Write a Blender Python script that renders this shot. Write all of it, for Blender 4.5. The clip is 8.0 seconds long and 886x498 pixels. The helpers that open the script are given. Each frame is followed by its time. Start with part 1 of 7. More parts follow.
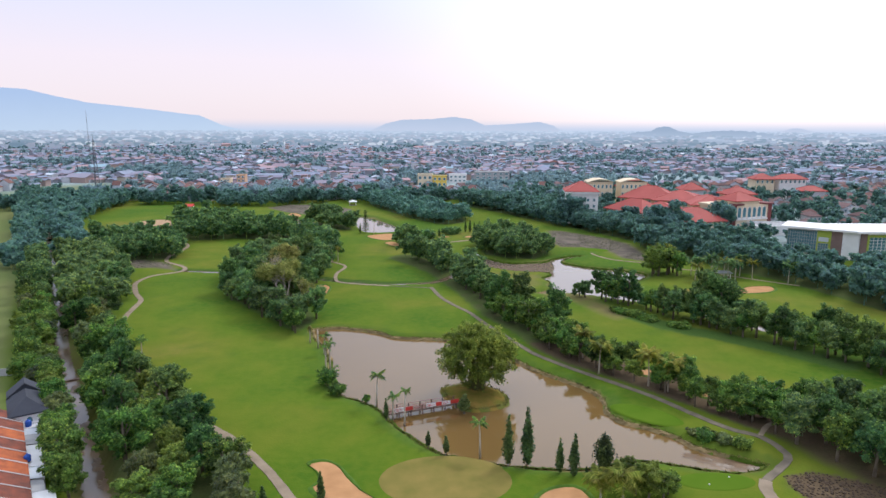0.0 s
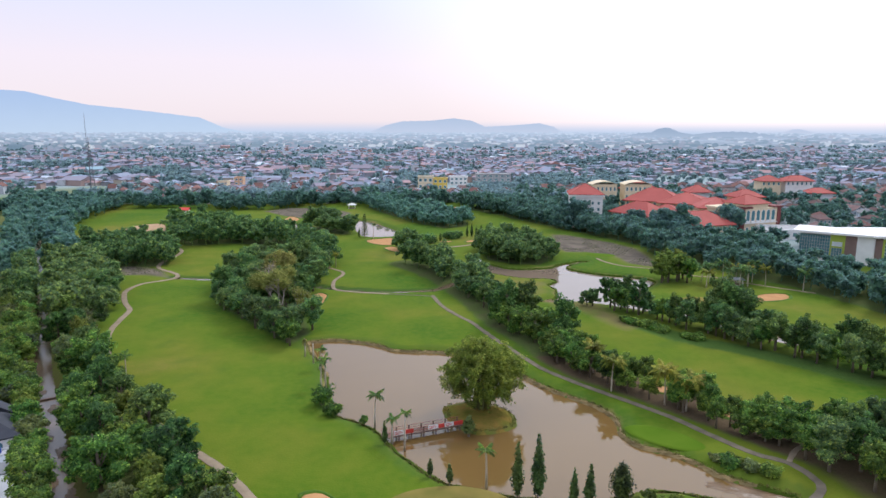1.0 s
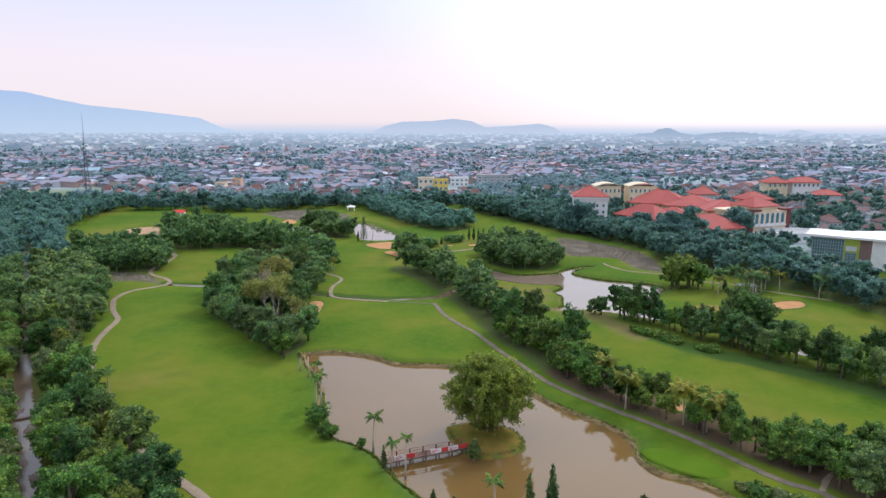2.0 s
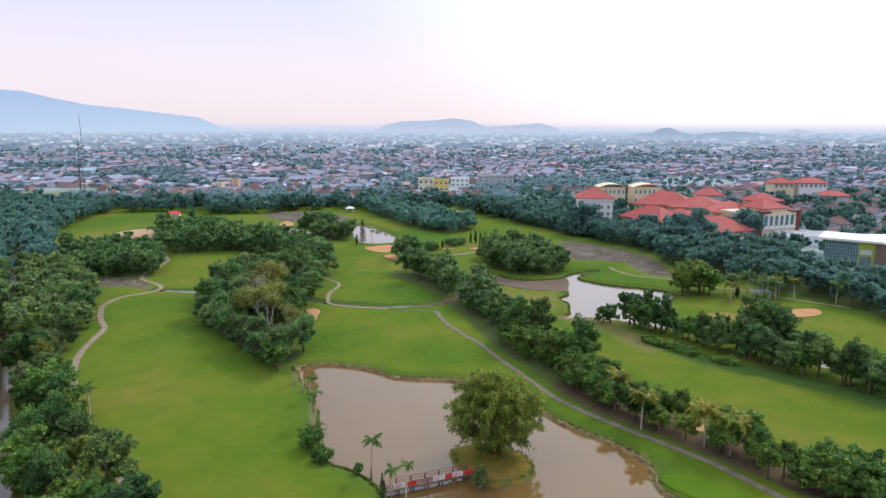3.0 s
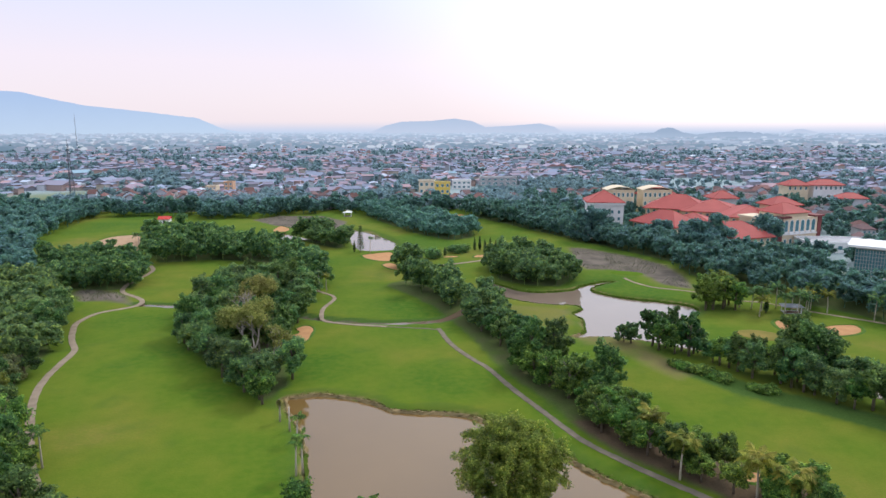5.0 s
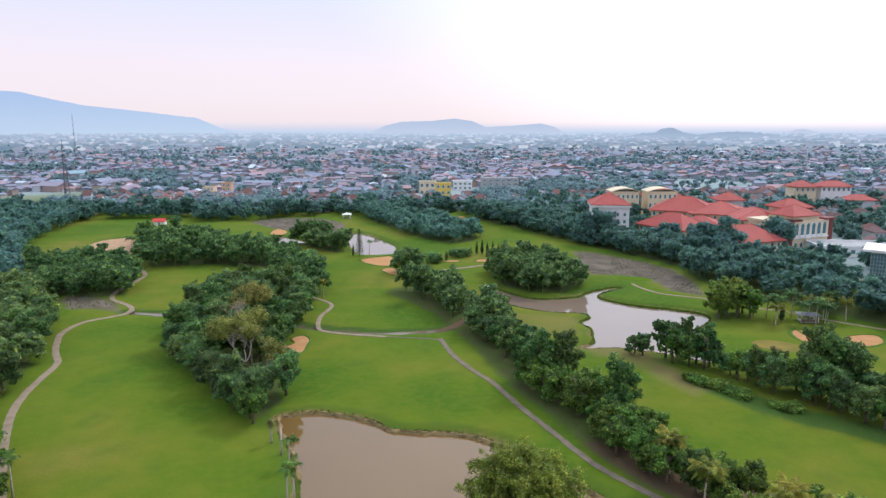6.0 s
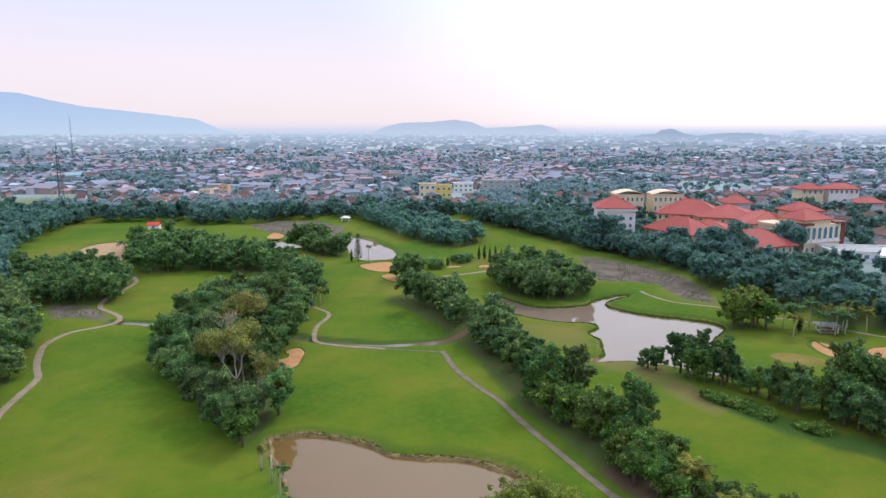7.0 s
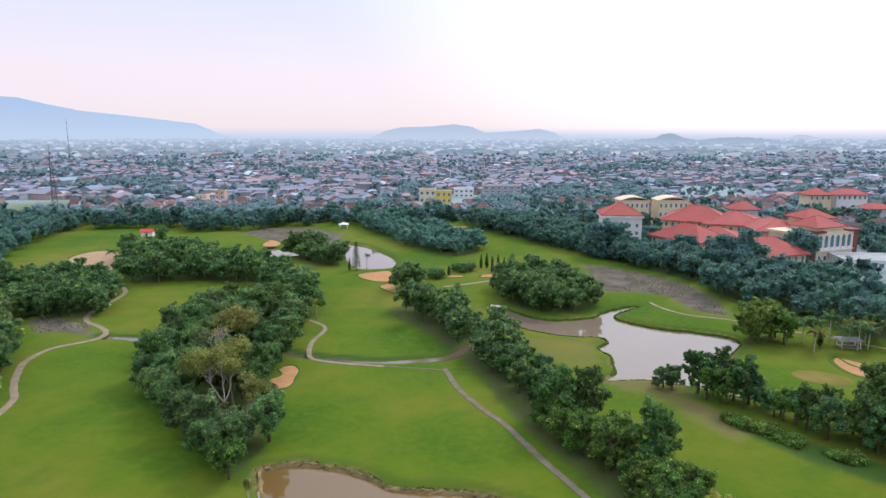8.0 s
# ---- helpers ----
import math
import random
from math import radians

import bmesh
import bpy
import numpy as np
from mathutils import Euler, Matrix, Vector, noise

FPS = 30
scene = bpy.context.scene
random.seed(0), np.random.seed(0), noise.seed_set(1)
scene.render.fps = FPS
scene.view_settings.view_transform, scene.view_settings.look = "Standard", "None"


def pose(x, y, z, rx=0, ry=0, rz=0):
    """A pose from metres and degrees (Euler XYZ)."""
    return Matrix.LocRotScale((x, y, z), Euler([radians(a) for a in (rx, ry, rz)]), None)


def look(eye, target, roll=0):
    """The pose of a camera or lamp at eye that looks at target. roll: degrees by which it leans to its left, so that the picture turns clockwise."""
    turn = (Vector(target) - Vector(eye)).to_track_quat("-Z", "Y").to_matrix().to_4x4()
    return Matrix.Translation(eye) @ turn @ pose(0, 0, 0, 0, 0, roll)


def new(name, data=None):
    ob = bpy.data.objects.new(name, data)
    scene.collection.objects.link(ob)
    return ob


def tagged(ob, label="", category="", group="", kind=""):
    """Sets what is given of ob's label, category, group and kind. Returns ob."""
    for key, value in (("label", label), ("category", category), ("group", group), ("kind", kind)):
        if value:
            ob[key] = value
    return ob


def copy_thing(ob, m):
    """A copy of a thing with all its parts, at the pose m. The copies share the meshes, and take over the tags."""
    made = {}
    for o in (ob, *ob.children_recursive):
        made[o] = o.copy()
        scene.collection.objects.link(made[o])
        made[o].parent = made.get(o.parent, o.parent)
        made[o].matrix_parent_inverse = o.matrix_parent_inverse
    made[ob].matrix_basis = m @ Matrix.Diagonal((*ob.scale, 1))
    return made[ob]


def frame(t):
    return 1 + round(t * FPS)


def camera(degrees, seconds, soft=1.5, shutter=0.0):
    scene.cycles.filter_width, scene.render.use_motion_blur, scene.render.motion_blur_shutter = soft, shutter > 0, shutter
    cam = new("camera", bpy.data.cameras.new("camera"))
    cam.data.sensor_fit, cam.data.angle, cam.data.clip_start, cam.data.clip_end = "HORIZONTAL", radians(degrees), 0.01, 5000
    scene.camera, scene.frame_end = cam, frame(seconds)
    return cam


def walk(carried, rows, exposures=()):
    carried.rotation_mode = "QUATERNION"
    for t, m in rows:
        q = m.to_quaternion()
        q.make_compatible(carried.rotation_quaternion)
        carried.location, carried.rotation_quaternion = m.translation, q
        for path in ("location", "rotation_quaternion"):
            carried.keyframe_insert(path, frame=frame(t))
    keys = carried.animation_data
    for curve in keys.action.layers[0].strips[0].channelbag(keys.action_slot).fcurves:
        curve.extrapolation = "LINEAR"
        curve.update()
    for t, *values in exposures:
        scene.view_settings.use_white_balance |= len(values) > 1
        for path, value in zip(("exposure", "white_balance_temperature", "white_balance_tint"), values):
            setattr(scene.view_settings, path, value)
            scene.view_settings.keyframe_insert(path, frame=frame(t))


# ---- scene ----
cam = camera(68.1, 8.0)
PATH = [
    (0, (0.264, 0.149, 58.773), (0.26, 2.114, 58.402), 0.2),
    (0.5, (0.035, 4.887, 58.8), (0.03, 6.853, 58.432), 0.2),
    (1, (-0.209, 9.59, 58.856), (-0.214, 11.557, 58.489), 0.1),
    (1.5, (-0.549, 14.226, 58.915), (-0.554, 16.192, 58.55), 0.1),
    (3, (-1.571, 28.091, 59.153), (-1.575, 30.057, 58.786), 0.1),
    (3.5, (-1.877, 32.753, 59.184), (-1.881, 34.719, 58.817), 0.1),
    (4, (-2.18, 37.418, 59.216), (-2.185, 39.385, 58.85), 0.1),
    (4.5, (-2.461, 42.008, 59.27), (-2.465, 43.974, 58.904), 0.0),
    (6, (-3.261, 55.459, 59.584), (-3.266, 57.425, 59.218), -0.0),
    (6.5, (-3.593, 60.053, 59.673), (-3.598, 62.019, 59.308), -0.0),
    (7, (-3.969, 64.77, 59.755), (-3.973, 66.737, 59.392), -0.0),
    (7.5, (-4.344, 69.61, 59.843), (-4.347, 71.577, 59.481), -0.0),
    (8, (-4.712, 74.481, 59.923), (-4.714, 76.45, 59.573), -0.0),
]
walk(cam, [(t, look(eye, target, roll)) for t, eye, target, roll in PATH], exposures=[(0, 0.05, 6200, 10), (8, 0.05, 6200, 10)])

# ---- world, sun ----
SUN_TO = Vector((0.50, 0.55, 0.72)).normalized()
SUN_EL = math.asin(SUN_TO.z)
SUN_AZ = math.atan2(SUN_TO.x, SUN_TO.y)


def build_world():
    """Thin hazy morning sky: a Nishita sky seen through bright even haze, whitest round the veiled sun."""
    w = bpy.data.worlds.new("hazy_sky")
    scene.world = w
    w.use_nodes = True
    nt = w.node_tree
    nt.nodes.clear()
    out = nt.nodes.new("ShaderNodeOutputWorld")
    bg = nt.nodes.new("ShaderNodeBackground")
    sky = nt.nodes.new("ShaderNodeTexSky")
    sky.sky_type, sky.sun_disc = "NISHITA", False
    sky.sun_elevation, sky.sun_rotation = SUN_EL, SUN_AZ
    sky.air_density, sky.dust_density, sky.ozone_density = 1.2, 1.0, 2.0
    bg2 = nt.nodes.new("ShaderNodeBackground")
    add = nt.nodes.new("ShaderNodeAddShader")
    tc = nt.nodes.new("ShaderNodeTexCoord")
    sep = nt.nodes.new("ShaderNodeSeparateXYZ")
    nt.links.new(tc.outputs["Generated"], sep.inputs[0])
    ramp = nt.nodes.new("ShaderNodeValToRGB")
    cr = ramp.color_ramp
    cr.elements[0].position, cr.elements[0].color = 0.0, SKY_HORIZON
    cr.elements[1].position, cr.elements[1].color = 1.0, SKY_TOP
    e = cr.elements.new(0.09)
    e.color = SKY_LOW
    e = cr.elements.new(0.22)
    e.color = SKY_MID
    nt.links.new(sep.outputs["Z"], ramp.inputs[0])
    dot = nt.nodes.new("ShaderNodeVectorMath")
    dot.operation = "DOT_PRODUCT"
    dot.inputs[1].default_value = GLOW_TO
    nt.links.new(tc.outputs["Generated"], dot.inputs[0])
    glow = nt.nodes.new("ShaderNodeMapRange")
    glow.interpolation_type = "SMOOTHSTEP"
    glow.inputs["From Min"].default_value, glow.inputs["From Max"].default_value = 0.74, 1.0
    glow.inputs["To Min"].default_value, glow.inputs["To Max"].default_value = 0.0, 0.55
    nt.links.new(dot.outputs["Value"], glow.inputs["Value"])
    mix = nt.nodes.new("ShaderNodeMix")
    mix.data_type, mix.blend_type = "RGBA", "ADD"
    mix.inputs[7].default_value = (1.0, 0.97, 0.93, 1)
    nt.links.new(glow.outputs[0], mix.inputs[0])
    nt.links.new(ramp.outputs[0], mix.inputs[6])
    nt.links.new(sky.outputs[0], bg.inputs[0])
    bg.inputs[1].default_value = 0.02
    nt.links.new(mix.outputs[2], bg2.inputs[0])
    bg2.inputs[1].default_value = 0.92
    nt.links.new(bg.outputs[0], add.inputs[0])
    nt.links.new(bg2.outputs[0], add.inputs[1])
    nt.links.new(add.outputs[0], out.inputs[0])


SKY_HORIZON, SKY_LOW = (0.88, 0.76, 0.80, 1), (0.91, 0.78, 0.85, 1)
SKY_MID, SKY_TOP = (0.71, 0.75, 0.92, 1), (1.35, 1.42, 1.60, 1)
GLOW_TO = Vector((0.38, 0.76, 0.56)).normalized()
build_world()

sun_data = bpy.data.lights.new("sun", "SUN")
sun_data.energy, sun_data.angle, sun_data.color = 1.7, radians(14), (1.0, 0.95, 0.88)
new("sun", sun_data).matrix_world = look(SUN_TO * 300, (0, 0, 0))

# ---- materials ----
def shader(name, rough=0.8, spec=0.3, metal=0.0):
    m = bpy.data.materials.new(name)
    m.use_nodes = True
    nt = m.node_tree
    b = nt.nodes["Principled BSDF"]
    b.inputs["Roughness"].default_value = rough
    b.inputs["Specular IOR Level"].default_value = spec
    b.inputs["Metallic"].default_value = metal
    return m, nt, b


def world_noise(nt, scale, detail=4.0):
    g = nt.nodes.new("ShaderNodeNewGeometry")
    n = nt.nodes.new("ShaderNodeTexNoise")
    n.inputs["Scale"].default_value, n.inputs["Detail"].default_value = scale, detail
    nt.links.new(g.outputs["Position"], n.inputs["Vector"])
    return n.outputs["Fac"]


def ramp_of(nt, fac, stops):
    r = nt.nodes.new("ShaderNodeValToRGB")
    cr = r.color_ramp
    while len(cr.elements) < len(stops):
        cr.elements.new(0.5)
    for e, (p, c) in zip(cr.elements, stops):
        e.position, e.color = p, (*c, 1)
    nt.links.new(fac, r.inputs[0])
    return r.outputs[0]


def mix_of(nt, fac, a, b, blend="MIX"):
    m = nt.nodes.new("ShaderNodeMix")
    m.data_type, m.blend_type = "RGBA", blend
    for socket, v in ((m.inputs[0], fac), (m.inputs[6], a), (m.inputs[7], b)):
        if isinstance(v, bpy.types.NodeSocket):
            nt.links.new(v, socket)
        elif isinstance(v, tuple):
            socket.default_value = (*v, 1)
        else:
            socket.default_value = v
    return m.outputs[2]


def math_of(nt, op, a, b=0.0):
    m = nt.nodes.new("ShaderNodeMath")
    m.operation = op
    for socket, v in zip(m.inputs, (a, b)):
        if isinstance(v, bpy.types.NodeSocket):
            nt.links.new(v, socket)
        else:
            socket.default_value = v
    return m.outputs[0]


def bump_of(nt, b, height, strength=0.3, distance=0.1):
    n = nt.nodes.new("ShaderNodeBump")
    n.inputs["Strength"].default_value, n.inputs["Distance"].default_value = strength, distance
    nt.links.new(height, n.inputs["Height"])
    nt.links.new(n.outputs[0], b.inputs["Normal"])


def surface(name, light, dark, scale, rough=0.8, spec=0.3, metal=0.0, bump=0.3, distance=0.03, vary=0.0):
    """A plain surface with stains at one scale and grain at a finer one; vary: change from object to object."""
    m, nt, b = shader(name, rough, spec, metal)
    big = ramp_of(nt, world_noise(nt, scale, 5), [(0.3, dark), (0.7, light)])
    fine = world_noise(nt, scale * 14, 3)
    col = mix_of(nt, math_of(nt, "MULTIPLY", fine, 0.45), big, dark)
    if vary:
        info = nt.nodes.new("ShaderNodeObjectInfo")
        hsv = nt.nodes.new("ShaderNodeHueSaturation")
        nt.links.new(math_of(nt, "ADD", math_of(nt, "MULTIPLY", info.outputs["Random"], vary), 1 - vary / 2), hsv.inputs["Value"])
        nt.links.new(col, hsv.inputs["Color"])
        col = hsv.outputs[0]
    nt.links.new(col, b.inputs["Base Color"])
    if bump:
        bump_of(nt, b, fine, bump, distance)
    return m


def island_colours(name, stops, rough=0.9, spec=0.08, grain=0.3):
    """One surface whose colour changes from separate piece to piece, with weathering and a bluish sheen for haze on
    top.
    """
    m, nt, b = shader(name, rough, spec)
    g = nt.nodes.new("ShaderNodeNewGeometry")
    r = nt.nodes.new("ShaderNodeValToRGB")
    cr = r.color_ramp
    cr.interpolation = "CONSTANT"
    while len(cr.elements) < len(stops):
        cr.elements.new(0.5)
    for e, (p, c) in zip(cr.elements, stops):
        e.position, e.color = p, (*c, 1)
    nt.links.new(g.outputs["Random Per Island"], r.inputs[0])
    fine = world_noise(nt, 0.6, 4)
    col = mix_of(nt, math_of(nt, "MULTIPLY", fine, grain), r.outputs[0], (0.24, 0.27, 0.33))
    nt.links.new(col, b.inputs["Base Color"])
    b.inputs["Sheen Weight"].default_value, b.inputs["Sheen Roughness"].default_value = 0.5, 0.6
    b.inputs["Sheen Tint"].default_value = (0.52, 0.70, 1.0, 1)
    return m


def foliage(name, dark, light, tint, rough=0.6, see=0.25, haze_sheen=0.1, gloss=0.14):
    """Leaves: each clump its own shade, each plant its own tint."""
    m, nt, b = shader(name, rough, gloss)
    g = nt.nodes.new("ShaderNodeNewGeometry")
    info = nt.nodes.new("ShaderNodeObjectInfo")
    col = ramp_of(nt, g.outputs["Random Per Island"], [(0.0, dark), (0.75, light), (1.0, tint)])
    hsv = nt.nodes.new("ShaderNodeHueSaturation")
    nt.links.new(col, hsv.inputs["Color"])
    rnd = info.outputs["Random"]
    other = math_of(nt, "FRACT", math_of(nt, "MULTIPLY", rnd, 7.3))
    patch = world_noise(nt, 0.11, 3)
    # clump noise brightens and darkens the leaf colour to suggest sunlit clumps
    clump = ramp_of(nt, world_noise(nt, 0.62, 2), [(0.34, (0, 0, 0)), (0.66, (1, 1, 1))])
    hue = math_of(nt, "ADD", math_of(nt, "MULTIPLY", rnd, -0.045), math_of(nt, "MULTIPLY", patch, -0.06))
    nt.links.new(math_of(nt, "ADD", hue, 0.552), hsv.inputs["Hue"])
    nt.links.new(math_of(nt, "ADD", math_of(nt, "MULTIPLY", patch, 1.0), math_of(nt, "ADD", math_of(nt, "MULTIPLY", other, 0.55), math_of(nt, "ADD", math_of(nt, "MULTIPLY", clump, 0.85), -0.15))), hsv.inputs["Value"])
    hsv.inputs["Saturation"].default_value = 1.0
    nt.links.new(hsv.outputs[0], b.inputs["Base Color"])
    # bluish sheen stands in for haze over the leaves, heaviest on far ones
    b.inputs["Sheen Weight"].default_value, b.inputs["Sheen Roughness"].default_value = haze_sheen, 0.6
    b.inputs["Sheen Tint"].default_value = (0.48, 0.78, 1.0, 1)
    tr = nt.nodes.new("ShaderNodeBsdfTranslucent")
    nt.links.new(hsv.outputs[0], tr.inputs["Color"])
    mx = nt.nodes.new("ShaderNodeMixShader")
    mx.inputs[0].default_value = see
    nt.links.new(b.outputs[0], mx.inputs[1])
    nt.links.new(tr.outputs[0], mx.inputs[2])
    nt.links.new(mx.outputs[0], nt.nodes["Material Output"].inputs[0])
    return m


def ground_material():
    m, nt, b = shader("turf_and_soil", 0.95, 0.03)
    a1 = nt.nodes.new("ShaderNodeAttribute")
    a1.attribute_name = "cover"
    a2 = nt.nodes.new("ShaderNodeAttribute")
    a2.attribute_name = "cover_b"
    s1, s2 = nt.nodes.new("ShaderNodeSeparateColor"), nt.nodes.new("ShaderNodeSeparateColor")
    nt.links.new(a1.outputs["Color"], s1.inputs[0])
    nt.links.new(a2.outputs["Color"], s2.inputs[0])
    patch = world_noise(nt, 0.022, 5)
    mid = world_noise(nt, 0.16, 5)
    fine = world_noise(nt, 2.2, 4)
    grass = ramp_of(nt, patch, [(0.36, (0.046, 0.112, 0.007)), (0.49, (0.108, 0.155, 0.010)), (0.60, (0.172, 0.170, 0.020)), (0.74, (0.230, 0.172, 0.042))])
    blot = ramp_of(nt, mid, [(0.35, (0, 0, 0)), (0.65, (1, 1, 1))])
    small = ramp_of(nt, world_noise(nt, 0.55, 6), [(0.36, (0, 0, 0)), (0.64, (1, 1, 1))])
    grass = mix_of(nt, math_of(nt, "MULTIPLY", blot, 0.40), grass, (0.058, 0.120, 0.006))
    grass = mix_of(nt, math_of(nt, "MULTIPLY", small, 0.40), grass, (0.148, 0.172, 0.017))
    grass = mix_of(nt, math_of(nt, "MULTIPLY", fine, 0.5), grass, (0.048, 0.108, 0.007))

    def edge(mask, soft=1.6):
        n = math_of(nt, "SUBTRACT", math_of(nt, "ADD", math_of(nt, "MULTIPLY", mask, soft), math_of(nt, "MULTIPLY", mid, 0.8)), 0.7)
        c = nt.nodes.new("ShaderNodeClamp")
        nt.links.new(n, c.inputs[0])
        return c.outputs[0]

    rough_grass = mix_of(nt, fine, (0.035, 0.085, 0.014), (0.085, 0.130, 0.025))
    col = mix_of(nt, edge(s1.outputs[2]), grass, rough_grass)
    dry = mix_of(nt, fine, (0.25, 0.18, 0.08), (0.15, 0.13, 0.045))
    col = mix_of(nt, edge(s1.outputs[1]), col, dry)
    soil = mix_of(nt, fine, (0.085, 0.060, 0.036), (0.15, 0.105, 0.06))
    col = mix_of(nt, edge(s1.outputs[0]), col, soil)
    mud = mix_of(nt, blot, (0.098, 0.082, 0.062), (0.165, 0.135, 0.105))
    col = mix_of(nt, edge(s2.outputs[0]), col, mud)
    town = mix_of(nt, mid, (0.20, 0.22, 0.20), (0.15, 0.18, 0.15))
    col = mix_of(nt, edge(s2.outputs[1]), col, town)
    field = mix_of(nt, patch, (0.08, 0.13, 0.03), (0.19, 0.18, 0.07))
    col = mix_of(nt, edge(s2.outputs[2]), col, field)
    nt.links.new(col, b.inputs["Base Color"])
    # strong sheen where the town mask lies imitates haze over its ground
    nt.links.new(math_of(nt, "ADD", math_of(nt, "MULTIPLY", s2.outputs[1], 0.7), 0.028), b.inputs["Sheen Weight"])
    b.inputs["Sheen Roughness"].default_value, b.inputs["Sheen Tint"].default_value = 0.5, (0.72, 0.90, 0.95, 1)
    bump_of(nt, b, fine, 0.5, 0.12)
    return m


def water_material(name, colour, rough=0.035):
    m, nt, b = shader(name, rough, 0.5)
    b.inputs["IOR"].default_value = 1.56
    col = mix_of(nt, world_noise(nt, 0.05, 3), colour, tuple(c * 0.8 for c in colour))
    nt.links.new(col, b.inputs["Base Color"])
    bump_of(nt, b, world_noise(nt, 1.2, 3), 0.05, 0.05)
    return m


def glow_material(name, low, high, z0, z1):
    """A hill or horizon so far off that only haze is seen, painted as emission."""
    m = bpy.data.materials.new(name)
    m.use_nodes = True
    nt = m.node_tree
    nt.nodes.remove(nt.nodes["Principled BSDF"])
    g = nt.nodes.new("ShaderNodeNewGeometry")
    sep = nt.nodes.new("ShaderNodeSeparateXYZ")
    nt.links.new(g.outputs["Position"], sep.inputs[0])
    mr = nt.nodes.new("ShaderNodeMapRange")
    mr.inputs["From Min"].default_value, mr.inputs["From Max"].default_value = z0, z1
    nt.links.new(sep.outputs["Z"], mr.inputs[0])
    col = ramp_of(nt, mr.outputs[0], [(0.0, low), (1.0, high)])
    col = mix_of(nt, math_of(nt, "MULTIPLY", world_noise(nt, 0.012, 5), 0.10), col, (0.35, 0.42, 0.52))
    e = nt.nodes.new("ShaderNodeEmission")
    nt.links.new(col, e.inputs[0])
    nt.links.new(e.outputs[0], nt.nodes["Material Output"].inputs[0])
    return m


M_GROUND = ground_material()
M_POND = water_material("muddy_pond_water", (0.180, 0.107, 0.036))
M_POND_GREY = water_material("silty_grey_water", (0.235, 0.175, 0.13))
M_CANAL = water_material("canal_water", (0.165, 0.115, 0.075), 0.16)
M_SAND = surface("bunker_sand", (0.50, 0.27, 0.125), (0.38, 0.20, 0.09), 0.35, 0.95, 0.1, bump=0.5, distance=0.08)
M_SAND_PALE = surface("pale_bunker_sand", (0.46, 0.31, 0.19), (0.34, 0.22, 0.13), 0.35, 0.95, 0.1, bump=0.5, distance=0.08)
M_TURF_LIP = surface("bunker_turf_lip", (0.085, 0.16, 0.016), (0.05, 0.10, 0.012), 0.8, 0.9, 0.15)
M_GREEN = surface("putting_green_turf", (0.245, 0.180, 0.056), (0.150, 0.138, 0.034), 0.22, 0.95, 0.03, bump=0.1)
M_TEE = surface("tee_turf", (0.098, 0.158, 0.014), (0.074, 0.138, 0.010), 0.15, 0.95, 0.03, bump=0.1)
M_PATH = surface("concrete_cart_path", (0.33, 0.26, 0.185), (0.22, 0.17, 0.12), 0.4, 0.9, 0.1)
M_ASPHALT = surface("old_asphalt_cart_path", (0.225, 0.186, 0.138), (0.135, 0.112, 0.084), 0.5, 0.9, 0.1)
M_LEAF = foliage("broad_leaves", (0.052, 0.110, 0.028), (0.146, 0.262, 0.048), (0.35, 0.46, 0.07), see=0.5, haze_sheen=0.06)
M_LEAF_BLUE = foliage("deep_green_leaves", (0.046, 0.100, 0.032), (0.110, 0.202, 0.052), (0.24, 0.36, 0.075), see=0.5, haze_sheen=0.07)
M_LEAF_OLIVE = foliage("olive_leaves", (0.075, 0.100, 0.026), (0.150, 0.175, 0.042), (0.24, 0.25, 0.065), see=0.4, haze_sheen=0.25)
M_LEAF_YELLOW = foliage("yellow_green_leaves", (0.080, 0.135, 0.022), (0.180, 0.245, 0.038), (0.31, 0.36, 0.06), see=0.5, haze_sheen=0.1)
M_LEAF_DARK = foliage("cypress_leaves", (0.036, 0.064, 0.016), (0.078, 0.116, 0.028), (0.13, 0.165, 0.04), see=0.3, haze_sheen=0.08)
M_LEAF_DRY = foliage("thin_dry_leaves", (0.165, 0.180, 0.045), (0.285, 0.275, 0.075), (0.42, 0.36, 0.12), see=0.6, haze_sheen=0.03)
# town leaves: haze is put into the base colour, paler and bluer
M_LEAF_TOWN = foliage("hazed_town_leaves", (0.160, 0.235, 0.240), (0.195, 0.275, 0.265), (0.23, 0.31, 0.27), 0.7, 0.6, haze_sheen=1.0)
M_LEAF_BAMBOO = foliage("bamboo_leaves", (0.135, 0.180, 0.032), (0.310, 0.340, 0.052), (0.54, 0.50, 0.10), see=0.6, haze_sheen=0.10)
# far wood leaves carry a blue haze tint in their base colour
M_LEAF_FAR = foliage("hazed_wood_leaves", (0.078, 0.175, 0.130), (0.118, 0.235, 0.160), (0.18, 0.30, 0.17), see=0.6, haze_sheen=0.9)
M_LEAF_PALM = foliage("palm_fronds", (0.14, 0.17, 0.028), (0.30, 0.31, 0.050), (0.46, 0.42, 0.10), see=0.5, haze_sheen=0.0, gloss=0.15)
M_LEAF_MID = foliage("dull_wood_leaves", (0.066, 0.140, 0.056), (0.158, 0.270, 0.078), (0.34, 0.45, 0.10), see=0.58, haze_sheen=0.18)
M_BARK = surface("grey_bark", (0.25, 0.205, 0.155), (0.13, 0.10, 0.075), 0.8)
M_BARK_PALE = surface("pale_bare_bark", (0.42, 0.365, 0.31), (0.28, 0.235, 0.20), 0.8)
M_PALM_BARK = surface("pale_palm_bark", (0.58, 0.51, 0.43), (0.42, 0.36, 0.29), 0.9)
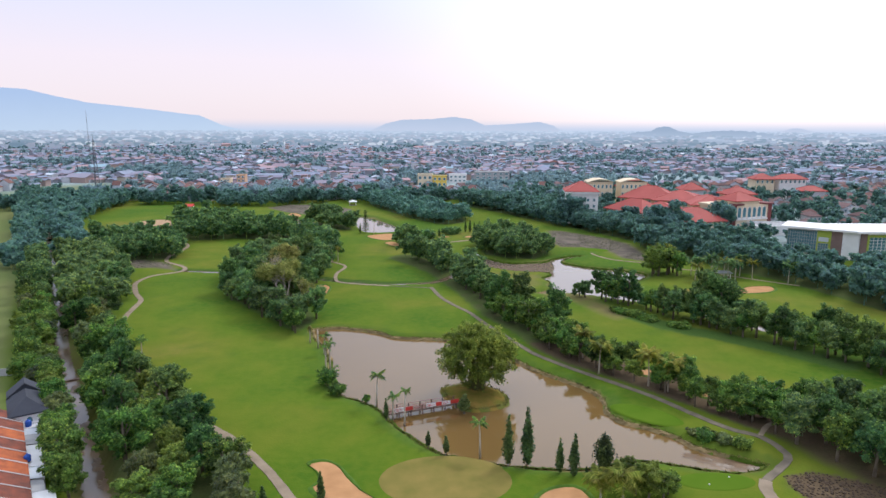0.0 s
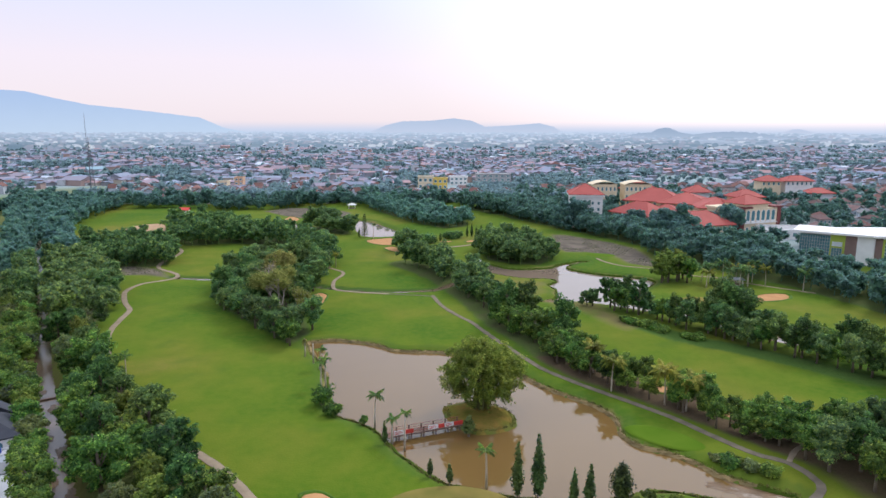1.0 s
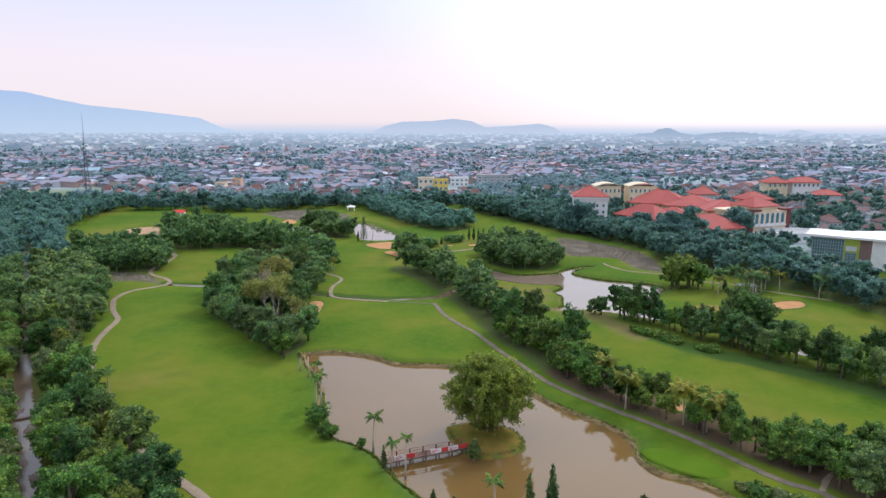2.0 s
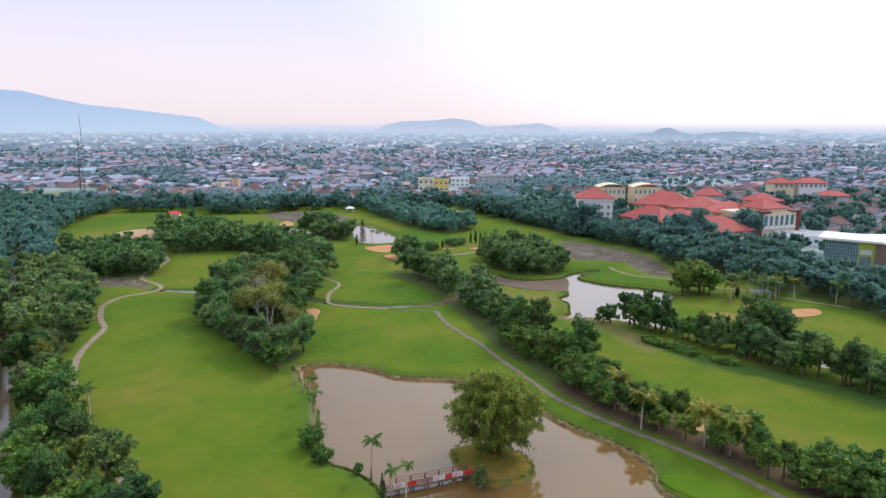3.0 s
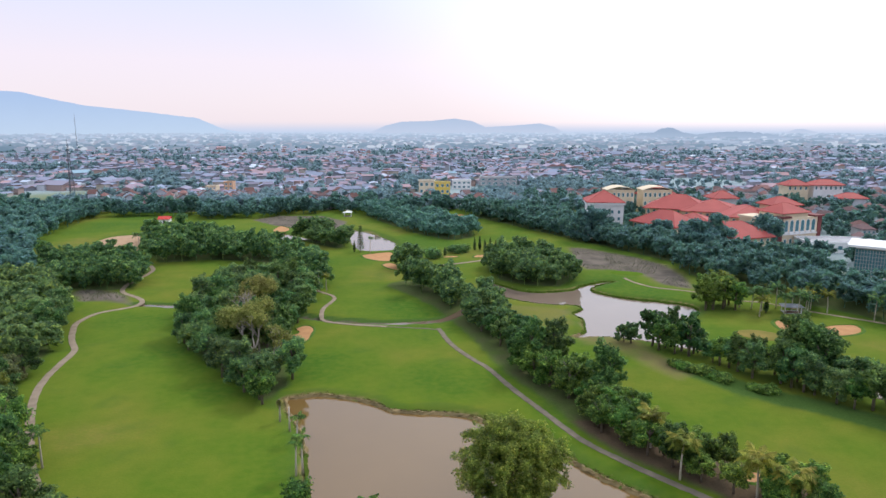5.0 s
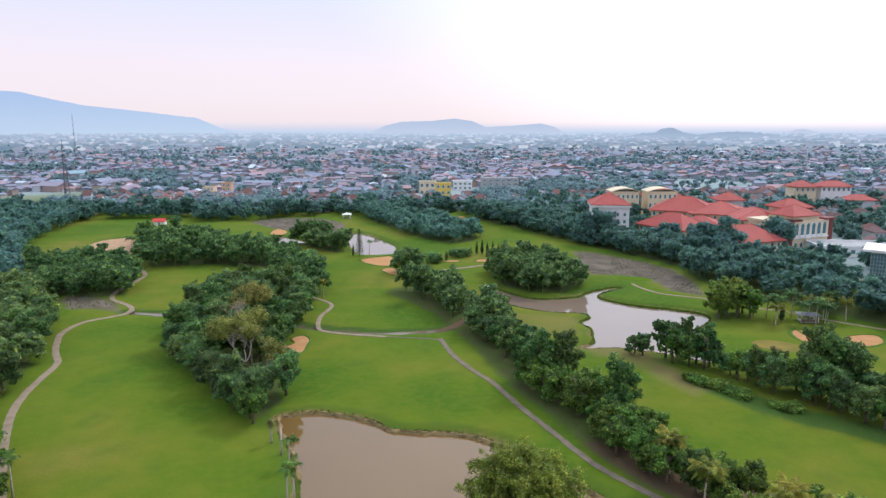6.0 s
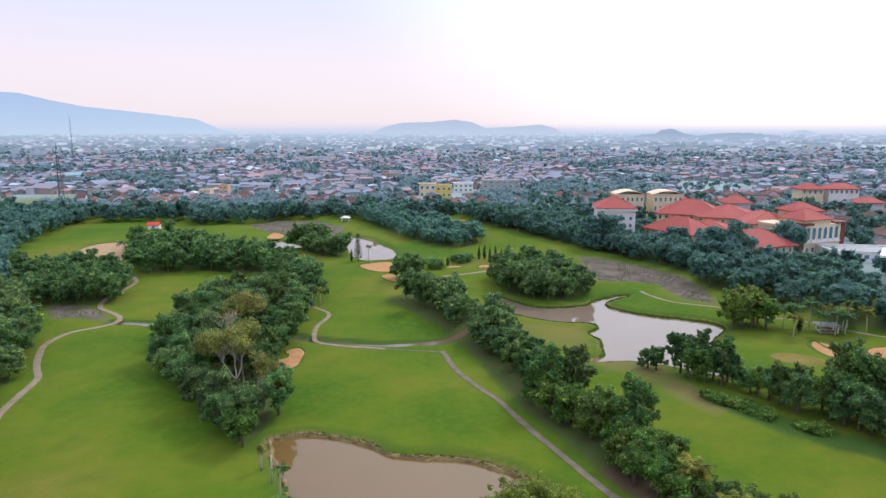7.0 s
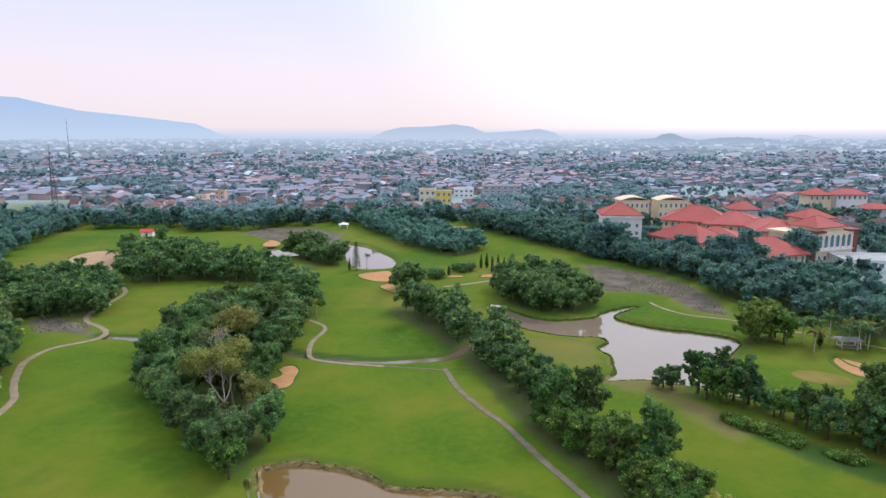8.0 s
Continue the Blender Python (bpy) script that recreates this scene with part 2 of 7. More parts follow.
M_BAMBOO = surface("bamboo_culms", (0.16, 0.17, 0.05), (0.08, 0.08, 0.03), 0.9)
M_ROCK = surface("dark_stones", (0.115, 0.076, 0.048), (0.048, 0.033, 0.022), 0.5, vary=0.5)
M_ROOF_RED = surface("red_tile_roof", (0.40, 0.085, 0.070), (0.32, 0.065, 0.055), 0.12, 0.75, bump=0.4, distance=0.05)
M_ROOF_CLAY = surface("orange_clay_tiles", (0.55, 0.150, 0.045), (0.24, 0.070, 0.036), 0.55, 0.85, bump=0.5)
M_ROOF_MOSSY = surface("stained_clay_tiles", (0.30, 0.085, 0.045), (0.11, 0.048, 0.038), 0.6, 0.9, bump=0.5)
M_ROOF_DARK = surface("dark_grey_roof", (0.055, 0.060, 0.078), (0.04, 0.043, 0.055), 0.5, 0.8)
M_WHITE = surface("white_paint", (0.82, 0.81, 0.80), (0.70, 0.69, 0.68), 0.3, 0.7)
M_CREAM = surface("cream_paint", (0.74, 0.62, 0.44), (0.63, 0.52, 0.36), 0.3, 0.75)
M_YELLOW = surface("yellow_paint", (0.75, 0.55, 0.12), (0.64, 0.46, 0.10), 0.3, 0.75)
M_ORANGE = surface("orange_paint", (0.66, 0.42, 0.27), (0.55, 0.35, 0.23), 0.3, 0.75)
M_MAROON = surface("maroon_paint", (0.22, 0.065, 0.06), (0.15, 0.045, 0.045), 0.3, 0.75)
M_BROWN = surface("brown_cladding", (0.24, 0.16, 0.14), (0.18, 0.12, 0.11), 0.3, 0.7)
M_LIME = surface("lime_green_cladding", (0.36, 0.44, 0.07), (0.29, 0.36, 0.06), 0.3, 0.6)
M_GREY = surface("grey_concrete", (0.42, 0.42, 0.42), (0.30, 0.30, 0.31), 0.25, 0.85)
M_METAL_ROOF = surface("pale_metal_sheet", (0.62, 0.65, 0.68), (0.45, 0.48, 0.52), 0.2, 0.55, 0.5)
M_GLASS = surface("tinted_window_glass", (0.10, 0.235, 0.27), (0.07, 0.17, 0.20), 0.3, 0.15, 0.6, bump=0)
M_DARK = surface("dark_opening", (0.05, 0.045, 0.045), (0.03, 0.03, 0.03), 0.5, 0.6)
M_RED = surface("red_paint", (0.62, 0.06, 0.045), (0.50, 0.05, 0.04), 0.8, 0.6)
M_BLUE = surface("blue_plastic", (0.03, 0.10, 0.42), (0.02, 0.07, 0.32), 0.8, 0.4)
M_STEEL = surface("galvanised_steel", (0.30, 0.31, 0.34), (0.22, 0.23, 0.26), 0.6, 0.5, 0.5)
M_WOOD = surface("weathered_wood", (0.24, 0.15, 0.11), (0.14, 0.09, 0.07), 0.9)
M_PEBBLE = surface("bank_earth", (0.34, 0.240, 0.105), (0.115, 0.090, 0.036), 0.4)
M_BANK_GREEN = surface("grassy_bank", (0.085, 0.130, 0.016), (0.045, 0.070, 0.010), 0.5, 0.95, 0.03)
M_ISLE = surface("dry_island_grass", (0.31, 0.175, 0.050), (0.120, 0.135, 0.022), 0.36, 0.95, 0.03, bump=1.0, distance=0.2)
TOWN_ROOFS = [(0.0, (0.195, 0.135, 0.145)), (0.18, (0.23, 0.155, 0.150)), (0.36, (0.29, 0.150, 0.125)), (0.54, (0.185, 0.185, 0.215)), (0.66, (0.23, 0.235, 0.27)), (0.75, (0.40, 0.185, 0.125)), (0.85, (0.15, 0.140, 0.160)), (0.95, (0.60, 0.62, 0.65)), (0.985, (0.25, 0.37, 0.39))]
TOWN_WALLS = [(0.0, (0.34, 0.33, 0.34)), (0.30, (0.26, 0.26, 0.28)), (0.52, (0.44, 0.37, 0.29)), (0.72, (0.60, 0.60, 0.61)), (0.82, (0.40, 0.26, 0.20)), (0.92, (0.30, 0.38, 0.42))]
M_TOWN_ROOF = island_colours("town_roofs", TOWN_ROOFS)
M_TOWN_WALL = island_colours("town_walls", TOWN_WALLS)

# ---- small tools ----
def smooth_line(pts, step=1.5, closed=False):
    """A Catmull-Rom curve through the points, cut into even steps."""
    p = [np.array(q, float) for q in pts]
    n = len(p)
    out = []
    for i in range(n if closed else n - 1):
        if closed:
            a, b, c, d = p[i - 1], p[i], p[(i + 1) % n], p[(i + 2) % n]
        else:
            a, b, c, d = p[max(i - 1, 0)], p[i], p[i + 1], p[min(i + 2, n - 1)]
        k = max(2, int(np.linalg.norm(c - b) / step))
        for j in range(k):
            t = j / k
            out.append(0.5 * (2 * b + (c - a) * t + (2 * a - 5 * b + 4 * c - d) * t * t + (3 * b - a - 3 * c + d) * t ** 3))
    if not closed:
        out.append(p[-1])
    return np.array(out)


def line_distance(x, y, pts, closed=False):
    """Distance of points from a line; for closed outlines negative outside, positive inside."""
    x, y = np.asarray(x, float), np.asarray(y, float)
    best = np.full(x.shape, 1e18)
    inside = np.zeros(x.shape, bool)
    n = len(pts)
    for i in range(n if closed else n - 1):
        ax, ay = pts[i][0], pts[i][1]
        bx, by = pts[(i + 1) % n][0], pts[(i + 1) % n][1]
        dx, dy = bx - ax, by - ay
        t = np.clip(((x - ax) * dx + (y - ay) * dy) / (dx * dx + dy * dy + 1e-9), 0, 1)
        best = np.minimum(best, (x - ax - t * dx) ** 2 + (y - ay - t * dy) ** 2)
        if closed and abs(by - ay) > 1e-9:
            hit = ((ay > y) != (by > y)) & (x < dx * (y - ay) / dy + ax)
            inside ^= hit
    d = np.sqrt(best)
    return np.where(inside, d, -d) if closed else d


def ease(v, a, b):
    t = np.clip((np.asarray(v, float) - a) / (b - a), 0, 1)
    return t * t * (3 - 2 * t)


def mesh_from(name, verts, faces, mats, face_mats=None, flat=True):
    me = bpy.data.meshes.new(name)
    verts = np.asarray(verts, np.float32)
    if isinstance(faces, np.ndarray):
        k = faces.shape[1]
        me.vertices.add(len(verts))
        me.vertices.foreach_set("co", verts.ravel())
        me.loops.add(faces.size)
        me.loops.foreach_set("vertex_index", faces.astype(np.int32).ravel())
        me.polygons.add(len(faces))
        me.polygons.foreach_set("loop_start", np.arange(0, faces.size, k, dtype=np.int32))
        me.update(calc_edges=True)
    else:
        me.from_pydata(verts.tolist(), [], faces)
    for m in mats:
        me.materials.append(m)
    if face_mats is not None:
        me.polygons.foreach_set("material_index", np.asarray(face_mats, np.int32))
    if not flat:
        me.polygons.foreach_set("use_smooth", np.ones(len(me.polygons), bool))
    me.update()
    return me


def bm_mesh(name, bm, mat, smooth=False):
    me = bpy.data.meshes.new(name)
    bmesh.ops.recalc_face_normals(bm, faces=bm.faces)
    bm.to_mesh(me)
    bm.free()
    me.materials.append(mat)
    if smooth:
        me.polygons.foreach_set("use_smooth", np.ones(len(me.polygons), bool))
    return me


def part(name, bm, mat, parent, label="", smooth=False):
    """Links a bmesh or a mesh as one object under a thing or a part."""
    me = bm if isinstance(bm, bpy.types.Mesh) else bm_mesh(name, bm, mat, smooth)
    ob = new(name, me)
    ob.parent = parent
    if label:
        tagged(ob, label)
    return ob


def thing(name, label, category, group="", m=None, kind=""):
    ob = new(name)
    ob.empty_display_size = 0.2
    tagged(ob, label, category, group, kind)
    if m is not None:
        ob.matrix_basis = m
    return ob


def add_box(bm, a, b, m=None):
    """A box between two corners."""
    vs = [bm.verts.new((x, y, z)) for z in (a[2], b[2]) for x, y in ((a[0], a[1]), (b[0], a[1]), (b[0], b[1]), (a[0], b[1]))]
    for f in ((3, 2, 1, 0), (4, 5, 6, 7), (0, 1, 5, 4), (1, 2, 6, 5), (2, 3, 7, 6), (3, 0, 4, 7)):
        bm.faces.new([vs[i] for i in f])
    if m is not None:
        bmesh.ops.transform(bm, matrix=m, verts=vs)
    return vs


def box_bm(*pairs):
    bm = bmesh.new()
    for a, b in pairs:
        add_box(bm, a, b)
    return bm


def add_tube(bm, pts, radii, seg=7, cap=True):
    rings = []
    pts = [Vector(p) for p in pts]
    for i, p in enumerate(pts):
        d = (pts[min(i + 1, len(pts) - 1)] - pts[max(i - 1, 0)]).normalized()
        q = d.to_track_quat("Z", "Y")
        rings.append([bm.verts.new(p + q @ Vector((radii[i] * math.cos(2 * math.pi * k / seg), radii[i] * math.sin(2 * math.pi * k / seg), 0))) for k in range(seg)])
    for r, s in zip(rings, rings[1:]):
        for k in range(seg):
            bm.faces.new((r[k], r[(k + 1) % seg], s[(k + 1) % seg], s[k]))
    if cap:
        bm.faces.new(rings[-1])
        bm.faces.new(rings[0][::-1])


def hip_roof(bm, x0, y0, x1, y1, z, rise, over=0.8, ridge=None, thick=0.25):
    """A hipped roof with eaves that stand out and have thickness; the ridge runs along the longer side."""
    x0, y0, x1, y1 = x0 - over, y0 - over, x1 + over, y1 + over
    w, d = x1 - x0, y1 - y0
    cx, cy = (x0 + x1) / 2, (y0 + y1) / 2
    if ridge is None:
        ridge = max(abs(w - d), 0.4)
    r = ridge / 2
    ends = [(cx - r, cy), (cx + r, cy)] if w >= d else [(cx, cy - r), (cx, cy + r)]
    lo = [bm.verts.new((x, y, z - thick)) for x, y in ((x0, y0), (x1, y0), (x1, y1), (x0, y1))]
    up = [bm.verts.new((x, y, z)) for x, y in ((x0, y0), (x1, y0), (x1, y1), (x0, y1))]
    a, b = (bm.verts.new((*e, z + rise)) for e in ends)
    bm.faces.new(lo[::-1])
    for i in range(4):
        bm.faces.new((lo[i], lo[(i + 1) % 4], up[(i + 1) % 4], up[i]))
    if w >= d:
        for f in ((up[0], up[1], b, a), (up[1], up[2], b), (up[2], up[3], a, b), (up[3], up[0], a)):
            bm.faces.new(f)
    else:
        for f in ((up[0], up[1], a), (up[1], up[2], b, a), (up[2], up[3], b), (up[3], up[0], a, b)):
            bm.faces.new(f)


def gable_roof(bm, x0, y0, x1, y1, z, rise, over=0.6, thick=0.18):
    """A gabled roof slab whose ridge runs along y."""
    x0, y0, x1, y1 = x0 - over, y0 - over, x1 + over, y1 + over
    cx = (x0 + x1) / 2
    prof = [(x0, z), (cx, z + rise), (x1, z), (x1, z - thick), (cx, z + rise - thick), (x0, z - thick)]
    f = [bm.verts.new((x, y0, h)) for x, h in prof]
    g = [bm.verts.new((x, y1, h)) for x, h in prof]
    bm.faces.new(f)
    bm.faces.new(g[::-1])
    for i in range(6):
        bm.faces.new((f[i], g[i], g[(i + 1) % 6], f[(i + 1) % 6]))


def relief(x, y):
    """The gentle roll of the land."""
    x, y = np.asarray(x, float), np.asarray(y, float)
    roll = 0.22 * np.sin(x / 17 + 1.3) * np.sin(y / 23) + 0.14 * np.sin(x / 11 + y / 14)
    return roll * ease(y, 60, 110) * (1 - ease(y, 420, 480))


def height(x, y):
    return float(relief(x, y))


# ---- the plan: outlines of water, paths and beds ----
POND = [(-38.0, 184.8), (-36.3, 185.6), (-32.5, 187.1), (-28.2, 186.7), (-23.8, 185.2), (-18.4, 182.7), (-14.0, 178.9), (-7.1, 177.8), (0.2, 176.9), (8.7, 171.7), (17.8, 161.7), (22.0, 154.9), (27.3, 148.7), (32.3, 143.2), (34.6, 139.4), (35.2, 134.8), (34.7, 129.1), (37.5, 124.4), (41.5, 122.2), (44.9, 119.0), (48.0, 114.1), (52.5, 110.9), (56.5, 108.5), (57.1, 107.2), (51.0, 105.3), (44.7, 107.0), (37.5, 109.3), (32.3, 108.9), (25.6, 106.5), (20.2, 106.4), (14.8, 107.0), (8.9, 108.3), (4.9, 109.7), (0.8, 111.3), (-2.4, 113.9), (-5.2, 117.5), (-8.8, 122.3), (-10.8, 125.9), (-14.3, 131.7), (-18.4, 135.2), (-22.1, 137.6), (-24.5, 143.0), (-26.9, 152.6), (-29.8, 163.9), (-32.2, 170.6), (-35.5, 176.5)]
ISLAND = [(-0.5, 141.9), (1.7, 144.3), (7.1, 145.2), (12.8, 142.0), (14.8, 136.3), (13.6, 132.9), (9.6, 130.8), (5.5, 130.5), (2.7, 134.0), (0.6, 137.2)]
POND_FAR = [(11.6, 295.5), (15.1, 297.8), (26.2, 284.3), (35.2, 282.3), (45.2, 285.7), (49.3, 291.2), (54.1, 294.8), (60.0, 298.5), (63.8, 297.8), (54.9, 290.5), (52.4, 284.3), (57.6, 276.6), (65.0, 271.7), (72.7, 268.8), (80.8, 263.2), (81.3, 256.8), (72.3, 243.5), (69.3, 223.7), (78.8, 218.6), (90.0, 203.0), (100.0, 188.0), (96.0, 184.0), (84.0, 200.0), (74.6, 213.2), (65.2, 217.7), (57.1, 223.7), (51.3, 226.6), (45.1, 229.2), (39.4, 228.8), (34.2, 228.8), (39.1, 234.2), (40.0, 239.1), (41.2, 247.1), (39.2, 253.3), (43.4, 259.4), (41.8, 263.2), (32.0, 264.8), (23.3, 269.9), (17.8, 275.9), (13.0, 284.3)]
POND_BACK = [(-60.4, 427.6), (-49.4, 425.8), (-31.5, 394.5), (-27.6, 380.2), (-28.0, 367.0), (-36.6, 363.2), (-44.5, 365.7), (-51.1, 384.3)]
POND_BACK_LEFT = [(-101.0, 407.0), (-96.8, 418.7), (-90.4, 413.6), (-81.7, 405.4), (-76.0, 396.0), (-84.9, 392.5), (-93.3, 394.5)]
CREEK = [(-108, 263.4), (-94.6, 261.4), (-80.1, 258.7), (-63.9, 254.6), (-51.2, 249.2), (-42.6, 245.5), (-37.6, 243.7), (-26.7, 241.9), (-17.6, 241.9), (-5.5, 244.6), (0, 250), (8, 266), (13, 284)]
CANAL = [(-40, 70), (-56.6, 98.1), (-62.6, 107.4), (-71.5, 120.3), (-80.0, 133.5), (-88.3, 146.1), (-98.2, 161.0), (-122.9, 201.6), (-163.0, 267.2), (-239.1, 391.1)]
PATH_WEST = [(-12, 78), (-24.2, 95.8), (-29.2, 103.1), (-33.8, 108.9), (-38.5, 114.2), (-43.4, 118.7), (-52, 126), (-64, 139), (-75, 152), (-82.0, 162.6), (-89.7, 175.5), (-94.9, 185.6), (-98.3, 195.0), (-100.6, 205.7), (-102.6, 215.3), (-107.7, 223.1), (-112.6, 232.3), (-115.9, 240.7), (-115.2, 250.8), (-110.3, 256.3), (-107.3, 260.0), (-107.1, 265.6), (-111.5, 271.4), (-119.2, 277.6), (-122.7, 284.2), (-124.5, 294.8), (-124.4, 306.6), (-125.8, 316.9), (-130.9, 326)]
PATH_MIDDLE = [(-62.6, 294.8), (-56.7, 287.6), (-45.4, 276.3), (-41.8, 271.4), (-41.3, 265.6), (-42.6, 257.4), (-42.2, 249.9), (-40.5, 242.9), (-37.0, 240.2), (-29.2, 238.1), (-20.2, 236.8)]
PATH_TRACK = [(-20.2, 236.8), (-14, 236.1), (-8.4, 235.6), (-4.0, 234.4)]
PATH_EAST = [(-4.5, 236), (-1.0, 221.5), (3.8, 210.0), (7.8, 202.6), (10.4, 195.5), (13.7, 186.5), (19.1, 173.8), (23.6, 163.8), (28.2, 157.3), (32.8, 151.7), (40.6, 142.9), (46.6, 135.6), (51.6, 127.4), (56.4, 120.4), (60.9, 117.0), (62.5, 111.7), (62.0, 108.6), (58.0, 104.6), (54.6, 101.6)]
PATH_NEAR = [(54.6, 101.6), (53.9, 100.2), (53.1, 96.4), (54, 80)]
PATH_SPUR = [(61.1, 117.4), (63.3, 120.3), (66.5, 123.3), (74, 128)]
PATH_SHORE = [(69.2, 302.5), (70.7, 294.9), (75.5, 286.3), (83.3, 282.2), (89.3, 278.9), (97.1, 269), (107.4, 265.6), (112.3, 260.1), (119.6, 252.8), (134, 240)]
PATH_BACK = [(-4.8, 326.1), (5.4, 331.0), (16.1, 337.1)]
MARSH_WEST = [(-126.8, 468.3), (-114.5, 487.4), (-85.7, 487.4), (-65.6, 461.5), (-62.5, 431.0), (-87.4, 431.0), (-106.1, 442.6)]
MARSH_EAST = [(59.9, 368.5), (68.0, 364.7), (84.6, 344.6), (93.6, 324.2), (93.5, 302.5), (89.7, 284.2), (81.1, 291.2), (79.1, 310.8), (68.0, 319.6), (58.2, 319.6), (56.0, 334.0)]
MUD_FLAT = [(-138.3, 277.6), (-136.9, 282.8), (-125.5, 280.8), (-114.8, 272.6), (-110.4, 262.8), (-120.5, 265.6), (-129.0, 265.6)]
BARE_STRIP = [(33.4, 227.5), (44.1, 227.5), (50.7, 223.3), (54.0, 211.0), (57.7, 199.0), (53.6, 196.3), (48.6, 205.1), (44.3, 217.9), (37.4, 222.3)]
SPIT = [(12, 268), (22, 262), (33, 259), (41, 256), (38, 247), (38, 239), (33, 231), (26, 236), (17, 250)]
STONE_BED = [(58.3, 102.8), (64.1, 104.1), (68.6, 102.0), (74, 98.5), (71, 92), (60.0, 93), (57.7, 99.2)]
GROVE_WEST = [(-42, 180), (-38, 192), (-46, 219), (-47.5, 241), (-50, 276), (-62, 292), (-84, 284), (-82, 240), (-75, 219), (-62, 203)]
GROVE_WEST_BACK = [(-130, 331), (-109, 336), (-85, 331), (-68, 317), (-54, 288), (-48, 288), (-54, 312), (-75, 345), (-99, 368), (-142, 397), (-160, 392), (-140, 345)]
GROVE_FAR = [(-148, 284), (-137, 279), (-125, 281), (-119, 286), (-126, 311), (-139, 329), (-162, 334), (-170, 315)]
GROVE_MOUND = [(14.0, 324.2), (18.5, 297.9), (28.5, 289.6), (41.1, 287.2), (50.5, 300.6), (49.6, 315.1), (35.4, 334.0)]
GROVE_POND = [(-86, 394), (-74, 383), (-56, 364), (-52, 370), (-56, 386), (-78, 403)]
GROVE_BACK = [(-62, 506), (-40, 498), (-18, 468), (4, 440), (15, 422), (14, 400), (-1, 391), (-18, 411), (-34, 440), (-52, 476)]
CANAL_WOOD = [(-29, 87), (-33, 98), (-39.5, 107.5), (-46, 115.5), (-47, 121.5), (-58, 130.5), (-69, 143.5), (-79, 158), (-86, 168), (-95, 178), (-103, 195), (-108, 215), (-120, 232), (-124, 246), (-134, 262), (-142, 276), (-152, 286), (-168, 282), (-160, 267), (-131, 219), (-120, 202), (-94, 163), (-83, 146), (-74.5, 133.5), (-66.5, 120.5), (-60, 107), (-55, 98), (-49, 86)]
WOOD_EAST = [(8, 494), (38, 446), (64, 394), (86, 356), (97, 332), (97, 302), (112, 288), (118, 265), (130, 249), (137, 224), (142, 204), (152, 188), (232, 186), (262, 215), (205, 250), (178, 276), (150, 290), (140, 305), (125, 330), (108, 372), (88, 410), (60, 452), (30, 500)]
THICKET_EAST = [(64, 119), (72, 127), (96, 118), (96, 92), (76, 92), (69, 106)]
CLUMP_SHORE = [(82.5, 255), (86, 263), (94, 262), (93, 254.5)]


